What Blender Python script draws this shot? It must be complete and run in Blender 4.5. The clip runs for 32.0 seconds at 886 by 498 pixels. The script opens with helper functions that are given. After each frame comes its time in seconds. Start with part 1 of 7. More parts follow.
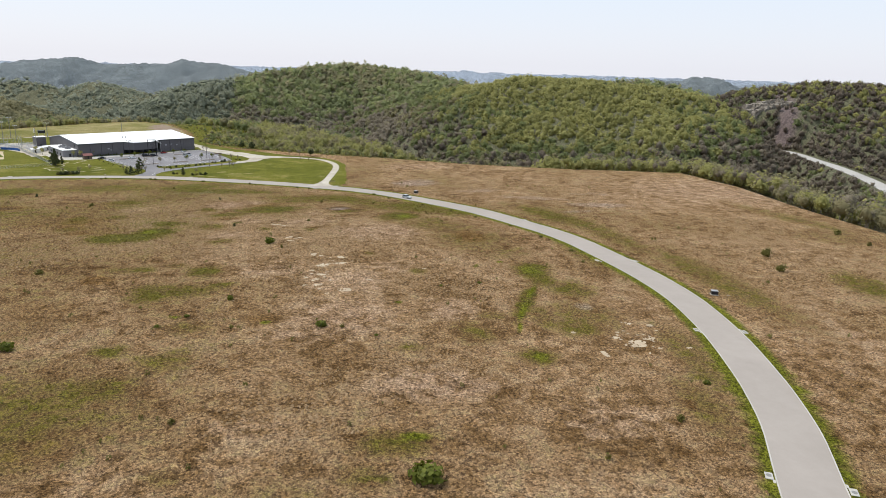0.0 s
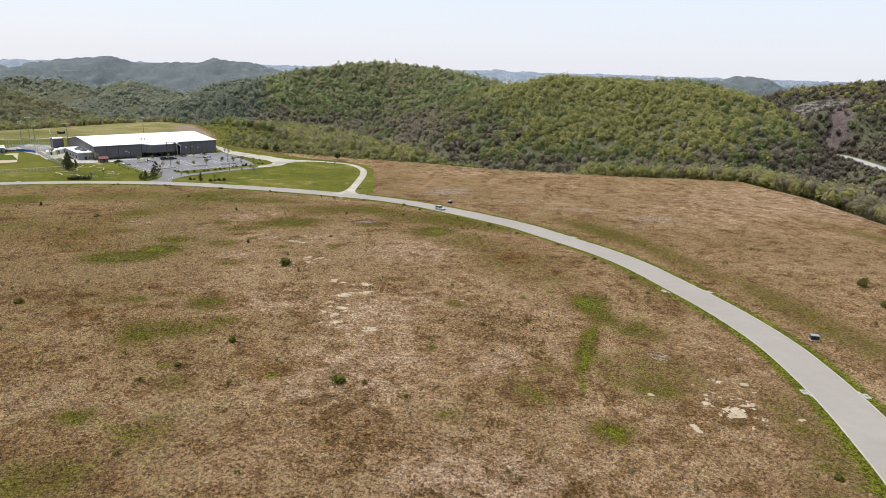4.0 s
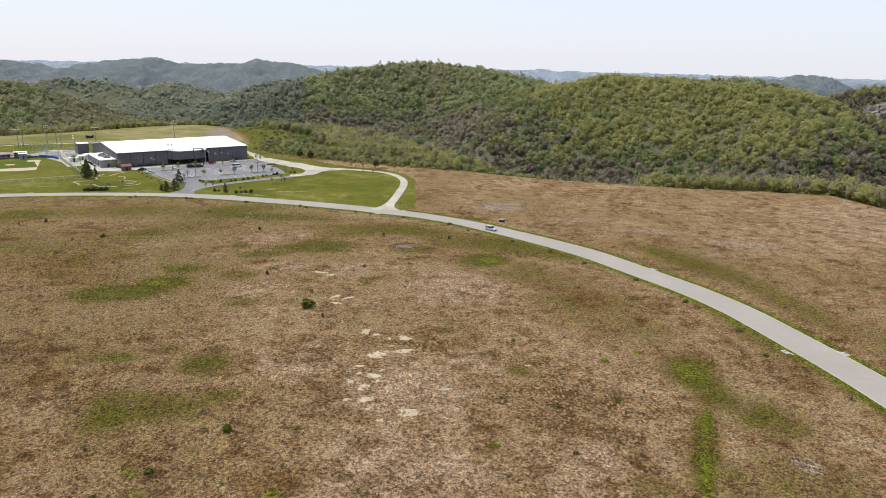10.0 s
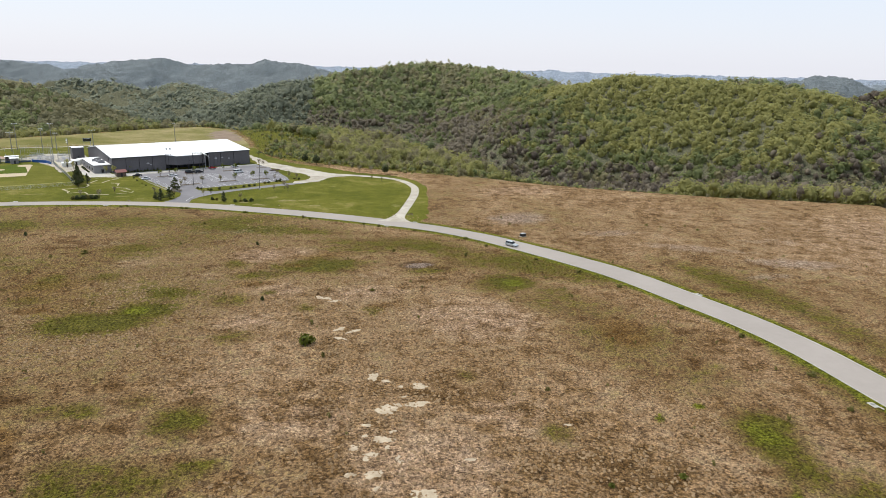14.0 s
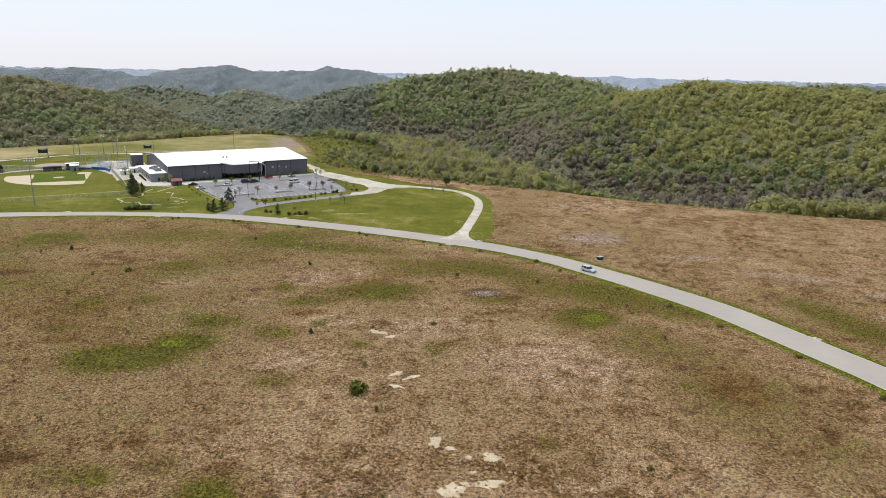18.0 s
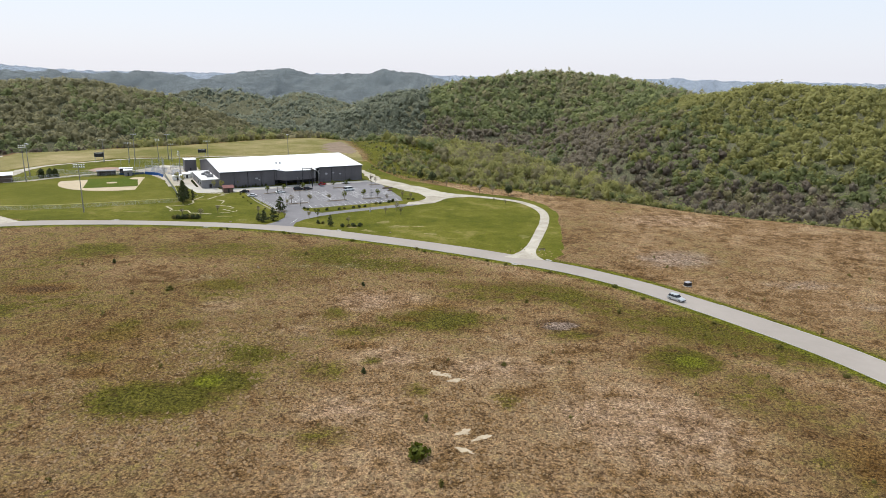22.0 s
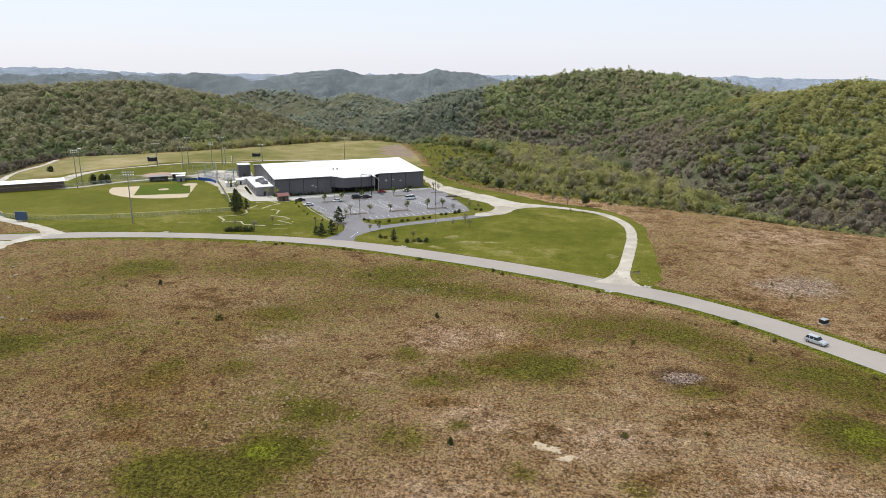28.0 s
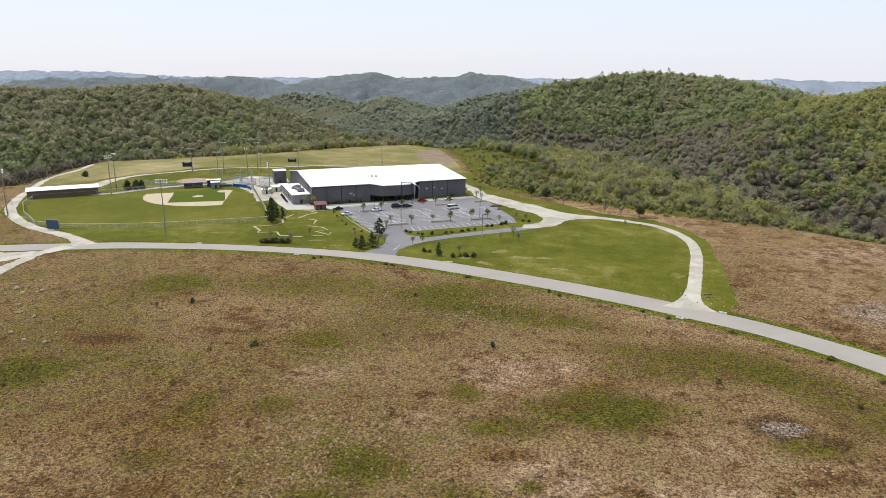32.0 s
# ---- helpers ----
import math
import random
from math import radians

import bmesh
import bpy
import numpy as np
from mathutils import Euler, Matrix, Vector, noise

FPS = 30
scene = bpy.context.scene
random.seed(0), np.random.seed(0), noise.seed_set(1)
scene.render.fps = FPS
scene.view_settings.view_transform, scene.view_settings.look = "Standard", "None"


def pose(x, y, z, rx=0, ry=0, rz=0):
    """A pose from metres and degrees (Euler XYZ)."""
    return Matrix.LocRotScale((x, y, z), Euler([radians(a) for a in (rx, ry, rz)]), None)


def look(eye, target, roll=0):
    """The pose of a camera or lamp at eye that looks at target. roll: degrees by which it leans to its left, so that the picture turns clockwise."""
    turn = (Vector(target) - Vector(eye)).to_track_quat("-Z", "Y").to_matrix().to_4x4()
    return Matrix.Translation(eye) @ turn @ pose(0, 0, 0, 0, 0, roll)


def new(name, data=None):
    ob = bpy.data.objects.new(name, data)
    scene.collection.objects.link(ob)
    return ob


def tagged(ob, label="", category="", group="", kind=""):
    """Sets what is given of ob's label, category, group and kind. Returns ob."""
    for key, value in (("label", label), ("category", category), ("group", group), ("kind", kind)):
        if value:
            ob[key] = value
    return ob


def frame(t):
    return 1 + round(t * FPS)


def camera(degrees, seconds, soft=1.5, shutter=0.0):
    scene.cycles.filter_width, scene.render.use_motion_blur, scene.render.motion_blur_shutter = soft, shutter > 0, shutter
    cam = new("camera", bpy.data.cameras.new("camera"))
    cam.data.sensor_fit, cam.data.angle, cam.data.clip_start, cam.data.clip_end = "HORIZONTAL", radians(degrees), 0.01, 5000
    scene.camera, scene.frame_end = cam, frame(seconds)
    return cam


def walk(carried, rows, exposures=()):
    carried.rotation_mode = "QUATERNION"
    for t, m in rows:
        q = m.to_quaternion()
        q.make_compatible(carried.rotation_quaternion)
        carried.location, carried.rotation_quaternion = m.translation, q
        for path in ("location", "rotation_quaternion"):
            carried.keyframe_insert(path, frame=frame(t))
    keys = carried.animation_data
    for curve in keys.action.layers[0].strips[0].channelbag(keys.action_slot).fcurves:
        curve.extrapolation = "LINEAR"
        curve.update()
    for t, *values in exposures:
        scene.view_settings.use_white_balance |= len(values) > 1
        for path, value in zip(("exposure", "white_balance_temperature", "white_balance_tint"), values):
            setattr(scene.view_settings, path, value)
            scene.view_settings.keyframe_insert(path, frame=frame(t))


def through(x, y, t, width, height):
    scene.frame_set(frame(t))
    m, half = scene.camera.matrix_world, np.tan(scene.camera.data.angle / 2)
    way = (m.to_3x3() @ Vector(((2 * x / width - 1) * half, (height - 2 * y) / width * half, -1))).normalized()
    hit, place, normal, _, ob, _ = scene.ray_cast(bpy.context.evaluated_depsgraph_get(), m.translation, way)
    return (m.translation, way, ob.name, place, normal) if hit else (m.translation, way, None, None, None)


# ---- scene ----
# ---- camera and its path ----
PATH = [
    (0, (-8.216, -15.106, 64.535), (-7.799, -13.223, 64.005), 1.6),
    (1, (-7.385, -6.594, 64.352), (-6.983, -4.708, 63.82), 1.5),
    (2, (-6.504, 2.097, 64.061), (-6.115, 3.986, 63.528), 1.5),
    (3, (-5.558, 9.85, 63.9), (-5.196, 11.743, 63.367), 1.6),
    (6, (-4.054, 31.808, 63.537), (-3.769, 33.713, 63.001), 1.5),
    (7, (-3.313, 38.325, 63.572), (-3.049, 40.234, 63.037), 1.5),
    (8, (-2.816, 45.587, 63.364), (-2.568, 47.497, 62.828), 1.3),
    (9, (-2.579, 51.986, 63.274), (-2.35, 53.899, 62.737), 1.3),
    (10, (-2.569, 58.532, 63.096), (-2.351, 60.446, 62.558), 1.3),
    (11, (-2.03, 65.096, 62.972), (-1.819, 67.011, 62.433), 1.2),
    (12, (-2.151, 71.258, 62.794), (-1.94, 73.172, 62.254), 1.1),
    (13, (-2.378, 77.452, 62.654), (-2.175, 79.367, 62.115), 1.3),
    (14, (-2.491, 83.365, 62.283), (-2.298, 85.282, 61.747), 1.3),
    (17, (-3.337, 100.714, 61.73), (-3.265, 102.643, 61.204), 1.1),
    (18, (-4.098, 106.81, 61.532), (-4.072, 108.74, 61.01), 1.1),
    (19, (-4.723, 113.137, 61.302), (-4.742, 115.068, 60.783), 1.0),
    (20, (-5.743, 118.513, 61.21), (-5.801, 120.443, 60.692), 0.9),
    (21, (-6.957, 124.366, 60.842), (-7.053, 126.296, 60.325), 0.9),
    (22, (-8.595, 129.213, 61.165), (-8.721, 131.141, 60.647), 0.9),
    (23, (-9.963, 134.93, 60.856), (-10.122, 136.855, 60.336), 0.8),
    (24, (-11.804, 139.655, 60.848), (-12.001, 141.576, 60.325), 0.8),
    (25, (-13.789, 144.547, 60.529), (-14.021, 146.464, 60.007), 0.6),
    (28, (-20.355, 156.54, 60.439), (-20.623, 158.453, 59.919), 0.4),
    (29, (-22.294, 161.021, 60.016), (-22.587, 162.93, 59.498), 0.3),
    (30, (-24.511, 164.82, 59.985), (-24.822, 166.727, 59.47), 0.2),
    (31, (-26.604, 168.728, 59.934), (-26.937, 170.632, 59.421), 0.1),
    (32, (-28.807, 172.361, 60.258), (-29.164, 174.261, 59.746), 0.3),
]
cam = camera(66.455, 32.0, soft=0.85)
walk(cam, [(t, look(eye, target, roll)) for t, eye, target, roll in PATH])
scene.view_settings.exposure = 0.0

# ---- world and sun ----
SUN_EL, SUN_AZ = 58.0, math.atan2(-0.81, 0.58)      # azimuth from +y towards +x
world = bpy.data.worlds.new("world")
scene.world = world
world.use_nodes = True
wn = world.node_tree.nodes
wl = world.node_tree.links
sky = wn.new("ShaderNodeTexSky")
sky.sky_type = "NISHITA"
sky.sun_disc = False
sky.sun_elevation = radians(SUN_EL)
sky.sun_rotation = SUN_AZ
sky.altitude = 300.0
sky.air_density = 1.0
sky.dust_density = 1.5
sky.ozone_density = 1.0
# thin white haze over the whole sky, densest towards the horizon
geo_w = wn.new("ShaderNodeTexCoord")
sep_w = wn.new("ShaderNodeSeparateXYZ")
wl.new(geo_w.outputs["Generated"], sep_w.inputs[0])
haze = wn.new("ShaderNodeValToRGB")
haze.color_ramp.elements.new(0.1)
for el, (pos, col) in zip(haze.color_ramp.elements, ((0.0, (7.0, 7.1, 7.75, 1)), (0.09, (6.6, 7.15, 8.05, 1)), (0.30, (6.1, 7.0, 8.0, 1)))):
    el.position, el.color = pos, col
wl.new(sep_w.outputs["Z"], haze.inputs["Fac"])
veil = wn.new("ShaderNodeMix")
veil.data_type = "RGBA"
veil.inputs["Factor"].default_value = 0.85
wl.new(sky.outputs["Color"], veil.inputs["A"])
wl.new(haze.outputs["Color"], veil.inputs["B"])
wl.new(veil.outputs["Result"], wn["Background"].inputs["Color"])
wn["Background"].inputs["Strength"].default_value = 0.13
sun_data = bpy.data.lights.new("sun", "SUN")
sun_data.energy = 3.4
sun_data.angle = radians(0.7)
sun_data.color = (1.0, 0.95, 0.87)
sun = new("sun", sun_data)
sdir = Vector((math.sin(SUN_AZ) * math.cos(radians(SUN_EL)), math.cos(SUN_AZ) * math.cos(radians(SUN_EL)), math.sin(radians(SUN_EL))))
sun.matrix_world = look(sdir * 900, (0, 0, 0))

# ---- materials ----
def mat_base(name, rough=0.8, metal=0.0):
    m = bpy.data.materials.new(name)
    m.use_nodes = True
    n, l = m.node_tree.nodes, m.node_tree.links
    b = n["Principled BSDF"]
    b.inputs["Roughness"].default_value = rough
    b.inputs["Metallic"].default_value = metal
    b.inputs["Specular IOR Level"].default_value = 0.3
    return m, n, l, b


def tex_noise(n, l, vec, scale, detail=4.0, rough=0.55, distort=0.0):
    t = n.new("ShaderNodeTexNoise")
    t.inputs["Scale"].default_value = scale
    t.inputs["Detail"].default_value = detail
    t.inputs["Roughness"].default_value = rough
    t.inputs["Distortion"].default_value = distort
    l.new(vec, t.inputs["Vector"])
    return t.outputs["Fac"]


def ramp(n, l, fac, stops):
    r = n.new("ShaderNodeValToRGB")
    e = r.color_ramp.elements
    while len(e) < len(stops):
        e.new(0.5)
    for k, (p, c) in zip(e, stops):
        k.position, k.color = p, (*c, 1.0) if len(c) == 3 else c
    l.new(fac, r.inputs["Fac"])
    return r.outputs["Color"]


def mix(n, l, fac, a, b, kind="MIX"):
    x = n.new("ShaderNodeMix")
    x.data_type, x.blend_type = "RGBA", kind
    for sock, v in ((x.inputs["Factor"], fac), (x.inputs["A"], a), (x.inputs["B"], b)):
        if isinstance(v, (int, float)):
            sock.default_value = v
        elif isinstance(v, tuple):
            sock.default_value = (*v, 1.0)
        else:
            l.new(v, sock)
    return x.outputs["Result"]


def maths(n, l, op, a, b=0.0, c=None):
    x = n.new("ShaderNodeMath")
    x.operation = op
    for i, v in enumerate((a, b) if c is None else (a, b, c)):
        if isinstance(v, (int, float)):
            x.inputs[i].default_value = v
        else:
            l.new(v, x.inputs[i])
    return x.outputs[0]


def bump(n, l, b, height, strength, dist):
    u = n.new("ShaderNodeBump")
    u.inputs["Strength"].default_value = strength
    u.inputs["Distance"].default_value = dist
    l.new(height, u.inputs["Height"])
    l.new(u.outputs["Normal"], b.inputs["Normal"])


def place_of(n):
    return n.new("ShaderNodeTexCoord").outputs["Object"]


def plain(name, col, rough=0.6, metal=0.0, var=0.12, scale=0.8, fine=6.0, bump_d=0.0):
    """A surface of one colour with soft stains and grain."""
    m, n, l, b = mat_base(name, rough, metal)
    p = place_of(n)
    s = tex_noise(n, l, p, scale, 5.0, 0.6)
    g = tex_noise(n, l, p, fine, 3.0, 0.6)
    lo = tuple(c * (1 - 1.6 * var) for c in col)
    hi = tuple(min(1.0, c * (1 + var)) for c in col)
    c1 = ramp(n, l, s, [(0.3, lo), (0.65, hi)])
    c2 = mix(n, l, maths(n, l, "MULTIPLY", g, 0.35), c1, tuple(c * 0.75 for c in col))
    l.new(c2, b.inputs["Base Color"])
    if bump_d:
        bump(n, l, b, g, 0.6, bump_d)
    return m


def leaf_mat(name, dark, light, patch=0.02, through=0.35, rough=0.7):
    """Leaves: each leaf clump a little different, whole trees and stands more so."""
    m, n, l, b = mat_base(name, rough)
    geo = n.new("ShaderNodeNewGeometry")
    isl = geo.outputs["Random Per Island"]
    stand = tex_noise(n, l, geo.outputs["Position"], patch, 3.0, 0.6)
    tree = tex_noise(n, l, geo.outputs["Position"], patch * 6, 2.0, 0.5)
    f = maths(n, l, "ADD", maths(n, l, "MULTIPLY", isl, 0.16), maths(n, l, "ADD", maths(n, l, "MULTIPLY", stand, 0.6), maths(n, l, "MULTIPLY", tree, 0.45)))
    c = ramp(n, l, f, [(0.36, dark), (0.88, light)])
    l.new(c, b.inputs["Base Color"])
    t = n.new("ShaderNodeBsdfTranslucent")
    l.new(c, t.inputs["Color"])
    x = n.new("ShaderNodeMixShader")
    x.inputs["Fac"].default_value = through
    l.new(b.outputs["BSDF"], x.inputs[1])
    l.new(t.outputs["BSDF"], x.inputs[2])
    l.new(x.outputs["Shader"], n["Material Output"].inputs["Surface"])
    return m


def grass_mat(name, tones, big=0.02, mid=0.15, fine=2.2, bump_d=0.12, stripes=0.0):
    """Turf: broad patches, tussocks and blades. tones: four colours, lush to dry."""
    m, n, l, b = mat_base(name, 0.95)
    b.inputs["Specular IOR Level"].default_value = 0.1
    p = place_of(n)
    a = tex_noise(n, l, p, big, 5.0, 0.6, 0.4)
    c = tex_noise(n, l, p, mid, 5.0, 0.65, 0.3)
    d = tex_noise(n, l, p, fine, 4.0, 0.7)
    f = maths(n, l, "ADD", maths(n, l, "MULTIPLY", a, 0.65), maths(n, l, "MULTIPLY", c, 0.35))
    c1 = ramp(n, l, f, [(0.34, tones[0]), (0.46, tones[1]), (0.56, tones[2]), (0.68, tones[3])])
    c2 = mix(n, l, 0.55, c1, ramp(n, l, d, [(0.3, (0.25, 0.25, 0.25)), (0.5, (0.55, 0.55, 0.55)), (0.72, (0.95, 0.95, 0.95))]), "OVERLAY")
    l.new(c2, b.inputs["Base Color"])
    bump(n, l, b, d, 0.8, bump_d)
    return m


def prairie_mat(name, tufts=False):
    """Dry brown meadow with straw, reddish sedge and green growth; tufts: each blade clump differs."""
    m, n, l, b = mat_base(name, 0.95)
    b.inputs["Specular IOR Level"].default_value = 0.08
    p = place_of(n)
    huge = tex_noise(n, l, p, 0.012, 4.0, 0.55, 0.6)
    big = tex_noise(n, l, p, 0.045, 5.0, 0.62, 0.8)
    mid = tex_noise(n, l, p, 0.25, 5.0, 0.65, 0.4)
    tuft = tex_noise(n, l, p, 1.7, 5.0, 0.74)
    fine = tex_noise(n, l, p, 5.0, 3.0, 0.7)
    f = maths(n, l, "ADD", maths(n, l, "MULTIPLY", big, 0.38), maths(n, l, "MULTIPLY", mid, 0.62))
    dry = ramp(n, l, f, [(0.36, (0.088, 0.048, 0.017)), (0.445, (0.162, 0.097, 0.043)), (0.53, (0.248, 0.157, 0.084)), (0.62, (0.38, 0.264, 0.164))])
    lush = ramp(n, l, mid, [(0.3, (0.066, 0.054, 0.009)), (0.55, (0.114, 0.088, 0.018)), (0.75, (0.185, 0.135, 0.042))])
    at = n.new("ShaderNodeAttribute")
    at.attribute_name = "lush"
    wild = maths(n, l, "ADD", maths(n, l, "MULTIPLY", huge, 0.6), maths(n, l, "MULTIPLY", big, 0.4))
    g = maths(n, l, "ADD", at.outputs["Fac"], maths(n, l, "MULTIPLY", maths(n, l, "SUBTRACT", wild, 0.50), 2.2))
    g2 = maths(n, l, "ADD", g, maths(n, l, "ADD", maths(n, l, "MULTIPLY", maths(n, l, "SUBTRACT", mid, 0.5), 2.7), maths(n, l, "MULTIPLY", maths(n, l, "SUBTRACT", tuft, 0.5), 1.2)))
    k = ramp(n, l, g2, [(0.12, (0, 0, 0)), (0.8, (1, 1, 1))])
    c = mix(n, l, k, dry, lush)
    deep = ramp(n, l, g2, [(0.75, (0, 0, 0)), (1.0, (0.8, 0.8, 0.8))])
    c = mix(n, l, deep, c, ramp(n, l, mid, [(0.3, (0.048, 0.047, 0.006)), (0.7, (0.100, 0.090, 0.013))]))
    pale = n.new("ShaderNodeAttribute")
    pale.attribute_name = "straw"
    pp = maths(n, l, "ADD", pale.outputs["Fac"], maths(n, l, "SUBTRACT", maths(n, l, "MULTIPLY", maths(n, l, "SUBTRACT", mid, 0.5), 2.0), maths(n, l, "MULTIPLY", at.outputs["Fac"], 0.6)))
    c = mix(n, l, ramp(n, l, pp, [(0.25, (0, 0, 0)), (0.95, (0.72, 0.72, 0.72))]), c, ramp(n, l, mid, [(0.35, (0.235, 0.150, 0.092)), (0.68, (0.40, 0.277, 0.190))]))
    red = n.new("ShaderNodeAttribute")
    red.attribute_name = "rust"
    rr = maths(n, l, "ADD", red.outputs["Fac"], maths(n, l, "MULTIPLY", maths(n, l, "SUBTRACT", big, 0.52), 1.5))
    c = mix(n, l, ramp(n, l, rr, [(0.2, (0, 0, 0)), (0.9, (0.85, 0.85, 0.85))]), c, ramp(n, l, mid, [(0.35, (0.088, 0.046, 0.012)), (0.65, (0.18, 0.10, 0.034))]))
    wet = n.new("ShaderNodeAttribute")
    wet.attribute_name = "damp"
    ww = maths(n, l, "ADD", wet.outputs["Fac"], maths(n, l, "MULTIPLY", maths(n, l, "SUBTRACT", mid, 0.5), 1.0))
    c = mix(n, l, ramp(n, l, ww, [(0.4, (0, 0, 0)), (0.8, (0.9, 0.9, 0.9))]), c, ramp(n, l, tuft, [(0.35, (0.042, 0.024, 0.010)), (0.65, (0.105, 0.060, 0.028))]))
    ash = n.new("ShaderNodeAttribute")
    ash.attribute_name = "ash"
    aa = maths(n, l, "ADD", ash.outputs["Fac"], maths(n, l, "MULTIPLY", maths(n, l, "SUBTRACT", mid, 0.5), 1.6))
    c = mix(n, l, ramp(n, l, aa, [(0.4, (0, 0, 0)), (1.1, (0.6, 0.6, 0.6))]), c, ramp(n, l, tuft, [(0.35, (0.11, 0.08, 0.062)), (0.65, (0.38, 0.30, 0.25))]))
    gr = n.new("ShaderNodeAttribute")
    gr.attribute_name = "verge"
    vg = maths(n, l, "ADD", gr.outputs["Fac"], maths(n, l, "MULTIPLY", maths(n, l, "SUBTRACT", mid, 0.5), 0.6))
    c = mix(n, l, ramp(n, l, vg, [(0.35, (0, 0, 0)), (0.8, (1, 1, 1))]), c, ramp(n, l, mid, [(0.3, (0.070, 0.075, 0.005)), (0.7, (0.135, 0.135, 0.014))]))
    lf = n.new("ShaderNodeAttribute")
    lf.attribute_name = "woods"
    c = mix(n, l, lf.outputs["Fac"], c, ramp(n, l, mid, [(0.3, (0.075, 0.076, 0.044)), (0.7, (0.122, 0.116, 0.072))]))
    sc = n.new("ShaderNodeAttribute")
    sc.attribute_name = "scree"
    c = mix(n, l, sc.outputs["Fac"], c, ramp(n, l, mid, [(0.35, (0.07, 0.053, 0.05)), (0.65, (0.16, 0.125, 0.118))]))
    # Aerial haze over far ground is put into its colour, bluer farther out.
    for key, tone in (("haze_tint", (0.120, 0.136, 0.142)), ("far_haze_tint", (0.205, 0.236, 0.280))):
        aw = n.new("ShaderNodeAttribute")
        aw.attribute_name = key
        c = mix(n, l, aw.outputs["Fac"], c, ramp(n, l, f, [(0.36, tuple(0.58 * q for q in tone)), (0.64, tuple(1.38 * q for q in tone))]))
    if tufts:
        isl = n.new("ShaderNodeNewGeometry").outputs["Random Per Island"]
        c = mix(n, l, 0.9, c, ramp(n, l, isl, [(0.0, (0.36, 0.35, 0.34)), (0.6, (0.60, 0.60, 0.60)), (1.0, (0.84, 0.84, 0.84))]), "OVERLAY")
        l.new(c, b.inputs["Base Color"])
        return m
    # Low spots between tufts darkened: bare soil plus shade put into the colour.
    c = mix(n, l, 0.9, c, ramp(n, l, tuft, [(0.40, (0.16, 0.15, 0.15)), (0.5, (0.55, 0.55, 0.55)), (0.60, (1.0, 1.0, 1.0))]), "OVERLAY")
    c = mix(n, l, 0.75, c, ramp(n, l, fine, [(0.38, (0.16, 0.16, 0.16)), (0.62, (0.88, 0.88, 0.88))]), "OVERLAY")
    l.new(c, b.inputs["Base Color"])
    h = maths(n, l, "ADD", maths(n, l, "MULTIPLY", tuft, 0.7), maths(n, l, "MULTIPLY", fine, 0.3))
    bump(n, l, b, h, 1.0, 0.8)
    return m


def road_mat(name, lo, hi, scale=0.12, grain=9.0, bump_d=0.01):
    m, n, l, b = mat_base(name, 0.9)
    p = place_of(n)
    a = tex_noise(n, l, p, scale, 5.0, 0.6, 0.5)
    c = tex_noise(n, l, p, scale * 9, 4.0, 0.7)
    d = tex_noise(n, l, p, grain, 3.0, 0.7)
    f = maths(n, l, "ADD", maths(n, l, "MULTIPLY", a, 0.55), maths(n, l, "ADD", maths(n, l, "MULTIPLY", c, 0.25), maths(n, l, "MULTIPLY", d, 0.2)))
    l.new(ramp(n, l, f, [(0.35, lo), (0.65, hi)]), b.inputs["Base Color"])
    bump(n, l, b, d, 0.5, bump_d)
    return m


M = {}
M["prairie"] = prairie_mat("prairie")
M["tuft"] = prairie_mat("grass_tufts", True)
M["lawn"] = grass_mat("mown_lawn", [(0.054, 0.061, 0.004), (0.080, 0.084, 0.006), (0.112, 0.108, 0.013), (0.205, 0.170, 0.055)], 0.035, 0.22, 1.6)
M["outfield"] = grass_mat("outfield_turf", [(0.072, 0.078, 0.005), (0.090, 0.092, 0.008), (0.110, 0.106, 0.013), (0.140, 0.126, 0.024)], 0.03, 0.2)
M["infield"] = grass_mat("infield_turf", [(0.056, 0.082, 0.005), (0.064, 0.088, 0.006), (0.074, 0.094, 0.008), (0.086, 0.100, 0.012)], 0.05, 0.3)
M["hayfield"] = grass_mat("dry_field", [(0.098, 0.098, 0.018), (0.16, 0.142, 0.045), (0.235, 0.195, 0.088), (0.34, 0.275, 0.155)], 0.015, 0.08)
M["worn_turf"] = grass_mat("worn_turf", [(0.095, 0.10, 0.014), (0.14, 0.128, 0.034), (0.20, 0.17, 0.07), (0.30, 0.25, 0.14)], 0.15, 0.5)
M["asphalt_old"] = road_mat("worn_grey_road", (0.292, 0.257, 0.228), (0.352, 0.312, 0.280), 0.05)
M["asphalt"] = road_mat("lot_asphalt", (0.148, 0.141, 0.149), (0.222, 0.212, 0.220), 0.06)
M["highway"] = road_mat("highway", (0.32, 0.30, 0.28), (0.42, 0.40, 0.37), 0.03)
M["gravel"] = road_mat("pale_gravel", (0.27, 0.232, 0.182), (0.56, 0.515, 0.44), 0.09, 5.0, 0.03)
M["concrete"] = road_mat("concrete", (0.38, 0.36, 0.32), (0.52, 0.49, 0.44), 0.2, 12.0, 0.004)
M["soil"] = road_mat("bare_pale_soil", (0.30, 0.23, 0.150), (0.55, 0.455, 0.33), 0.5, 4.0, 0.05)
M["heap"] = road_mat("dumped_soil", (0.055, 0.038, 0.028), (0.13, 0.092, 0.068), 0.5, 4.0, 0.05)
M["infield_dirt"] = road_mat("infield_clay", (0.40, 0.322, 0.220), (0.50, 0.408, 0.285), 0.2, 7.0, 0.01)
M["red_clay"] = road_mat("red_clay", (0.30, 0.19, 0.14), (0.40, 0.27, 0.21), 0.2, 7.0, 0.01)
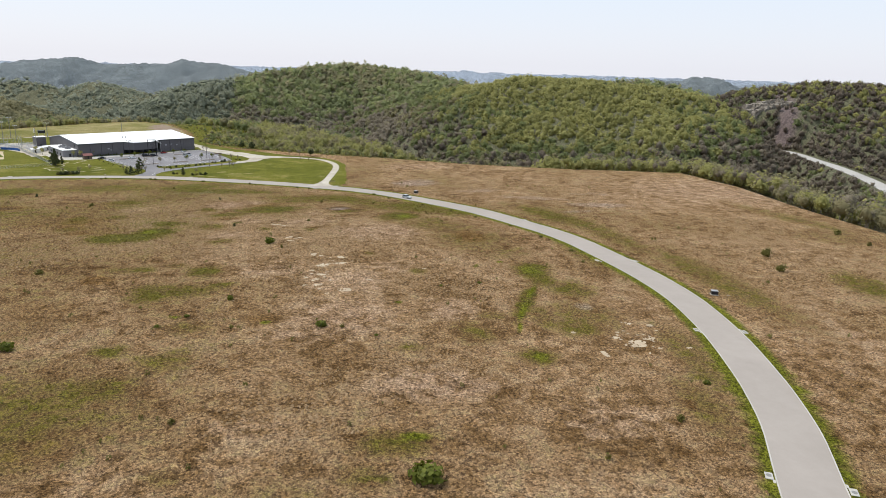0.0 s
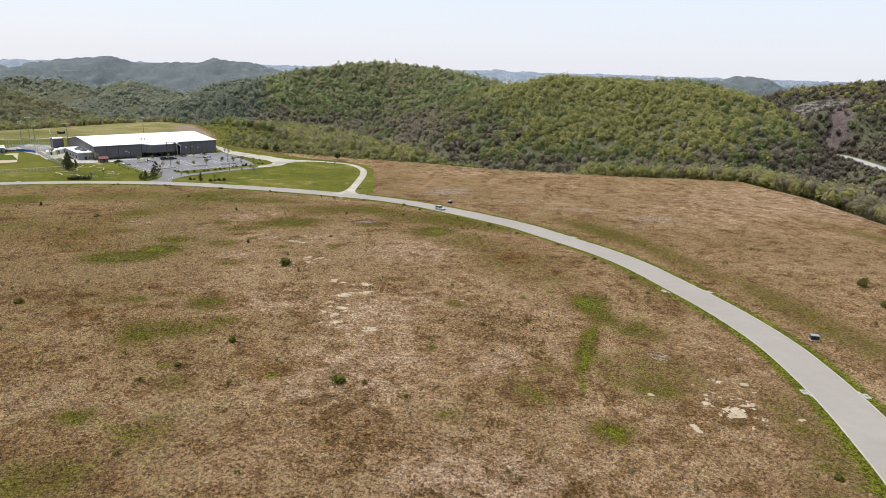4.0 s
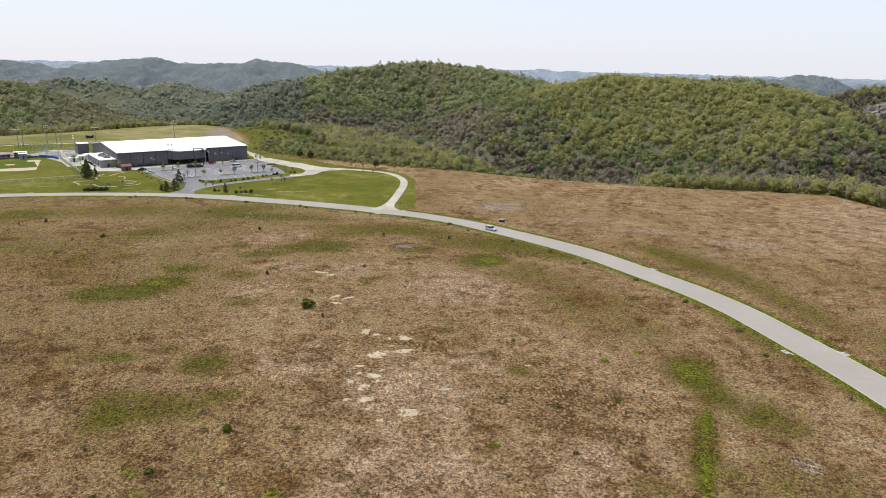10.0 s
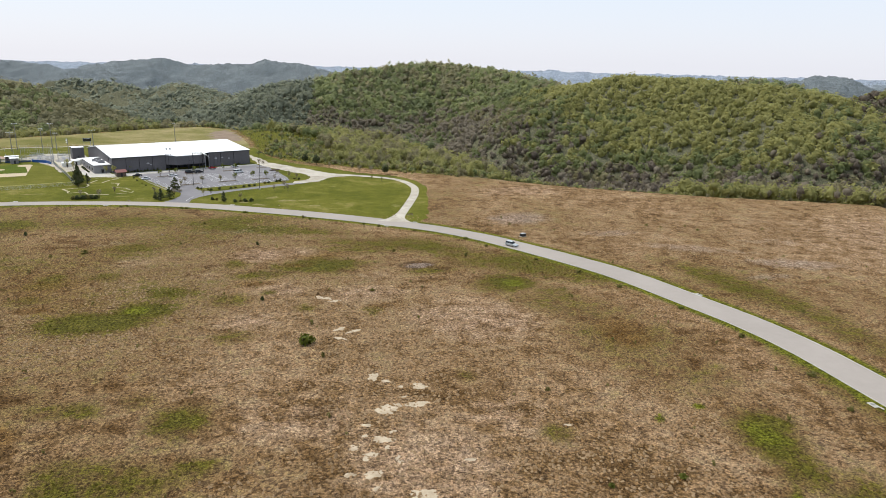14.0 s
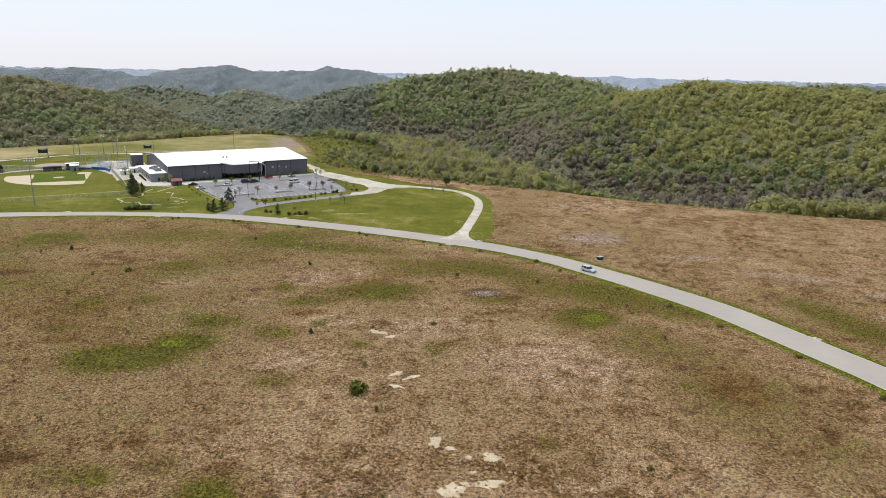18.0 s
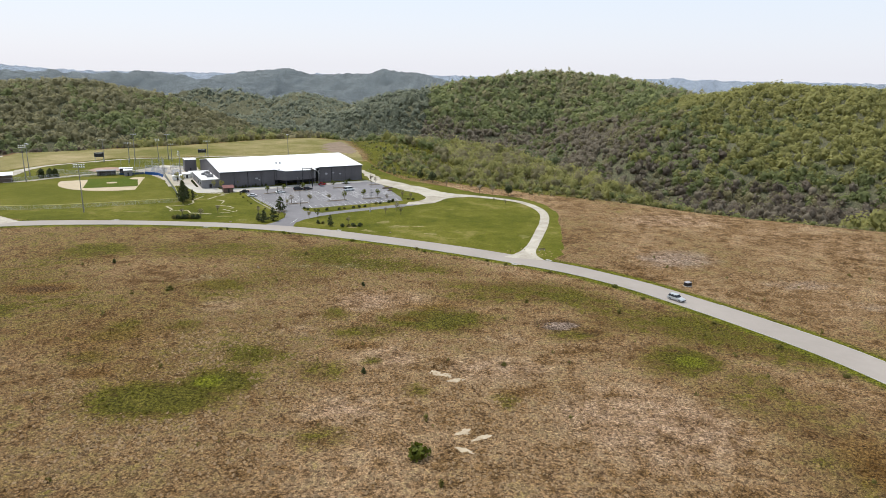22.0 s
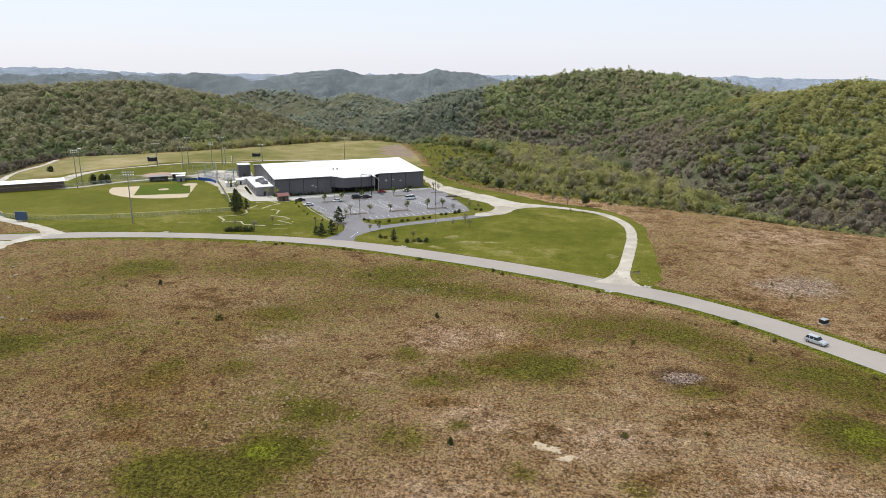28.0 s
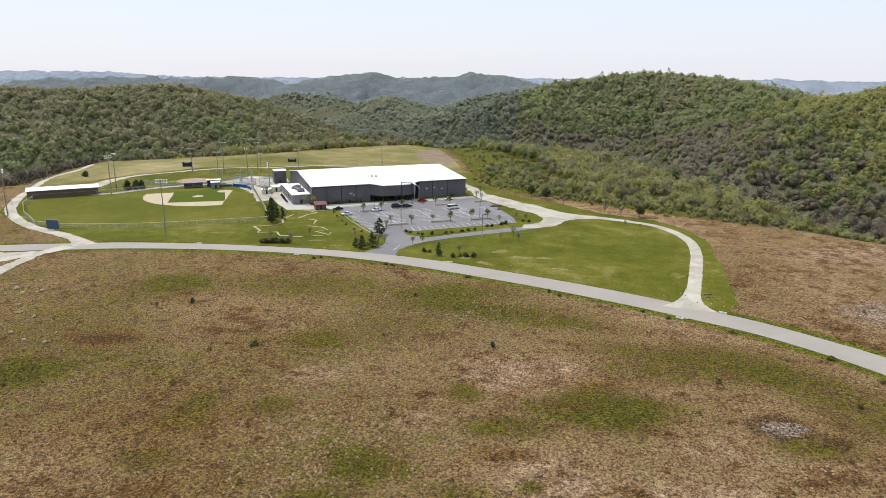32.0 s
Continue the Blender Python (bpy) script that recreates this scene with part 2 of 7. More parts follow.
M["roof"] = plain("white_metal_roof", (0.86, 0.86, 0.86), 0.45, 0.0, 0.03, 0.05, 3.0)
M["wall"] = plain("grey_metal_siding", (0.112, 0.106, 0.116), 0.55, 0.0, 0.08, 0.15, 3.0)
M["wall_lt"] = plain("pale_siding", (0.22, 0.215, 0.225), 0.6, 0.0, 0.08, 0.2, 3.0)
M["emblem"] = plain("pale_wall_emblem", (0.34, 0.34, 0.36), 0.6)
M["trim"] = plain("white_trim", (0.72, 0.72, 0.70), 0.5, 0.0, 0.05, 0.5)
M["dark"] = plain("dark_metal", (0.035, 0.035, 0.04), 0.4, 0.3, 0.1)
M["steel"] = plain("galvanised_steel", (0.42, 0.43, 0.44), 0.45, 0.6, 0.1)
M["pole"] = plain("weathered_pole", (0.26, 0.25, 0.23), 0.6, 0.2, 0.12)
M["wood"] = plain("brown_boards", (0.13, 0.095, 0.075), 0.85, 0.0, 0.2, 0.5, 4.0)
M["bark"] = plain("bark", (0.11, 0.085, 0.065), 0.95, 0.0, 0.25, 0.8, 5.0)
M["bark_pale"] = plain("pale_bark", (0.27, 0.235, 0.20), 0.95, 0.0, 0.25, 0.3, 5.0)
M["blue"] = plain("blue_padding", (0.025, 0.10, 0.33), 0.5, 0.0, 0.12)
M["bluegrey"] = plain("faded_blue_panel", (0.05, 0.085, 0.15), 0.6, 0.0, 0.15)
M["seat"] = plain("faded_blue_seats", (0.13, 0.18, 0.29), 0.6, 0.0, 0.12)
M["red"] = plain("faded_red_roof_paint", (0.20, 0.07, 0.06), 0.5, 0.0, 0.12)
M["yellow"] = plain("yellow_fence_cap", (0.55, 0.50, 0.20), 0.6, 0.0, 0.1)
M["line"] = plain("white_line_paint", (0.74, 0.74, 0.72), 0.8, 0.0, 0.15, 1.5)
M["rock"] = road_mat("sandstone", (0.10, 0.085, 0.07), (0.34, 0.30, 0.25), 0.15, 1.2, 0.4)
M["stone"] = road_mat("pale_stone", (0.20, 0.155, 0.105), (0.42, 0.34, 0.245), 0.8, 6.0, 0.05)
M["car_white"] = plain("white_car_paint", (0.74, 0.75, 0.76), 0.25, 0.0, 0.03)
M["car_silver"] = plain("silver_car_paint", (0.52, 0.54, 0.56), 0.3, 0.4, 0.04)
M["car_dark"] = plain("dark_car_paint", (0.03, 0.03, 0.035), 0.25, 0.2, 0.05)
M["car_red"] = plain("red_car_paint", (0.35, 0.02, 0.02), 0.25, 0.0, 0.05)
M["rubber"] = plain("tyre_rubber", (0.025, 0.025, 0.025), 0.8)
M["glass"] = plain("tinted_glass", (0.02, 0.025, 0.03), 0.12, 0.0, 0.05)
M["lamp"] = plain("lamp_lens", (0.85, 0.86, 0.84), 0.2, 0.0, 0.03)
M["headlight"] = plain("headlight_lens", (0.7, 0.72, 0.72), 0.15)
M["taillight"] = plain("taillight_lens", (0.4, 0.02, 0.02), 0.2)
# These four leaf colours have a little pale blue haze mixed in.
M["leaf_green"] = leaf_mat("fresh_green_leaves", (0.135, 0.160, 0.064), (0.29, 0.312, 0.120), 0.02, 0.55)
M["leaf_yellow"] = leaf_mat("yellow_green_leaves", (0.22, 0.216, 0.072), (0.45, 0.425, 0.155), 0.02, 0.55)
M["leaf_olive"] = leaf_mat("olive_budding_leaves", (0.19, 0.172, 0.092), (0.36, 0.318, 0.17), 0.02, 0.55)
M["leaf_dark"] = leaf_mat("dark_green_leaves", (0.105, 0.124, 0.058), (0.21, 0.235, 0.100), 0.04, 0.5)
M["twig"] = leaf_mat("bare_grey_twigs", (0.188, 0.158, 0.114), (0.32, 0.272, 0.200), 0.02, 0.5)
M["twig_purple"] = leaf_mat("bare_purplish_twigs", (0.118, 0.094, 0.071), (0.215, 0.173, 0.129), 0.02, 0.5)
# Haze of the far hills and valley is mixed into these leaf colours.
M["leaf_hill_hazed"] = leaf_mat("hazed_hill_green", (0.162, 0.188, 0.092), (0.365, 0.390, 0.160), 0.012, 0.55)
M["leaf_olive_hazed"] = leaf_mat("hazed_hill_olive", (0.222, 0.208, 0.120), (0.38, 0.348, 0.190), 0.012, 0.55)
M["leaf_vale_hazed"] = leaf_mat("hazed_valley_green", (0.165, 0.185, 0.135), (0.305, 0.318, 0.222), 0.012, 0.55)
M["trail"] = road_mat("tan_stone_trail", (0.24, 0.215, 0.12), (0.46, 0.41, 0.29), 0.6, 5.0, 0.02)
M["leaf_evergreen"] = leaf_mat("evergreen_needles", (0.028, 0.036, 0.010), (0.085, 0.098, 0.03), 0.3, 0.25)
M["earth"] = road_mat("brown_bare_earth", (0.15, 0.105, 0.072), (0.26, 0.19, 0.13), 0.12, 4.0, 0.04)
M["shrub_olive"] = leaf_mat("field_shrub_leaves", (0.098, 0.090, 0.018), (0.21, 0.185, 0.048), 0.3, 0.35)
M["shrub_bright"] = leaf_mat("bright_shrub_leaves", (0.070, 0.088, 0.008), (0.175, 0.19, 0.024), 0.3, 0.4)
M["straw"] = leaf_mat("straw_blades", (0.25, 0.16, 0.08), (0.46, 0.325, 0.19), 0.05, 0.2, 0.9)

# ---- helpers for shapes ----
from mathutils.geometry import delaunay_2d_cdt

RNG = np.random.default_rng(7)
LAT = np.random.default_rng(3).random((256, 256))


def vnoise(x, y, size):
    """Smooth value noise in 0..1 with cells of that many metres."""
    u, v = np.asarray(x, float) / size + 1000.0, np.asarray(y, float) / size + 1000.0
    i, j = np.floor(u).astype(int), np.floor(v).astype(int)
    a, b = u - i, v - j
    a, b = a * a * (3 - 2 * a), b * b * (3 - 2 * b)
    g = lambda p, q: LAT[p % 256, q % 256]
    return (g(i, j) * (1 - a) + g(i + 1, j) * a) * (1 - b) + (g(i, j + 1) * (1 - a) + g(i + 1, j + 1) * a) * b


def fnoise(x, y, size, octaves=4):
    s, w, out = size, 1.0, 0.0
    for k in range(octaves):
        out = out + w * (vnoise(np.asarray(x) + 37.7 * k, np.asarray(y) - 91.3 * k, s) - 0.5)
        s, w = s / 2.03, w * 0.5
    return out


def step01(a, b, v):
    k = np.clip((v - a) / (b - a), 0, 1)
    return k * k * (3 - 2 * k)


def polyline_dist(x, y, pts):
    """Distance to a polyline of (x, y, z) and the z of its nearest point."""
    best, zz = np.full(np.shape(x), 1e9), np.zeros(np.shape(x))
    for (x0, y0, z0), (x1, y1, z1) in zip(pts[:-1], pts[1:]):
        dx, dy = x1 - x0, y1 - y0
        k = np.clip(((x - x0) * dx + (y - y0) * dy) / (dx * dx + dy * dy), 0, 1)
        d = np.hypot(x - x0 - k * dx, y - y0 - k * dy)
        near = d < best
        best, zz = np.where(near, d, best), np.where(near, z0 + k * (z1 - z0), zz)
    return best, zz


def inside(x, y, poly):
    hit = np.zeros(np.shape(x), bool)
    for (x0, y0), (x1, y1) in zip(poly, poly[1:] + poly[:1]):
        if y0 == y1:
            continue
        hit ^= ((y0 > y) != (y1 > y)) & (x < (x1 - x0) * (y - y0) / (y1 - y0) + x0)
    return hit


def fast_mesh(name, verts, faces, material=None, smooth=False):
    """A mesh from arrays of vertices and of equal-sided faces."""
    me = bpy.data.meshes.new(name)
    verts, faces = np.ascontiguousarray(verts, np.float32), np.ascontiguousarray(faces, np.int32)
    k = faces.shape[1]
    me.vertices.add(len(verts))
    me.vertices.foreach_set("co", verts.ravel())
    me.loops.add(faces.size)
    me.loops.foreach_set("vertex_index", faces.ravel())
    me.polygons.add(len(faces))
    me.polygons.foreach_set("loop_start", np.arange(0, faces.size, k, dtype=np.int32))
    me.update(calc_edges=True)
    me.polygons.foreach_set("use_smooth", np.full(len(faces), bool(smooth)))
    if material:
        me.materials.append(material)
    return me


def thing(name, x, y, z, turn=0.0, label="", category="", group="", kind=""):
    ob = new(name)
    ob.empty_display_size = 0.3
    ob.matrix_world = pose(x, y, z, 0, 0, turn)
    return tagged(ob, label, category, group, kind)


def part(name, bm, material, parent, label=""):
    me = bpy.data.meshes.new(name)
    bm.normal_update()
    bm.to_mesh(me)
    bm.free()
    if material:
        me.materials.append(material)
    ob = new(name, me)
    ob.parent = parent
    return tagged(ob, label)


def part_of(name, me, parent, label="", at=None):
    ob = new(name, me)
    ob.parent = parent
    if at is not None:
        ob.matrix_basis = at
    return tagged(ob, label)


def b_box(bm, x0, x1, y0, y1, z0, z1, bevel=0.0):
    r = bmesh.ops.create_cube(bm, size=1.0)
    for v in r["verts"]:
        v.co = Vector((x0 + (v.co.x + 0.5) * (x1 - x0), y0 + (v.co.y + 0.5) * (y1 - y0), z0 + (v.co.z + 0.5) * (z1 - z0)))
    if bevel:
        es = {e for v in r["verts"] for e in v.link_edges}
        bmesh.ops.bevel(bm, geom=list(es), offset=bevel, segments=1, affect="EDGES", profile=0.5)
    return bm


def box_bm(x0, x1, y0, y1, z0, z1, bevel=0.0):
    return b_box(bmesh.new(), x0, x1, y0, y1, z0, z1, bevel)


def b_tube(bm, a, b, r0, r1=None, sides=8):
    r1 = r0 if r1 is None else r1
    a, b = Vector(a), Vector(b)
    m = Matrix.Translation((a + b) / 2) @ (b - a).to_track_quat("Z", "Y").to_matrix().to_4x4()
    bmesh.ops.create_cone(bm, cap_ends=True, segments=sides, radius1=r0, radius2=r1, depth=(b - a).length, matrix=m)
    return bm


def tube_bm(a, b, r0, r1=None, sides=8):
    return b_tube(bmesh.new(), a, b, r0, r1, sides)


def prism_bm(pts, z0, z1):
    """An upright prism on an outline of (x, y)."""
    bm = bmesh.new()
    lo = [bm.verts.new((x, y, z0)) for x, y in pts]
    hi = [bm.verts.new((x, y, z1)) for x, y in pts]
    bm.faces.new(hi)
    bm.faces.new(lo[::-1])
    for k in range(len(pts)):
        j = (k + 1) % len(pts)
        bm.faces.new((lo[k], lo[j], hi[j], hi[k]))
    bmesh.ops.recalc_face_normals(bm, faces=bm.faces)
    return bm


# ---- the lie of the land ----
FLAT = -1.4


def plateau_z(x, y):
    return FLAT + 3.6 * (1 - step01(170, 350, y)) / (1 + ((x + 10) / 110) ** 2)


RIM = [(-5, 490), (22, 475), (60, 457), (95, 437), (131, 421), (167, 407), (210, 397), (241, 387), (247, 336), (240, 279), (238, 219), (250, 100), (230, -120), (0, -260),
       (-420, -220), (-470, 200), (-400, 400), (-318, 495), (-338, 548), (-343, 587), (-300, 616), (-250, 658), (-200, 715), (-165, 738), (-130, 712), (-104, 639), (-92, 588), (-82, 557), (-60, 526), (-41, 513), (-20, 498)]
# crest lines of the hills: x, y, z
GREEN_HILL = [(-225, 1430, -30), (-150, 1550, 6), (-32, 1650, 28), (109, 1700, 46), (232, 1650, 37), (312, 1500, 20), (340, 1350, 8)]
EAST_HILL = [(300, 1230, 18), (373, 1090, 39), (450, 980, 32), (508, 930, 34), (537, 900, 28), (573, 880, 8), (612, 850, -14)]
EAST_BACK = [(373, 1090, 39), (600, 1250, 30), (900, 1400, 36)]
CUT_HILL = [(800, 1180, -25), (769, 1050, 14), (767, 980, 36), (815, 950, 43), (892, 900, 44), (1050, 780, 42), (1400, 700, 50)]
WEST_HILL = [(-1500, 900, 40), (-992, 1000, 24), (-806, 1000, 26), (-717, 1000, 27), (-668, 1050, 28), (-612, 1100, 29), (-568, 1150, 18), (-515, 1150, -8), (-457, 1110, -36)]
WEST_BACK = [(-1500, 1850, 20), (-1113, 1900, 27), (-1029, 1900, 20), (-946, 1900, 36), (-865, 1900, 29), (-734, 1850, 9), (-562, 1700, -24)]
NORTH_RANGE = [(-846, 2300, 2), (-768, 2300, 36), (-675, 2300, 40), (-583, 2300, 23), (-428, 2250, 26), (-320, 2250, 45), (-251, 2200, 34), (-146, 2100, 17), (0, 2000, 10)]
VALLEY_SPUR = [(-300, 1500, -45), (-420, 1650, -30), (-500, 1900, -10)]
HORIZON = [(-3418, 3800, 34), (-2957, 3600, 36), (-2662, 3800, 28), (-2079, 3600, 11), (-1685, 3800, 6), (-1344, 3600, 4), (-368, 3800, 14), (-129, 3600, 10), (300, 3500, 2), (626, 3400, 7), (857, 3400, 21), (947, 3300, 11), (1211, 3000, 16), (1393, 2800, 8), (1546, 2600, 21), (1742, 2500, 8), (1845, 2300, 10), (2300, 2100, 20)]
RIDGES = [GREEN_HILL, EAST_HILL, EAST_BACK, CUT_HILL, WEST_HILL, WEST_BACK, NORTH_RANGE, VALLEY_SPUR, HORIZON]
SLOPES = [0.34, 0.42, 0.36, 0.42, 0.38, 0.36, 0.34, 0.30, 0.30]
HIGHWAY = [(640, 850, -43), (655, 800, -41), (620, 700, -40), (590, 625, -39), (530, 508, -38), (440, 380, -37), (380, 200, -36), (360, -100, -36)]

SCREE = [(742, 945, 0), (727, 905, 0), (702, 868, 0), (672, 832, 0)]


def land(x, y):
    """Height of the ground, and how far a place lies outside the plateau's rim (negative on it)."""
    x, y = np.asarray(x, float), np.asarray(y, float)
    ring = [(a, b, 0.0) for a, b in RIM + RIM[:1]]
    d, _ = polyline_dist(x, y, ring)
    d = np.where(inside(x, y, RIM), -d, d)
    top = plateau_z(x, y)
    fall = -72 + 14 * fnoise(x, y, 320, 3)
    out = np.maximum(d, 0)
    easy = step01(-165, -115, x) * (1 - step01(45, 115, x)) * (y > 430)          # a gentler bank behind the hall
    slope = top - (0.30 - 0.19 * easy) * out - 0.25 * np.maximum(out - 40 - 100 * easy, 0) + (1 - 0.75 * easy) * step01(10, 90, out) * 16 * fnoise(x + 200, y, 110, 4)
    low = np.maximum(slope, fall)
    hill = np.full(np.shape(x), -200.0)
    wander = 70 * fnoise(x, y, 240, 3)
    for pts, s in zip(RIDGES, SLOPES):
        rd, crest = np.full(np.shape(x), 1e9), np.full(np.shape(x), -999.0)
        fold, total, run = 0.0, 0.0, 0.0
        for a, b in zip(pts[:-1], pts[1:]):
            sd, sz = polyline_dist(x, y, [a, b])
            rd, crest = np.minimum(rd, sd), np.maximum(crest, sz - s * (np.sqrt(sd * sd + 45.0**2) - 45.0))
            dx, dy = b[0] - a[0], b[1] - a[1]
            along = run + ((x - a[0]) * dx + (y - a[1]) * dy) / math.hypot(dx, dy) + wander
            w = 1.0 / (sd + 40.0) ** 4
            fold = fold + w * (0.65 * np.abs(2 * vnoise(along, 700 * s + wander, 150) - 1) + 0.35 * np.abs(2 * vnoise(along, 300 * s, 66) - 1))
            total = total + w
            run += math.hypot(dx, dy)
        spur = (fold / total - 0.40) * 62 * step01(10, 230, rd) + fnoise(x, y + 500 * s, 130, 3) * 12 * step01(0, 120, rd)
        hill = np.maximum(hill, crest + spur + 5 * fnoise(x, y, 90, 2))
    hill = np.where(np.hypot(x, y) > 4300, np.maximum(hill, -5), hill)
    k = np.clip(0.5 + 0.5 * (hill - low) / 12.0, 0, 1)
    z = low * (1 - k) + hill * k + 12.0 * k * (1 - k)
    w = step01(0, 70, out)
    z = np.where(d <= 0, top, np.maximum(low, -90) * (1 - w) + z * w)
    hd, hz = polyline_dist(x, y, HIGHWAY)
    c = 1 - step01(16, 60, hd)
    z = np.where(d > 5, z * (1 - c) + hz * c, z)
    return z, d


ROAD = [(-16, -58), (18, -14), (43, 18), (57.8, 40), (71.6, 64.5), (80.3, 79.8), (86.3, 93.4), (90, 103.5), (95.2, 120), (98.5, 134), (101.2, 150), (101.8, 165), (101, 181), (99, 199), (96.5, 218), (92, 235), (85, 252), (74, 277), (60, 298), (46.5, 315.5), (38, 325.5),
        (30, 333), (20, 341), (8, 348), (-5, 355), (-20, 362), (-37, 369), (-55, 375.5), (-75, 382), (-95, 386.3), (-116, 388.2), (-138, 388.2), (-160, 386.5), (-185, 382.5), (-205, 376.5), (-230, 368), (-270, 350), (-330, 315), (-420, 255)]
ROAD_W = [11.5] * 18 + [10.6, 10, 9.5, 9, 9, 9.2, 9.4, 9.4, 9.2, 9.2, 9, 8, 7.2, 7, 7.4, 8.4, 9, 9, 9, 9, 9]


def smooth_line(pts, n=6):
    """Catmull-Rom through rows of numbers."""
    p = np.array([pts[0], *pts, pts[-1]], float)
    out = []
    for i in range(1, len(p) - 2):
        for t in np.linspace(0, 1, n, endpoint=False):
            a, b, c, d = p[i - 1 : i + 3]
            out.append(0.5 * (2 * b + (c - a) * t + (2 * a - 5 * b + 4 * c - d) * t * t + (3 * b - a - 3 * c + d) * t**3))
    return np.array(out + [p[-2]])


ROAD_LINE = smooth_line([(x, y, w) for (x, y), w in zip(ROAD, ROAD_W)])
_d = np.gradient(ROAD_LINE[:, :2], axis=0)
_d /= np.hypot(*_d.T)[:, None]
_k = 1.25 * (1 - step01(92, 120, np.arange(len(ROAD_LINE))))          # the southern stretch is narrower on its outer side
ROAD_LINE[:, :2] += np.stack([-_d[:, 1], _d[:, 0]], 1) * (_k / 2)[:, None]
ROAD_LINE[:, 2] -= _k


def ribbon(name, line, lift, material, across=4, wobble=0.0, seed=1, thick=0.0):
    """A strip of road that lies on the land. line: rows of x, y, width."""
    rng = np.random.default_rng(seed)
    line = np.asarray(line, float)
    d = np.gradient(line[:, :2], axis=0)
    d /= np.hypot(*d.T)[:, None] + 1e-9
    nrm = np.stack([-d[:, 1], d[:, 0]], 1)
    left, right = line[:, 2] / 2 + wobble * (rng.random(len(line)) - 0.5), line[:, 2] / 2 + wobble * (rng.random(len(line)) - 0.5)
    k = np.linspace(0, 1, across + 1)
    off = left[:, None] * (1 - k) - right[:, None] * k
    x, y = line[:, 0, None] + nrm[:, 0, None] * off, line[:, 1, None] + nrm[:, 1, None] * off
    z = land(x, y)[0] + lift
    if thick:
        x, y = np.concatenate([x[:, :1], x, x[:, -1:]], 1), np.concatenate([y[:, :1], y, y[:, -1:]], 1)
        z = np.concatenate([z[:, :1] - thick, z, z[:, -1:] - thick], 1)
    n, m = x.shape
    idx = np.arange(n * m).reshape(n, m)
    faces = np.stack([idx[:-1, :-1], idx[:-1, 1:], idx[1:, 1:], idx[1:, :-1]], -1).reshape(-1, 4)
    return new(name, fast_mesh(name, np.stack([x, y, z], -1).reshape(-1, 3), faces[:, ::-1], material))


def sheet(name, outline, lift, material, label, category, rough=0.0, seed=2, kind="structure"):
    """A thin sheet on the flat part of the plateau, with an uneven edge."""
    rng = np.random.default_rng(seed)
    pts = []
    for (x0, y0), (x1, y1) in zip(outline, outline[1:] + outline[:1]):
        k = max(1, int(math.hypot(x1 - x0, y1 - y0) / 2.5)) if rough else 1
        for i in range(k):
            a = i / k
            pts.append((x0 + (x1 - x0) * a + rough * (rng.random() - 0.5), y0 + (y1 - y0) * a + rough * (rng.random() - 0.5)))
    vs, _, fs, _, _, _ = delaunay_2d_cdt([Vector(q) for q in pts], [], [list(range(len(pts)))], 1, 1e-4)
    me = bpy.data.meshes.new(name)
    me.from_pydata([(v.x, v.y, FLAT + lift) for v in vs], [], [f if (vs[f[1]] - vs[f[0]]).cross(vs[f[2]] - vs[f[0]]) > 0 else f[::-1] for f in fs])
    me.materials.append(material)
    return tagged(new(name, me), label, category, "", kind)


# green hollows and swards of the meadow, stretch by stretch: x, y, half-length, half-width, turn in degrees, strength
SWARD_FAR = [(-69.6, 240.1, 12.3, 7.3, 6.3, 1), (-60.7, 248.3, 7.3, 6, 6.5, 0.8), (-20.7, 289.6, 14.2, 6.8, 8.3, 0.85), (-36.6, 279.4, 8.9, 4.8, 7.7, 0.5), (-46.9, 290.6, 4.1, 3.5, 7.8, 0.5),
    (34.7, 267.3, 9.8, 8.2, 9, 0.7), (-39.6, 253.6, 3.4, 2.4, 7, 0.6), (-20.9, 248, 3, 2.6, 7.5, 0.6), (-34.7, 228.8, 5.2, 4.1, 6.6, 0.5), (-3.6, 244.2, 2.1, 1.9, 8, 0.8),
    (32.6, 294.1, 15, 10.9, 9, 0.5), (-2.6, 311.3, 16.7, 7.4, 8.7, 0.45), (47.3, 257.1, 7.4, 12.9, 8.9, 0.5), (-60.1, 264.4, 7, 4, 6.9, 0.45), (-95.1, 276.1, 3.9, 6.3, 7.2, 0.5),
    (-141, 345.1, 12.9, 9.9, 8.9, 0.5)]
SWARD_END = [(-16, 291.2, 8, 5.1, 11.7, 0.8), (-57.5, 262.1, 7.1, 3.9, 10.7, 0.5), (-32, 261.9, 2.5, 2.1, 11.1, 0.8), (-47.1, 292.2, 2.7, 4.6, 11.3, 0.6), (-95, 271.1, 5.6, 3.4, 10.8, 0.6),
    (-93.5, 258, 5.4, 3, 10.6, 0.5), (-139.3, 284.2, 8.2, 6.8, 11.1, 0.55), (2.7, 317.4, 18.7, 9.3, 11.9, 0.5), (-85.4, 312.8, 6.6, 5, 11.5, 0.5), (-60, 352.8, 17.7, 8.1, 11.6, 0.4),
    (-101.6, 355.1, 15.2, 7.8, 11.6, 0.4), (14.6, 283.4, 8.7, 4.4, 12.1, 0.6), (-20.9, 298.1, 6.7, 3.6, 11.7, 0.45), (-81.2, 278.7, 5.3, 3.6, 10.9, 0.4)]
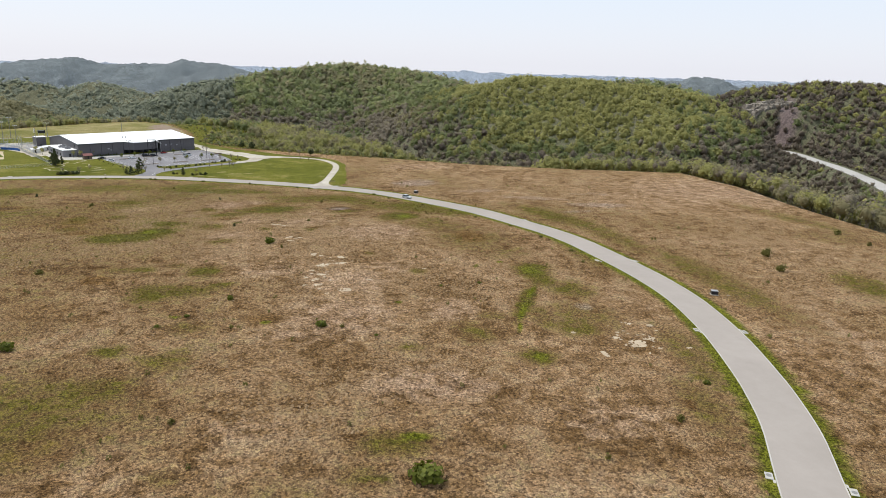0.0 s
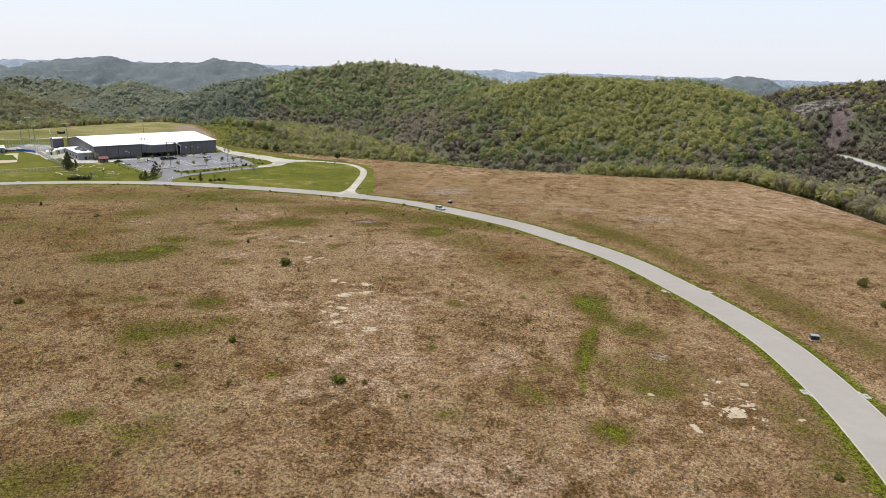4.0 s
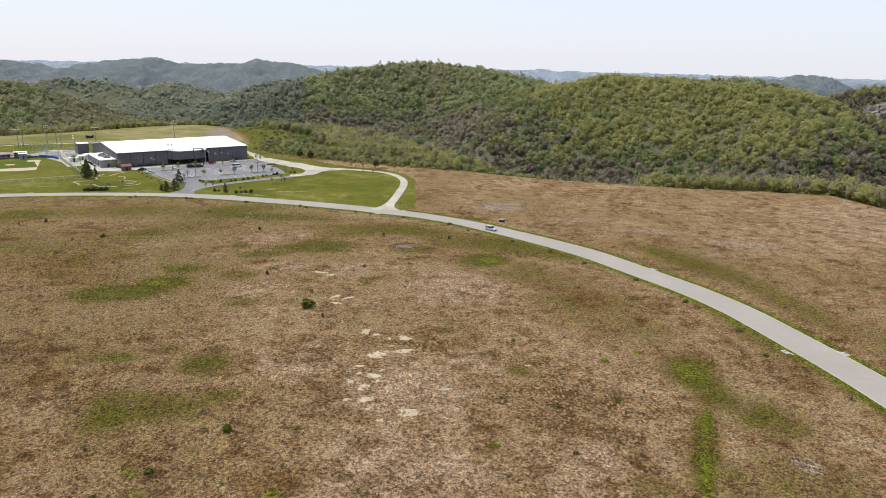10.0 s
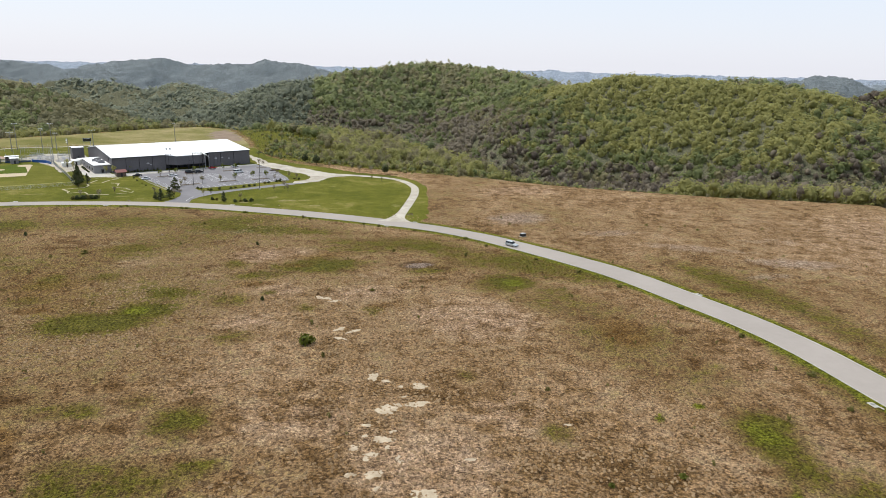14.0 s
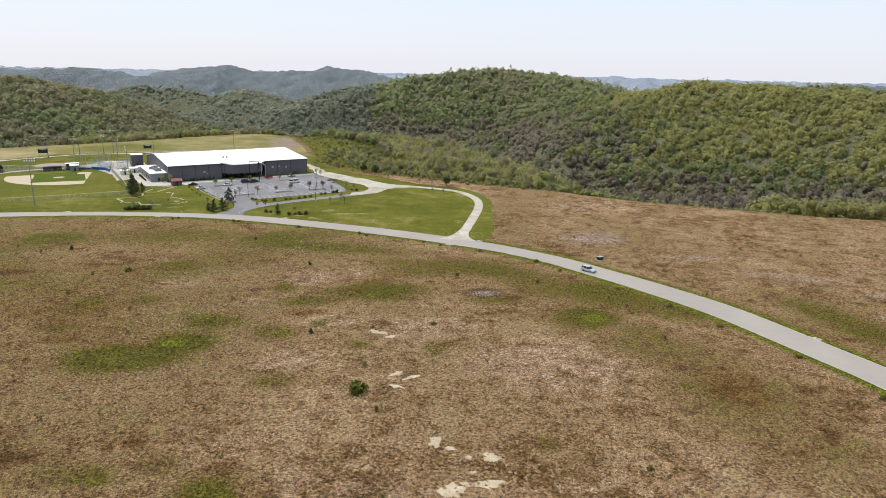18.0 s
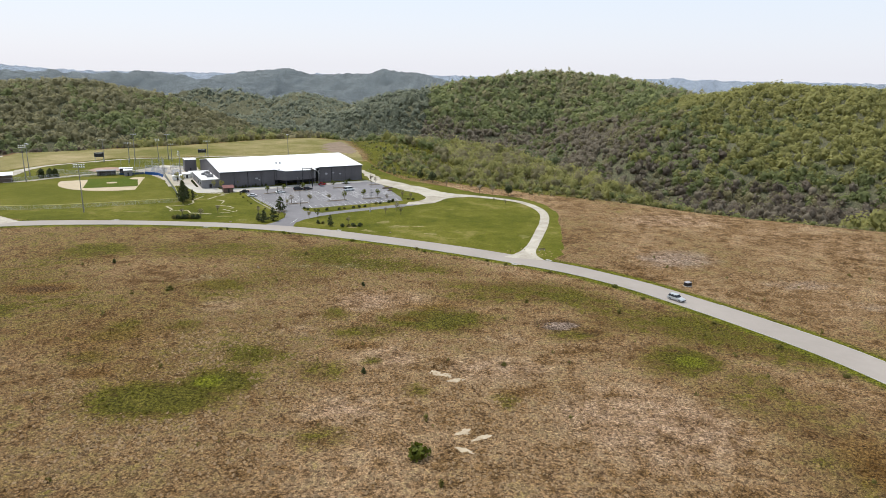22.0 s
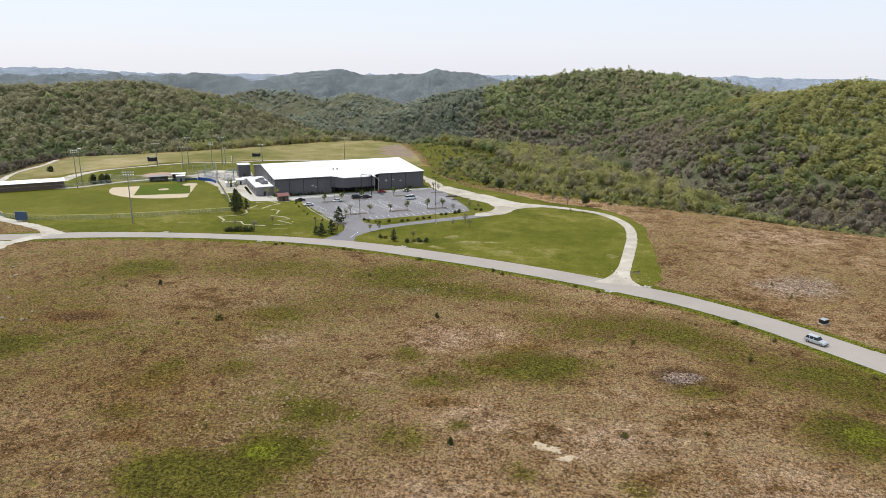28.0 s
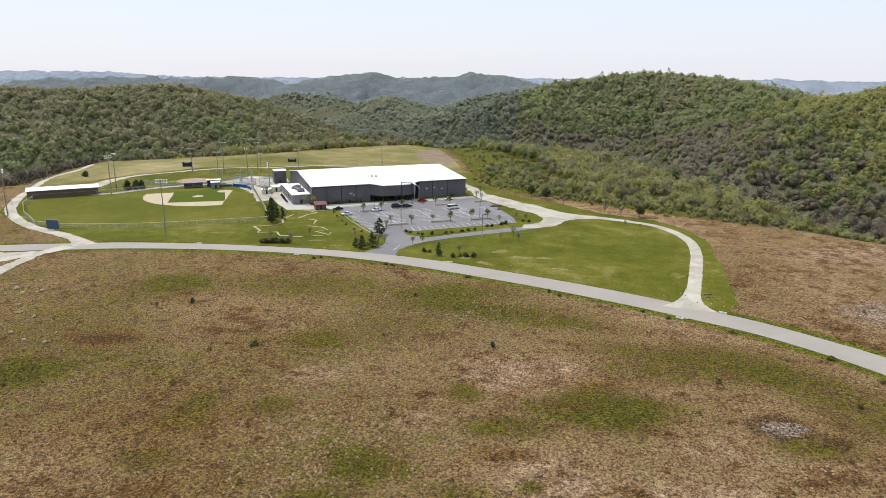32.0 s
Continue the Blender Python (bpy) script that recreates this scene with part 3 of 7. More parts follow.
SWARD_MID = [(-19.7, 287.9, 9.8, 6.6, -1.8, 0.9), (-40.7, 255.4, 6.6, 5.6, -3.5, 0.45), (-36.2, 190.8, 5.6, 5.8, -4.6, 0.8), (-46.1, 198.4, 3.7, 3, -4.9, 0.5), (-30.6, 176.3, 4.3, 2.7, -4.5, 0.6),
    (-50.5, 176.9, 5.9, 3.8, -5.1, 0.55), (66, 185.6, 6.5, 6, -1.2, 0.8), (64.1, 170.1, 5.5, 5.1, -1.8, 0.8), (15.1, 205.9, 2.5, 2.4, -1.5, 0.6), (28.3, 183.6, 3.5, 3.7, -1.6, 0.6),
    (59.6, 228.7, 16.8, 11, -0.3, 0.4), (64.5, 206.6, 9.8, 8.2, -0.7, 0.45), (35.9, 269.8, 9.3, 8.6, -0.2, 0.9), (-56.6, 195.5, 6.9, 3.6, -5.2, 0.45), (-20.9, 248.3, 3.6, 3.6, -2.9, 0.4),
    (-3.7, 246.3, 2.9, 3.5, -1.9, 0.5)]
SWARD_NEAR = [(64.1, 180.2, 6.2, 9, -1.3, 0.9), (53, 153, 17, 2.8, 63, 0.9), (69.9, 161.8, 7.6, 8.7, -2.1, 0.65), (60.3, 133.6, 8.1, 7.8, -3.2, 0.65), (53.8, 141.5, 4.2, 12, -2.9, 0.5),
    (32.1, 133.5, 4.8, 7.8, -3.5, 0.5), (-35.7, 192.2, 4.7, 5.8, -5.9, 0.6), (-48.9, 170.6, 5.7, 6.8, -6.6, 0.6), (-49.3, 133.2, 5, 3.7, -6.9, 0.5), (-36, 144.4, 5.6, 3.6, -6.4, 0.4),
    (16.2, 125.3, 6, 2.8, -4.3, 0.35), (40.5, 143.2, 4.2, 3.2, -2.9, 0.5)]
SWARD_START = [(6.8, 85.9, 7.7, 4.3, -8.7, 0.6), (0.3, 77.1, 5.2, 3.6, -9.3, 0.45), (43.9, 117, 4.7, 4.9, -6.1, 0.8), (65.9, 140.6, 10.9, 14.2, -5, 0.55), (34.2, 131.9, 6.4, 5, -5.7, 0.5),
    (-47.4, 114.9, 8.7, 6.5, -11, 0.55), (-54.9, 107.5, 6.1, 4.5, -11.3, 0.45), (-36.9, 125.9, 7.1, 5.6, -10.5, 0.4), (-40.4, 172.9, 10.2, 5.8, -10.1, 0.5), (168.6, 157.6, 9.8, 14.9, -6.1, 0.5),
    (69, 90.8, 5.8, 16.1, -7.1, 0.5), (-29.4, 81.5, 4.3, 2.9, -10.7, 0.4), (205.3, 217.2, 15.3, 15.4, -5.1, 0.4), (-66, 104, 30, 22, 0, 0.4), (-24, 66, 22, 12, 10, 0.36)]
SWARD_ROAD = [(57, 215, 14, 22, 20, 0.36), (92, 205, 7, 30, 5, 0.55), (50, 248, 22, 12, -40, 0.4), (106, 262, 8, 34, 20, 0.5), (114, 225, 7, 30, 5, 0.45),
    (5, 313, 30, 7, -20, 0.45), (30, 299, 20, 10, -35, 0.5), (75, 276, 26, 8, -55, 0.5), (80, 112, 6, 24, -10, 0.55), (50, 287, 30, 14, -35, 0.7),
    (15, 313, 22, 9, -30, 0.55), (-43, 340, 34, 8, -12, 0.38), (-105, 352, 34, 12, 4, 0.32), (215, 260, 40, 8, 100, 0.5), (122, 165, 8, 40, 0, 0.5)]
LUSH = SWARD_FAR + SWARD_END + SWARD_MID + SWARD_NEAR + SWARD_START + SWARD_ROAD
# fresh bright grass
BRIGHT = [(-62.5, 248.6, 3.6, 3.2, 6.5, 1.2), (36.9, 269.2, 3.7, 3.4, 9, 1.3), (64.4, 180.9, 4.2, 5.9, -1.3, 0.75), (57.5, 161, 9, 1.4, 62, 0.85), (49.5, 145.5, 10, 1.2, 64, 0.85), (45.2, 134.5, 6, 1.0, 68, 0.75),
    (63.9, 182.8, 3.7, 4.2, -1.3, 0.8), (47.9, 188, 1.2, 1, -1.1, 1.2), (57.2, 192, 1.5, 1.3, -1, 1), (17.6, 155.4, 1.4, 0.9, -3.1, 1), (48, 188.5, 1.3, 1.5, -1, 1),
    (-16.6, 144.8, 1.9, 1.9, -5.4, 0.9), (-39, 152.7, 2, 1.4, -6.4, 1), (-31, 156.1, 0.8, 0.9, -6, 1.1), (10.5, 87.3, 3.3, 1.8, -8.4, 1.1), (44.2, 117.5, 2.6, 3.1, -6, 0.9),
    (1.9, 76, 3.5, 1.5, -9.2, 0.7)]
# rusty sedge
RUST_FAR = [(-134.1, 303.3, 12.1, 5.4, 8.1, 1.4), (-90.7, 268.3, 17.1, 14.3, 7, 0.6), (-87.5, 250.5, 6.5, 3.2, 6.5, 1), (0.1, 249.4, 6.1, 2.9, 8.2, 0.7), (-37.4, 270.2, 7.2, 3.6, 7.5, 0.8),
    (-21.5, 301.7, 15.9, 5.2, 8.4, 0.6), (35.7, 340.4, 34.7, 9, 8.6, 0.45), (-133.4, 303.2, 7.9, 5, 11.4, 1.2), (-104.6, 279, 12, 7.3, 10.9, 0.6), (-27.4, 289.3, 6.4, 2.8, 11.6, 0.6),
    (-95.8, 310.7, 19.9, 7.2, 11.4, 0.5), (-42.2, 308.1, 19.7, 9.3, 11.6, 0.4), (75.6, 316.6, 9.2, 8.6, 8.6, 0.4), (13.1, 271.2, 5.2, 2.4, 12.1, 0.7)]
RUST_NEAR = [(-64.9, 186.4, 5.2, 4.4, -6.9, 1.3), (56.6, 232.2, 7.6, 8.6, -0.2, 1), (-17.4, 148.1, 6.9, 4.7, -5.4, 0.8), (-102.5, 273.1, 22.1, 19.8, -4, 0.6), (56.1, 226.9, 6.9, 7.9, -0.3, 1),
    (-81.5, 254.5, 17.1, 10.6, -4, 0.5), (-66.7, 188.2, 4.2, 4.3, -11.1, 1.2), (-17.4, 146.6, 4.9, 3.8, -8.8, 0.8), (-70.1, 163, 14.2, 9.7, -11.1, 0.6), (-51.3, 93.7, 8.2, 10, -11.3, 0.5),
    (52.4, 76.8, 7, 10.6, -7.7, 0.4), (-12.4, 181, 7.2, 5, -3.5, 0.4), (-29.4, 104.7, 9.3, 5.1, -10.3, 0.35), (106.4, 96, 9, 27.6, -7.3, 0.45)]
RUST = RUST_FAR + RUST_NEAR
# pale pinkish straw
STRAW_FAR = [(-40.4, 303, 13.1, 11, 11.5, 1), (-78.3, 294.2, 8.8, 6.8, 11.2, 0.8), (-30.6, 267.8, 6.7, 3.3, 11.2, 0.8), (-109.9, 277.9, 9.8, 6.3, 10.9, 0.5), (-53.1, 278.5, 7.1, 4.6, 11.1, 0.8),
    (-2.6, 277.9, 7.5, 4.3, 11.9, 0.6), (-33.4, 303.5, 15.4, 9.8, 8.3, 0.9), (-29.1, 263.2, 8.5, 6, 7.5, 0.9), (-5.5, 260.6, 13.3, 9.1, 8.2, 0.8), (-34.1, 238.3, 8.9, 6.3, 6.8, 0.8),
    (12.4, 241.8, 10.4, 9, 8.4, 0.8), (-79.5, 293.5, 8.5, 6.7, 7.7, 0.6), (70.7, 421.9, 31.1, 16.4, 9.4, 0.7)]
STRAW_NEAR = [(23.1, 240.6, 20, 18.6, -0.7, 0.8), (-16.8, 188.4, 14.4, 9.6, -3.7, 0.6), (20.4, 188.6, 11.1, 7.2, -1.7, 0.6), (5.7, 175.6, 14.9, 15.4, -3.1, 0.7), (-9.5, 136.6, 10, 6.6, -5.2, 0.6),
    (30.5, 148.9, 8.6, 10.8, -2.9, 0.6), (1.2, 146.8, 17, 17.6, -7.1, 0.7), (16.8, 106.8, 17.2, 9, -7.4, 0.8), (47.8, 89, 13, 9.7, -7.2, 0.6), (-17.7, 94.5, 9.7, 5.7, -9.9, 0.5),
    (234, 319.5, 69.1, 53.4, -3.8, 0.7), (129.9, 118.3, 6.1, 22.3, -6.8, 0.5)]
STRAW = STRAW_FAR + STRAW_NEAR
# damp hollows
DAMP = [(9.5, 289.2, 7.5, 5.5, 9, 1.0), (16, 285, 7, 2.6, -20, 0.7), (-134, 303, 11, 4.2, 9, 0.85), (-117, 290, 11, 1.6, 105, 0.6), (-65.5, 187, 3.8, 3.2, -8, 0.6), (56.3, 230, 5, 6, 0, 0.45), (-74, 236, 8, 3.5, 15, 0.4)]
# grey dead stalks and stony litter
ASH = [(10.3, 288.6, 4.6, 2.5, 9, 1.9), (57, 359, 17, 13, 20, 1.0), (88, 333, 16, 6, 10, 0.8), (112, 309, 26, 7, -20, 0.7), (138, 289, 20, 8, -10, 0.9), (120, 275, 12, 5, 10, 0.7), (150, 318, 30, 8, 0, 0.5), (-98, 318, 16, 5, 10, 0.5), (-60, 336, 24, 6, 5, 0.5), (68, 148, 4, 4, 0, 0.8), (-20, 305, 8, 4, 0, 0.4)]


def spots(x, y, rows):
    out = np.zeros(np.shape(x))
    for cx, cy, a, b, turn, s in rows:
        c, q = math.cos(radians(turn)), math.sin(radians(turn))
        u, v = ((x - cx) * c + (y - cy) * q) / a, (-(x - cx) * q + (y - cy) * c) / b
        out = np.maximum(out, s * np.exp(-1.1 * (u * u + v * v) ** 1.5))
    return out


def meadow_marks(x, y):
    """Green growth, sedge, bright grass and dead stalks of the meadow at a place."""
    return {"lush": 1.2 * spots(x, y, LUSH) + 0.20 * (1 - step01(-70, -10, x)) * step01(60, 110, y) + 0.16 * step01(215, 300, y) * (1 - step01(60, 130, x)), "rust": spots(x, y, RUST), "verge": spots(x, y, BRIGHT), "ash": spots(x, y, ASH), "damp": spots(x, y, DAMP), "straw": spots(x, y, STRAW)}


def give_marks(me, marks):
    for key, val in marks.items():
        at = me.attributes.new(key, "FLOAT", "POINT")
        at.data.foreach_set("value", np.ascontiguousarray(val, np.float32).ravel())


def ground_sheet():
    front = np.radians(np.linspace(-66, 70, 470))
    back = np.radians(np.linspace(70, 294, 70)[1:-1])
    ang = np.concatenate([front, back])
    rad = [1.0]
    while rad[-1] < 4900:
        rad.append(rad[-1] + max(2.6 if rad[-1] < 320 else 4.0, min(0.022 * rad[-1] - 5.0, 13.0 if rad[-1] < 2800 else 60.0)))
    rad = np.array(rad)
    x = -rad[:, None] * np.sin(ang)[None]
    y = 60 + rad[:, None] * np.cos(ang)[None]
    z, d = land(x, y)
    z = z + 9.0 * step01(1350, 1500, np.hypot(x, y - 60)) * ((x < -290) | (x > 450) | (y > 1800)) * (0.7 + 1.5 * fnoise(x, y, 48, 2) + 0.95 * (RNG.random(x.shape) - 0.5))      # canopy of the distant woods
    z = z + 1.5 * step01(620, 760, np.hypot(x, y - 60)) * step01(10, 40, d) * (0.6 + 0.8 * RNG.random(x.shape)) * step01(30, 60, polyline_dist(x, y, HIGHWAY)[0])      # leafy understorey
    n, m = x.shape
    idx = np.arange(n * m).reshape(n, m)
    nxt = np.roll(idx, -1, 1)
    faces = np.stack([idx[:-1], nxt[:-1], nxt[1:], idx[1:]], -1).reshape(-1, 4)
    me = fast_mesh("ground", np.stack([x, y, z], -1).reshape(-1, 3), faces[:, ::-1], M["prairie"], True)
    rd, _ = polyline_dist(x, y, [(a, b, 0) for a, b, _ in ROAD_LINE[::3]])
    side = np.clip(1.25 - np.maximum(rd - 5.5, 0) / 3.4, 0, 1)
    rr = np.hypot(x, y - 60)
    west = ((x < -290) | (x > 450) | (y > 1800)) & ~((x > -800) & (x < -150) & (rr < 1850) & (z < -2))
    banks = (1 - step01(70, 130, d)) * (1 - step01(10, 70, x)) * step01(-160, -110, x) * step01(0, 4, d) * (y > 430)      # grassy banks below the hall
    marks = meadow_marks(x, y)
    marks["lush"] = marks["lush"] + 0.8 * banks
    marks["verge"] = np.maximum(np.maximum(marks["verge"], side), 0.62 * banks)
    # the first two masks say where haze is tinted into the ground
    marks.update(haze_tint=step01(1350, 1500, rr) * west, far_haze_tint=step01(2850, 3000, rr), woods=step01(2, 16, d) * (1 - banks), scree=1 - step01(8, 20, polyline_dist(x, y, SCREE)[0]))
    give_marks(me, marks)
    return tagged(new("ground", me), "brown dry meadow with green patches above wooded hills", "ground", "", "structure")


ground_sheet()
road = tagged(ribbon("road", ROAD_LINE, 0.10, M["asphalt_old"], 4, 0.1, 1, 0.25), "pale grey worn asphalt access road curving over the meadow", "road", "", "structure")

# ---- lawns, lots and paths on the flat ground ----
LAWN = [(-196, 387), (-171, 390.8), (-138, 392.5), (-107, 392.3), (-88, 390.3), (-65, 384.3), (-46, 378), (-28, 371), (-12, 363.6), (3, 357), (14, 352), (18.5, 360), (20.5, 385), (22, 410), (23, 432), (19, 450), (8, 466),
        (-14, 476), (-30, 492), (-56, 512), (-76, 545), (-90, 585), (-150, 590), (-205, 592), (-262, 570), (-290, 520), (-300, 478), (-296, 455), (-276, 424), (-242, 399), (-214, 390)]
sheet("lawn", LAWN, 0.03, M["lawn"], "bright green mown lawn round the sports hall", "lawn", 1.0, 4)
sheet("hay_field", [(-90, 587), (-150, 592), (-205, 594), (-262, 572), (-290, 524), (-304, 480), (-318, 500), (-334, 548), (-338, 584), (-298, 612), (-248, 654), (-199, 710), (-165, 733), (-133, 709), (-108, 639), (-94, 590)], 0.03, M["hayfield"], "mottled dry yellow-green field behind the hall", "field", 2.0, 5)
sheet("outfield", [(-153, 434), (-178, 420), (-197, 411), (-218, 405), (-240, 406), (-260, 423), (-274, 438), (-282, 453), (-262, 469), (-242, 488), (-206, 508), (-187, 487), (-167, 455)], 0.06, M["outfield"], "even green outfield turf of a ball field", "lawn", 0.3, 6)
# infield, from home plate outwards
HOME, FIRST, SECOND, THIRD = (-204.6, 493.0), (-191.5, 468.5), (-216.0, 457.5), (-229.5, 481.5)
arc = []
for i in range(25):
    a = math.atan2(FIRST[1] - HOME[1], FIRST[0] - HOME[0]) - 0.14 - (1.57 + 0.02) * i / 24 + 0.10
    r = 38.0 + 3.0 * math.sin(math.pi * i / 24)
    arc.append((HOME[0] + r * math.cos(a), HOME[1] + r * math.sin(a)))
sheet("infield_dirt", [(-201.6, 494.8)] + arc + [(-206.5, 496.5)], 0.09, M["infield_dirt"], "pale tan clay infield of the ball field", "infield", 0.2, 7)


def toward(p, q, k, side=0.0):
    d = Vector((q[0] - p[0], q[1] - p[1])).normalized()
    return (p[0] + d.x * k - d.y * side, p[1] + d.y * k + d.x * side)


cx, cy = (HOME[0] + SECOND[0]) / 2, (HOME[1] + SECOND[1]) / 2
sheet("infield_grass", [(HOME[0] - 2.2, HOME[1] + 5.4), (HOME[0] + 0.9, HOME[1] - 1.4)] + [(cx + (p[0] - cx) * k, cy + (p[1] - cy) * k) for p, k in ((FIRST, 0.99), (SECOND, 0.95))] + [(THIRD[0] + 4.5, THIRD[1] - 3.0), (THIRD[0] + 0.5, THIRD[1] + 4.0)], 0.12, M["infield"], "dark green infield grass square", "lawn", 0.2, 8)
disc = lambda c, r, n=20: [(c[0] + r * math.cos(2 * math.pi * i / n), c[1] + r * math.sin(2 * math.pi * i / n)) for i in range(n)]
sheet("pitching_mound", disc((-210.4, 476.6), 2.7), 0.15, M["infield_dirt"], "round tan pitching mound", "mound", 0.1)
sheet("home_circle", disc(HOME, 4.0), 0.15, M["infield_dirt"], "round tan dirt circle at home plate", "infield", 0.1)
sheet("practice_infield", disc((-238.5, 521), 9.5, 24), 0.09, M["red_clay"], "reddish clay infield of a second ball field", "infield", 0.6)
sheet("clearing_soil", [(-134, 706), (-110, 640), (-104, 628), (-114, 625), (-136, 650), (-148, 690)], 0.06, M["earth"], "bare brown soil at the field's end", "soil", 9.0)

# hall frame: u along the front from its west corner, v out from the front
HO, HU, HV = Vector((-147.0, 468.4)), Vector((0.851, 0.526)), Vector((0.526, -0.851))
hall = lambda u, v: tuple(HO + HU * u + HV * v)
HALL_TURN = math.degrees(math.atan2(0.526, 0.851))
sheet("hall_apron", [hall(-16, -48), hall(-1, -48), hall(-1, 2), hall(80, 4), hall(80, 8), hall(9, 11), hall(7.5, 14), hall(-13, 8), hall(-15, -8)], 0.05, M["concrete"], "pale concrete walk along the hall", "pavement", 0.0)
sheet("ball_yard", [(-206, 509), (-187, 489), (-176, 470), (-166, 480), (-172, 505), (-190, 540), (-215, 545), (-222, 520)], 0.08, M["gravel"], "pale gravel yard behind the backstop", "pavement", 0.8)
LOT = [hall(8.5, 11), hall(80, 8), hall(82, 18), hall(76, 58), hall(73, 67.5), hall(27, 67.5), (-92.6, 425), (-89.5, 419.5), (-81, 416.5), (-72, 423.5), (-62, 431.5), (-52, 438.5), (-44, 444), (-40, 441), (-51, 432.5), (-62, 425), (-72, 417.5), (-80, 410), (-85, 402.5), (-87, 396), (-86, 388.5), (-98.5, 389.5), (-95.2, 397), (-94.2, 405), (-96, 413), (-101.5, 418.5)]
sheet("parking_lot", LOT, 0.07, M["asphalt"], "grey asphalt parking lot with white stall lines", "parking lot", 0.0)
sheet("lot_verge", [(-92.3, 427), (-89.3, 421), (-81.5, 418.8), (-73, 425.8), (-64, 433), (-54.5, 440.5), (-53, 447), hall(73, 66.5), hall(27.5, 67.2)], 0.11, M["lawn"], "narrow green verge with shrubs beside the lot", "lawn", 0.5)
sheet("gravel_lot", [(-88, 548), (-78, 531), (-70, 514), (-56, 500), (-40, 485), (-29, 473), (-18, 469), (-18, 464), (-29, 459), (-33, 447), (-40, 441.5), (-46, 440), (-47, 446), (-40, 452), (-39, 459), (-44, 470), (-57, 483), (-66, 493), (-74, 503), (-79, 518), (-86, 536)], 0.09, M["gravel"], "bleached gravel drive beside the lot", "drive", 1.6)
GRAVEL = [(-27, 467, 9), (-15.4, 466.2, 5.2), (-1.6, 460.5, 4.0), (7.5, 454, 4.0), (13.8, 442.5, 4.0), (16.6, 429.5, 4.0), (15.9, 412, 4.0), (12.4, 391, 4.0), (9.4, 375, 4.0), (6.8, 363.5, 5), (5.4, 357.5, 8), (4.5, 352.5, 14)]
tagged(ribbon("gravel_path", smooth_line(GRAVEL, 8), 0.11, M["gravel"], 3, 0.3, 5), "bleached gravel path looping to the road", "path", "", "structure")
tagged(ribbon("gravel_path", smooth_line([(-199, 380, 8), (-208, 387, 5), (-221, 393.5, 4.5), (-237, 400, 4.5), (-253, 410, 4.5), (-271, 425, 4.5), (-284, 441, 4.5), (-297, 461, 4.5), (-303, 474, 4), (-312, 488, 3.5), (-325, 514, 3.5), (-330, 543, 3), (-339, 568, 3)], 8), 0.11, M["gravel"], 3, 0.6, 6), "pale gravel path round the outfield", "path", "", "structure")
tagged(ribbon("gravel_path", smooth_line([(-280, 490, 10), (-284, 512, 7), (-281, 530, 4), (-269, 547, 3.5), (-246, 571, 3), (-219, 580, 3), (-193, 594, 3), (-150, 600, 3), (-112, 604, 3)], 8), 0.12, M["gravel"], 3, 0.8, 7), "pale gravel path across the rear fields", "path", "", "structure")
tagged(ribbon("gravel_path", smooth_line([(-266, 469, 4), (-256, 476, 4), (-247, 491, 4), (-237, 502, 4), (-222, 512, 4)], 8), 0.12, M["gravel"], 3, 0.5, 8), "pale gravel path behind the dugouts", "path", "", "structure")
tagged(ribbon("gravel_path", smooth_line([(-203, 377, 7), (-206, 367, 4.5), (-205, 357, 4.5), (-203, 346, 4.5), (-196, 325, 4.5), (-190, 300, 4)], 8), 0.13, M["gravel"], 3, 0.8, 9), "pale gravel track leaving the road southwards", "path", "", "structure")
sheet("gravel_clearing", [(-206, 371), (-208, 360), (-213, 352), (-240, 340), (-260, 346), (-232, 360)], 0.08, M["gravel"], "patchy gravel clearing beside the road fork", "clearing", 2.0)

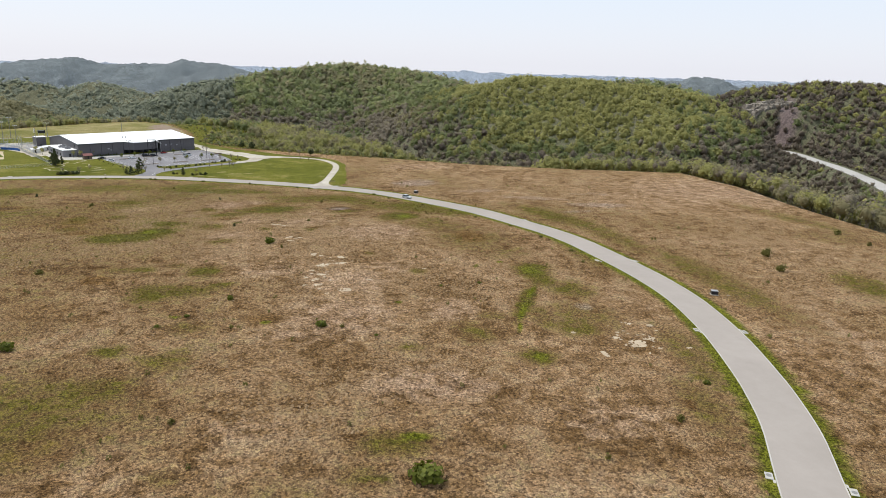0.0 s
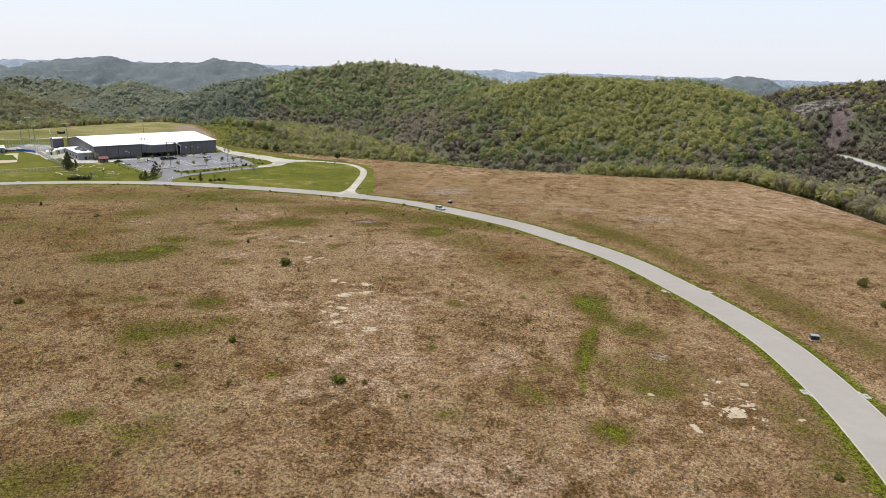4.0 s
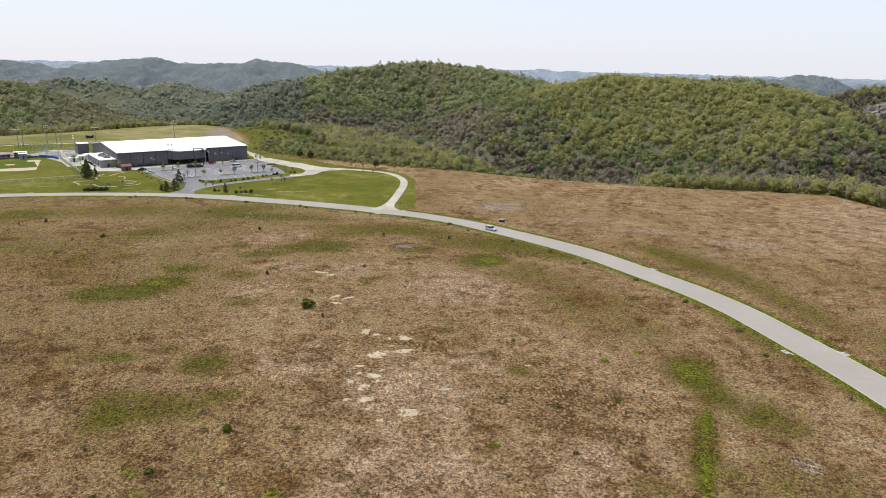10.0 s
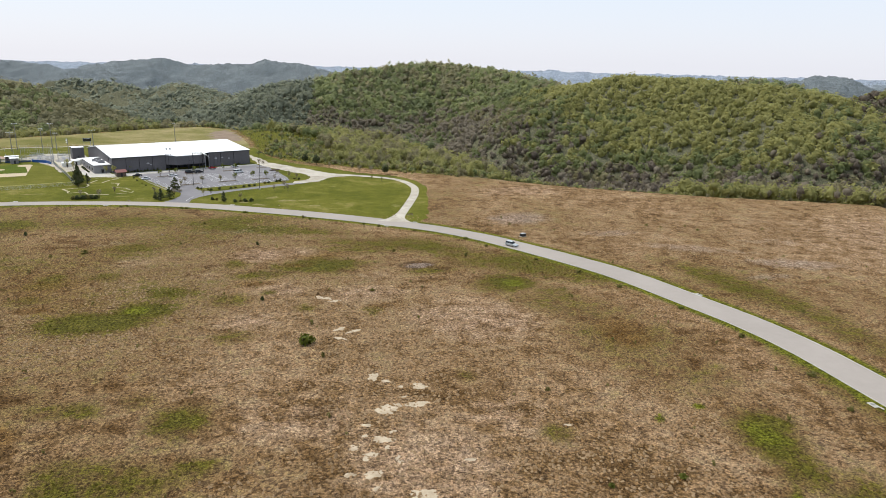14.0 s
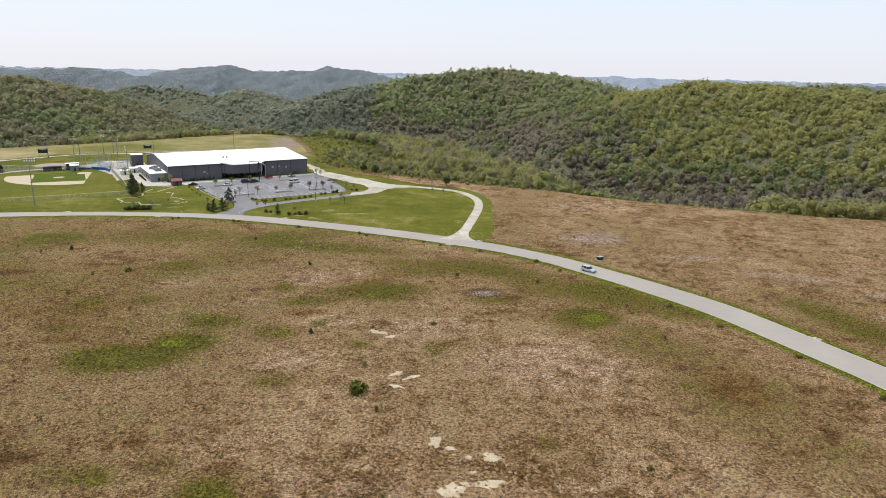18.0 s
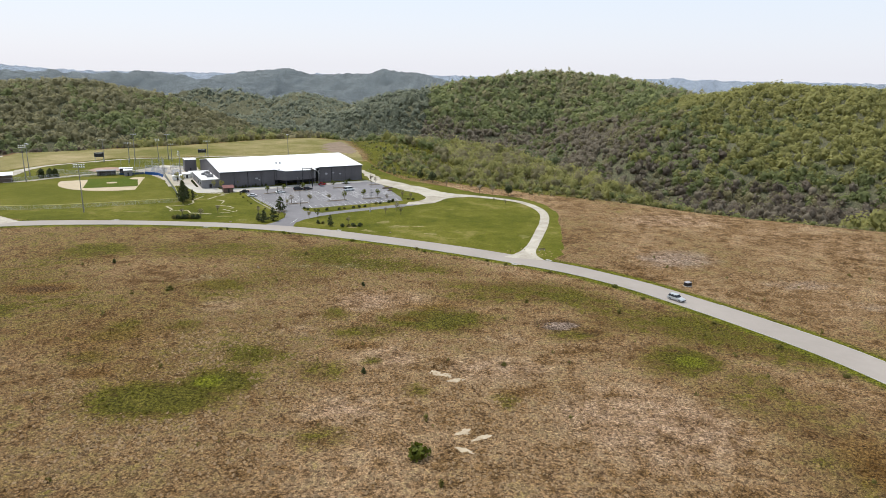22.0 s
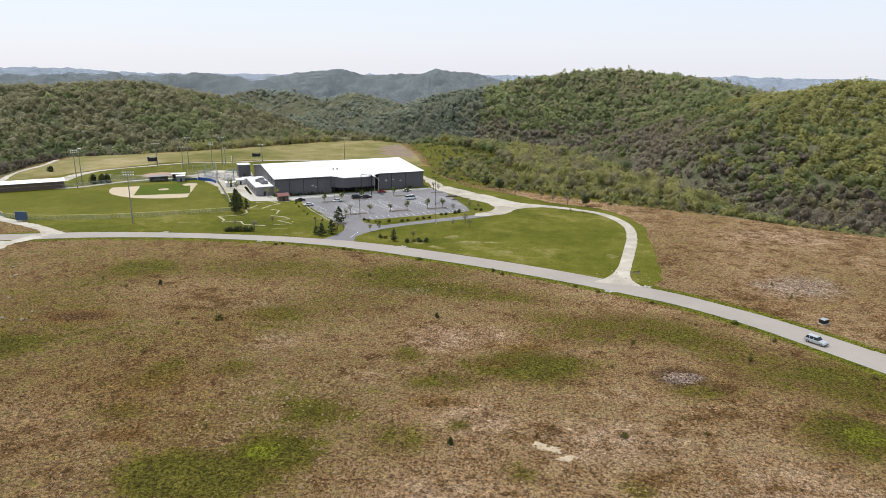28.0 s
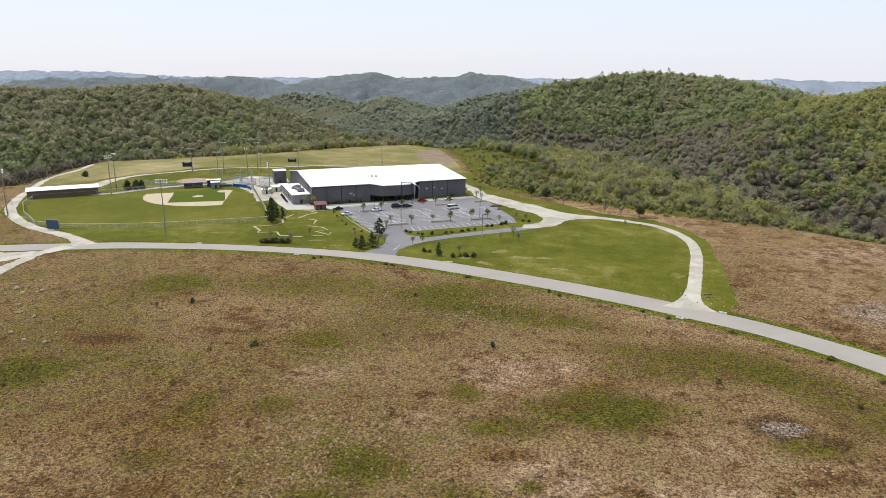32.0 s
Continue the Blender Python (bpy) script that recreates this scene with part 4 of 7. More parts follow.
# ---- sports hall ----
def sports_hall():
    h = thing("sports_hall", HO.x, HO.y, FLAT, HALL_TURN, "large grey metal-sided sports hall with a white low-pitched roof", "sports hall")
    W, D, E, R = 78.0, 66.0, 8.3, 10.7
    RY, EB = 39.0, 6.9          # ridge line and rear eave
    gable = [(0, 0.1), (0, E), (RY, R - 0.15), (D, EB), (D, 0.1)]
    part("wall", box_bm(0, 28, 0, 0.3, 0, E - 0.02), M["wall"], h)
    part("wall", box_bm(53, W, 0, 0.3, 0, E - 0.02), M["wall"], h)
    # dark colour on this wall stands in for shade inside the recess
    part("wall", box_bm(28, 53, 5.0, 5.3, 0, E), M["dark"], h, "recessed entrance wall coloured dark for its shade")
    part("wall", box_bm(0, W, D - 0.3, D, 0, EB - 0.02), M["wall"], h)
    for x in (0, W - 0.3):
        bm = bmesh.new()
        a = [bm.verts.new((x, y, z)) for y, z in gable]
        b = [bm.verts.new((x + 0.3, y, z)) for y, z in gable]
        bm.faces.new(a), bm.faces.new(b[::-1])
        for k in range(5):
            j = (k + 1) % 5
            bm.faces.new((a[k], b[k], b[j], a[j]))
        bmesh.ops.recalc_face_normals(bm, faces=bm.faces)
        part("wall", bm, M["wall"], h)
    for s in (0, 1):
        bm = bmesh.new()
        y0, y1, E = (-0.6, RY, 8.3) if s == 0 else (D + 0.6, RY, 6.9)
        v = [bm.verts.new(c) for c in ((-0.4, y0, E), (W + 0.4, y0, E), (W + 0.4, y1, R), (-0.4, y1, R), (-0.4, y0, E + 0.28), (W + 0.4, y0, E + 0.28), (W + 0.4, y1, R + 0.28), (-0.4, y1, R + 0.28))]
        for f in ((0, 1, 2, 3), (4, 5, 6, 7), (0, 1, 5, 4), (1, 2, 6, 5), (2, 3, 7, 6), (3, 0, 4, 7)):
            bm.faces.new([v[i] for i in f])
        bmesh.ops.recalc_face_normals(bm, faces=bm.faces)
        roof = part("roof", bm, M["roof"], h)
        if s == 0:
            seam = bmesh.new()
            b_box(seam, -0.03, 0.03, 0.0, 1.0, 0, 0.05)
            sm = bpy.data.meshes.new("seam")
            seam.to_mesh(sm)
            seam.free()
            sm.materials.append(M["roof"])
            tilt = math.atan2(R - E, RY + 0.6)
            for i in range(38):
                part_of("seam", sm, roof, "", Matrix.Translation((1.0 + i * 2.05, -0.6, E + 0.28)) @ Matrix.Rotation(tilt, 4, "X") @ Matrix.Diagonal((1, (RY + 0.6) / math.cos(tilt), 1, 1)))
    E = 8.3
    part("gutter", box_bm(0, 28, -0.75, -0.6, E - 0.25, E + 0.1), M["dark"], h, "dark eave gutter")
    part("gutter", box_bm(53, W, -0.75, -0.6, E - 0.25, E + 0.1), M["dark"], h, "dark eave gutter")
    rib = bpy.data.meshes.new("siding_rib")
    bm = box_bm(-0.12, 0.12, -0.10, 0.0, 0.3, E - 0.3)
    bm.to_mesh(rib)
    bm.free()
    rib.materials.append(M["wall"])
    for i in list(range(1, 14)) + list(range(27, 39)):
        part_of("siding_rib", rib, h, "", Matrix.Translation((i * 2.0, 0, 0)))
    for x in (7.0, 14.0, 21.0, 60.0, 68.0):
        part("downpipe", tube_bm((x, -0.2, 0.2), (x, -0.2, E - 0.2), 0.09), M["dark"], h, "dark downpipe")
    part("base_course", box_bm(0, 28, -0.14, -0.02, 0, 1.0), M["wall"], h)
    part("base_course", box_bm(53, W, -0.14, -0.02, 0, 1.0), M["wall"], h)
    # entrance: canopy roof, columns and doors
    for x in (28, 53):
        part("side_wall", box_bm(x - 0.15, x + 0.15, 0.3, 5.0, 0, E), M["wall"], h)
    bm = bmesh.new()
    v = [bm.verts.new(c) for c in ((28, -0.6, E + 0.05), (33, -5.5, E - 0.4), (46, -5.5, E - 0.4), (53, -0.6, E + 0.05), (53, 5.3, E + 0.35), (28, 5.3, E + 0.35))]
    top = bm.faces.new(v)
    ex = bmesh.ops.extrude_face_region(bm, geom=[top])
    for q in ex["geom"]:
        if isinstance(q, bmesh.types.BMVert):
            q.co.z += 0.3
    bmesh.ops.recalc_face_normals(bm, faces=bm.faces)
    part("entrance_roof", bm, M["roof"], h)
    for (xa, ya), (xb, yb), cut in (((28, -0.35), (33, -5.25), 1), ((33, -5.25), (46, -5.25), 4), ((46, -5.25), (50.5, -2.1), 1)):
        n = Vector((yb - ya, xa - xb)).normalized() * 0.2
        for i in range(cut):
            a, b = (Vector((xa, ya)).lerp(Vector((xb, yb)), (i + q) / cut) for q in (0.006, 0.994))
            part("hanging_panel", prism_bm([(a.x, a.y), (b.x, b.y), (b.x - n.x, b.y - n.y), (a.x - n.x, a.y - n.y)], 3.0, E - 0.42), M["wall"], h, "grey metal panel over the entrance")
    for x in (33.2, 39.5, 45.8):
        part("column", box_bm(x - 0.25, x + 0.25, -4.9, -4.4, 0, E - 0.4, 0.03), M["dark"], h, "dark steel column")
    for i in range(5):
        x = 31 + i * 4.2
        d = part("door", box_bm(x, x + 1.9, 4.86, 4.98, 0.05, 2.5, 0.02), M["glass"], h, "dark glass entrance door")
        part("handle", tube_bm((x + 1.7, 4.8, 0.9), (x + 1.7, 4.8, 1.3), 0.03, None, 6), M["steel"], d)
    for i in range(6):
        x = 30 + i * 3.7
        part("window", box_bm(x, x + 3.0, 4.86, 4.98, 3.2, 6.4, 0.02), M["glass"], h, "dark upper entrance window")
    # steel portal and white sail over the entrance
    for x, y in ((40, -12), (44.5, -14.5)):
        part("portal_post", tube_bm((x, y, 0), (x, y, 10.2), 0.2), M["dark"], h, "dark steel portal post")
    part("portal_beam", tube_bm((40, -12, 10.2), (44.5, -14.5, 10.2), 0.2), M["dark"], h, "dark steel portal beam")
    bm = bmesh.new()
    n = 10
    rows = [[bm.verts.new((47 + 3.0 * i / n, -1.5 - 9 * j / 4, 9.6 - 2.2 * i / n + 0.8 * math.sin(math.pi * i / n) - 0.25 * j)) for j in range(5)] for i in range(n + 1)]
    for i in range(n):
        for j in range(4):
            bm.faces.new((rows[i][j], rows[i][j + 1], rows[i + 1][j + 1], rows[i + 1][j]))
    ex = bmesh.ops.extrude_face_region(bm, geom=bm.faces[:])
    for q in ex["geom"]:
        if isinstance(q, bmesh.types.BMVert):
            q.co.z += 0.12
    bmesh.ops.recalc_face_normals(bm, faces=bm.faces)
    part("canopy", bm, M["trim"], h, "curved white entrance canopy")
    for x, y in ((47.4, -9.8), (49.6, -9.8)):
        part("canopy_post", tube_bm((x, y, 0), (x, y, 8.2), 0.14), M["steel"], h)
    for i, (x, z, s) in enumerate(((18.5, 4.3, 0.8), (20.0, 3.5, 0.5), (57.0, 4.6, 0.8), (61.0, 4.9, 0.6), (65.0, 4.2, 0.6))):
        bm = bmesh.new()
        bmesh.ops.create_circle(bm, cap_ends=True, segments=14, radius=s, matrix=Matrix.Translation((x, -0.16, z)) @ Matrix.Rotation(math.pi / 2, 4, "X") @ Matrix.Diagonal((1, 0.55 + 0.1 * (i % 3), 1, 1)))
        ex = bmesh.ops.extrude_face_region(bm, geom=bm.faces[:])
        for q in ex["geom"]:
            if isinstance(q, bmesh.types.BMVert):
                q.co.y -= 0.06
        part("wall_emblem", bm, M["emblem"], h, "pale round wall emblem")
    for x, y in ((33.0, 14.5), (35.0, 14.2)):
        zz = E + 0.28 + (R - E) * (y + 0.6) / (RY + 0.6)
        part("roof_vent", tube_bm((x, y, zz - 0.1), (x, y, zz + 1.0), 0.45, 0.38, 10), M["steel"], h, "grey metal roof vent")
    part("louvre", box_bm(-0.12, 0.02, 8.0, 9.2, 5.2, 7.6, 0.02), M["dark"], h, "dark gable louvre")
    return h


sports_hall()


def annex():
    a = thing("annex", HO.x, HO.y, FLAT, HALL_TURN, "low grey flat-roofed annex against the sports hall", "annex")
    x0, x1, y0, y1, z = -8.6, -0.02, 4.0, 37.0, 4.3
    for n, bx in (("wall", (x0, x1, y0, y0 + 0.3)), ("wall", (x0, x1, y1 - 0.3, y1)), ("wall", (x0, x0 + 0.3, y0 + 0.3, y1 - 0.3)), ("wall", (x1 - 0.3, x1, y0 + 0.3, y1 - 0.3))):
        part(n, box_bm(*bx, 0, z), M["wall_lt"], a)
    part("roof", box_bm(x0 - 0.3, x1, y0 - 0.3, y1 + 0.3, z, z + 0.3, 0.04), M["roof"], a)
    for i in range(4):
        part("window", box_bm(x0 - 0.06, x0 + 0.02, 8 + i * 7, 10.4 + i * 7, 1.1, 2.6, 0.02), M["glass"], a, "dark annex window")
    d = part("door", box_bm(-5.0, -3.8, y0 - 0.08, y0 + 0.02, 0, 2.1, 0.02), M["dark"], a, "dark metal door")
    part("handle", tube_bm((-4.0, y0 - 0.14, 1.0), (-4.0, y0 - 0.14, 1.2), 0.025, None, 6), M["steel"], d)
    return a


annex()


def air_unit(u, v, w, d, hgt):
    p = hall(u, -v)
    a = thing("air_conditioner", p[0], p[1], FLAT + 4.6, HALL_TURN, "grey rooftop air conditioner on the annex roof", "air conditioner", "air conditioners on the annex")
    part("housing", box_bm(-w / 2, w / 2, -d / 2, d / 2, 0.12, hgt, 0.05), M["wall_lt"], a)
    part("base_frame", box_bm(-w / 2 - 0.05, w / 2 + 0.05, -d / 2 - 0.05, d / 2 + 0.05, 0, 0.12), M["dark"], a)
    part("fan_grille", tube_bm((0, 0, hgt), (0, 0, hgt + 0.1), min(w, d) * 0.35, None, 12), M["dark"], a)


for row in ((-3.2, 12, 3.2, 2.4, 1.5), (-3.6, 17, 2.6, 2.2, 1.3), (-5.2, 20.5, 2.0, 2.0, 1.1), (-3.0, 22.5, 3.0, 2.4, 1.4)):
    air_unit(*row)


def shed(name, u, v, w, d, hgt, wall, roof, label, rise=0.5, lean=0.4):
    p = hall(u, -v)
    a = thing(name, p[0], p[1], FLAT, HALL_TURN, label, name.replace("_", " "))
    part("wall", box_bm(0, w, 0, 0.15, 0, hgt), wall, a)
    part("wall", box_bm(0, w, d - 0.15, d, 0, hgt), wall, a)
    part("wall", box_bm(0, 0.15, 0.15, d - 0.15, 0, hgt), wall, a)
    part("wall", box_bm(w - 0.15, w, 0.15, d - 0.15, 0, hgt), wall, a)
    for s in (0, 1):
        bm = bmesh.new()
        ya, yb = (-lean, d / 2) if s == 0 else (d + lean, d / 2)
        v4 = [bm.verts.new(c) for c in ((-lean, ya, hgt), (w + lean, ya, hgt), (w + lean, yb, hgt + rise), (-lean, yb, hgt + rise))]
        ex = bmesh.ops.extrude_face_region(bm, geom=[bm.faces.new(v4)])
        for q in ex["geom"]:
            if isinstance(q, bmesh.types.BMVert):
                q.co.z += 0.12
        bmesh.ops.recalc_face_normals(bm, faces=bm.faces)
        part("roof", bm, roof, a)
    part("door", box_bm(w * 0.4, w * 0.4 + 0.95, -0.07, 0.01, 0, 2.0, 0.02), M["dark"], a)
    return a


shed("stair_block", -8.6, 67, 6.6, 8, 7.0, M["wall"], M["roof"], "tall grey block with a flat white roof beside the hall", 0.25, 0.15)
shed("storage_shed", -13.0, 41, 3.6, 5, 2.6, M["trim"], M["roof"], "small white storage shed on the gravel yard")
shed("storage_shed", -9.0, 45, 4.2, 5, 2.6, M["trim"], M["roof"], "small white storage shed on the gravel yard")
shed("storage_shed", -19.0, 36, 4.6, 4, 2.3, M["trim"], M["roof"], "small white storage shed on the gravel yard")
shed("kiosk", -0.8, -13, 4.6, 4.2, 2.3, M["wood"], M["red"], "small wooden kiosk with a red roof by the lot", 1.2, 0.5)

# ---- trees and woods ----
def leaf_cloud(rng, n, radii, size, shell=0.55, lumps=6):
    """n leaf clumps (small quads) gathered in lumps within an ellipsoid round (0, 0, 0)."""
    rx, ry, rz = radii
    c = rng.normal(size=(lumps, 3))
    c /= np.linalg.norm(c, axis=1)[:, None]
    c *= (shell + 0.25 * (rng.random((lumps, 1)) - 0.5))
    k = rng.integers(0, lumps, n)
    p = c[k] + rng.normal(size=(n, 3)) * 0.24
    r = np.linalg.norm(p, axis=1)
    p = p / np.maximum(r, 1.0)[:, None]
    nrm = p * 1.6 + (0, 0, 0.25) + rng.normal(size=(n, 3)) * 0.5
    nrm /= np.linalg.norm(nrm, axis=1)[:, None]
    t = np.cross(nrm, rng.normal(size=(n, 3)))
    t /= np.linalg.norm(t, axis=1)[:, None]
    b = np.cross(nrm, t)
    s = size * (0.6 + 0.8 * rng.random((n, 1)))
    q = s * (0.6 + 0.5 * rng.random((n, 1)))
    mid = p * (rx, ry, rz)
    v = np.stack([mid - t * s - b * q * 0.3, mid - t * s * 0.1 - b * q, mid + t * s + b * q * 0.2, mid + t * s * 0.1 + b * q], 1).reshape(-1, 3)
    return v, np.arange(n * 4).reshape(n, 4)


def twig_cloud(rng, n, height, spread):
    """A bare tree: a trunk, rising limbs and fine twigs, all as narrow quads."""
    segs = []
    top = height * 0.75
    segs.append(((0, 0, 0), (rng.normal() * 0.3, rng.normal() * 0.3, top), 0.24, 0.07))
    for _ in range(n):
        z = height * (0.35 + 0.45 * rng.random())
        a = rng.random() * 6.283
        l = spread * (0.4 + 0.6 * rng.random())
        e = (math.cos(a) * l, math.sin(a) * l, min(height, z + l * (0.5 + 0.8 * rng.random())))
        segs.append(((0, 0, z), e, 0.09, 0.04))
        for _ in range(2):
            k = 0.5 + 0.4 * rng.random()
            s = tuple(np.array((0, 0, z)) * (1 - k) + np.array(e) * k)
            segs.append((s, (s[0] + rng.normal() * spread * 0.3, s[1] + rng.normal() * spread * 0.3, s[2] + spread * (0.15 + 0.35 * rng.random())), 0.07, 0.03))
    v, f = [], []
    for s, e, w0, w1 in segs:
        s, e = np.array(s, float), np.array(e, float)
        t = np.cross(e - s, rng.normal(size=3))
        t /= np.linalg.norm(t) + 1e-9
        f.append([len(v), len(v) + 1, len(v) + 2, len(v) + 3])
        v += [s - t * w0, s + t * w0, e + t * w1, e - t * w1]
    return np.array(v), np.array(f)


def join(*pieces):
    v, f, n = [], [], 0
    for a, b in pieces:
        v.append(a)
        f.append(b + n)
        n += len(a)
    return np.concatenate(v), np.concatenate(f)


def plant(templates, pos, scale, rng, squash=0.25):
    """One array of vertices and faces with a template at each place, turned and sized."""
    which = rng.integers(0, len(templates), len(pos))
    turn = rng.random(len(pos)) * 6.283
    hs = scale * (1 + squash * (rng.random(len(pos)) - 0.5))
    vs, fs, n = [], [], 0
    for k, (tv, tf) in enumerate(templates):
        sel = which == k
        if not sel.any():
            continue
        c, s = np.cos(turn[sel])[:, None], np.sin(turn[sel])[:, None]
        x = (tv[None, :, 0] * c - tv[None, :, 1] * s) * scale[sel][:, None] + pos[sel][:, 0:1]
        y = (tv[None, :, 0] * s + tv[None, :, 1] * c) * scale[sel][:, None] + pos[sel][:, 1:2]
        z = tv[None, :, 2] * hs[sel][:, None] + pos[sel][:, 2:3]
        vs.append(np.stack([x, y, z], -1).reshape(-1, 3))
        fs.append((tf[None] + (np.arange(sel.sum()) * len(tv))[:, None, None] + n).reshape(-1, tf.shape[1]))
        n += sel.sum() * len(tv)
    return np.concatenate(vs), np.concatenate(fs)


def trunk_piece(rng, height, r=0.22):
    v, f = [], []
    for k in range(2):
        a = rng.random() * 3 + k * 1.57
        t = np.array((math.cos(a), math.sin(a), 0)) * r
        f.append([len(v), len(v) + 1, len(v) + 2, len(v) + 3])
        v += [-t, t, t * 0.5 + (0, 0, height), -t * 0.5 + (0, 0, height)]
    return np.array(v), np.array(f)


WR = np.random.default_rng(21)


def ball_points(level):
    bm = bmesh.new()
    bmesh.ops.create_icosphere(bm, subdivisions=level, radius=1.0)
    v = np.array([q.co[:] for q in bm.verts])
    f = np.array([[q.index for q in t.verts] for t in bm.faces])
    bm.free()
    return v, f


BALLS = {1: ball_points(1), 2: ball_points(2)}


def lumpy_crown(rng, level, radii, leaves, size, lumps=8, ragged=0.10):
    """A crown swollen into lumps, with loose leaf clumps breaking its outline. Triangles."""
    v, f = BALLS[level]
    c = rng.normal(size=(lumps, 3)) + (0, 0, 0.25)
    c /= np.linalg.norm(c, axis=1)[:, None]
    k = 0.47 + 0.24 * np.exp(-(1 - v @ c.T) * 6.0).max(1) + ragged * rng.normal(size=len(v))
    body = v * k[:, None] * radii
    p = rng.normal(size=(leaves, 3)) + (0, 0, 0.2)
    p /= np.linalg.norm(p, axis=1)[:, None]
    q = 0.74 + 0.24 * np.exp(-(1 - p @ c.T) * 6.0).max(1)
    mid = p * (q * (0.62 + 0.46 * rng.random(leaves)))[:, None] * radii
    n = p + (0, 0, 0.3) + rng.normal(size=(leaves, 3)) * 0.38
    n /= np.linalg.norm(n, axis=1)[:, None]
    t = np.cross(n, rng.normal(size=(leaves, 3)))
    t /= np.linalg.norm(t, axis=1)[:, None]
    w = np.cross(n, t)
    s = size * (0.6 + 0.8 * rng.random((leaves, 1)))
    lv = np.stack([mid - t * s - w * s * 0.5, mid + t * s - w * s * 0.4, mid + w * s], 1).reshape(-1, 3)
    return join((body, f), (lv, np.arange(leaves * 3).reshape(-1, 3)))


def tris(vf):
    """Quads cut into triangles."""
    f = vf[1]
    return vf[0], np.concatenate([f[:, [0, 1, 2]], f[:, [0, 2, 3]]])


def tree_set(level, leaves, size, count=7, h=11.0, thin=1.0):
    out = []
    for _ in range(count):
        w = (4.5 + 1.5 * WR.random()) * thin
        v, f = lumpy_crown(WR, level, (w, w * (0.85 + 0.3 * WR.random()), h * (0.48 + 0.12 * WR.random())), leaves, size)
        out.append((v + (0, 0, h * 0.54), f))
    return out


def bare_set(level, leaves, size, limbs, count=6, h=11.0):
    out = []
    for _ in range(count):
        w = 3.3 + 1.1 * WR.random()
        v, f = lumpy_crown(WR, level, (w, w, h * 0.44), leaves, size, 6, 0.15)
        out.append(join((v + (0, 0, h * 0.66), f), tris(twig_cloud(WR, limbs, h * 1.05, 3.8))))
    return out


SETS = {"near": tree_set(1, 86, 0.68, 10), "mid": tree_set(1, 40, 1.15, 12), "far": tree_set(1, 16, 1.7, 8), "bare_near": bare_set(1, 48, 0.46, 5, 8), "bare_mid": bare_set(1, 23, 0.88, 2, 8), "bare_far": bare_set(1, 10, 1.4, 0)}


GX, GY = np.meshgrid(np.arange(-3900, 3901, 15.0), np.arange(-60, 4501, 15.0), indexing="ij")
GRID = land(GX, GY)[0]


def rough_land(x, y):
    """The land's height, looked up on a coarse grid."""
    u, v = np.clip((x + 3900) / 15.0, 0, GRID.shape[0] - 1.001), np.clip((y + 60) / 15.0, 0, GRID.shape[1] - 1.001)
    i, j = u.astype(int), v.astype(int)
    a, b = u - i, v - j
    return (GRID[i, j] * (1 - a) + GRID[i + 1, j] * a) * (1 - b) + (GRID[i, j + 1] * (1 - a) + GRID[i + 1, j + 1] * a) * b


def seen_from_plateau(x, y, top):
    """Whether a tree top clears the land between it and a high point over the meadow (two are tried)."""
    ok = np.zeros(len(x), bool)
    for ex, ey, ez in ((-5, 0, 66), (-25, 165, 64)):
        dx, dy = x - ex, y - ey
        r = np.hypot(dx, dy)
        mine = (top - ez) / r
        worst = np.full(len(x), -9.0)
        for k in np.linspace(0.12, 0.985, 46):
            worst = np.maximum(worst, (rough_land(ex + dx * k, ey + dy * k) - ez) / (r * k))
        ok |= mine > worst - 7.0 / r
    return ok


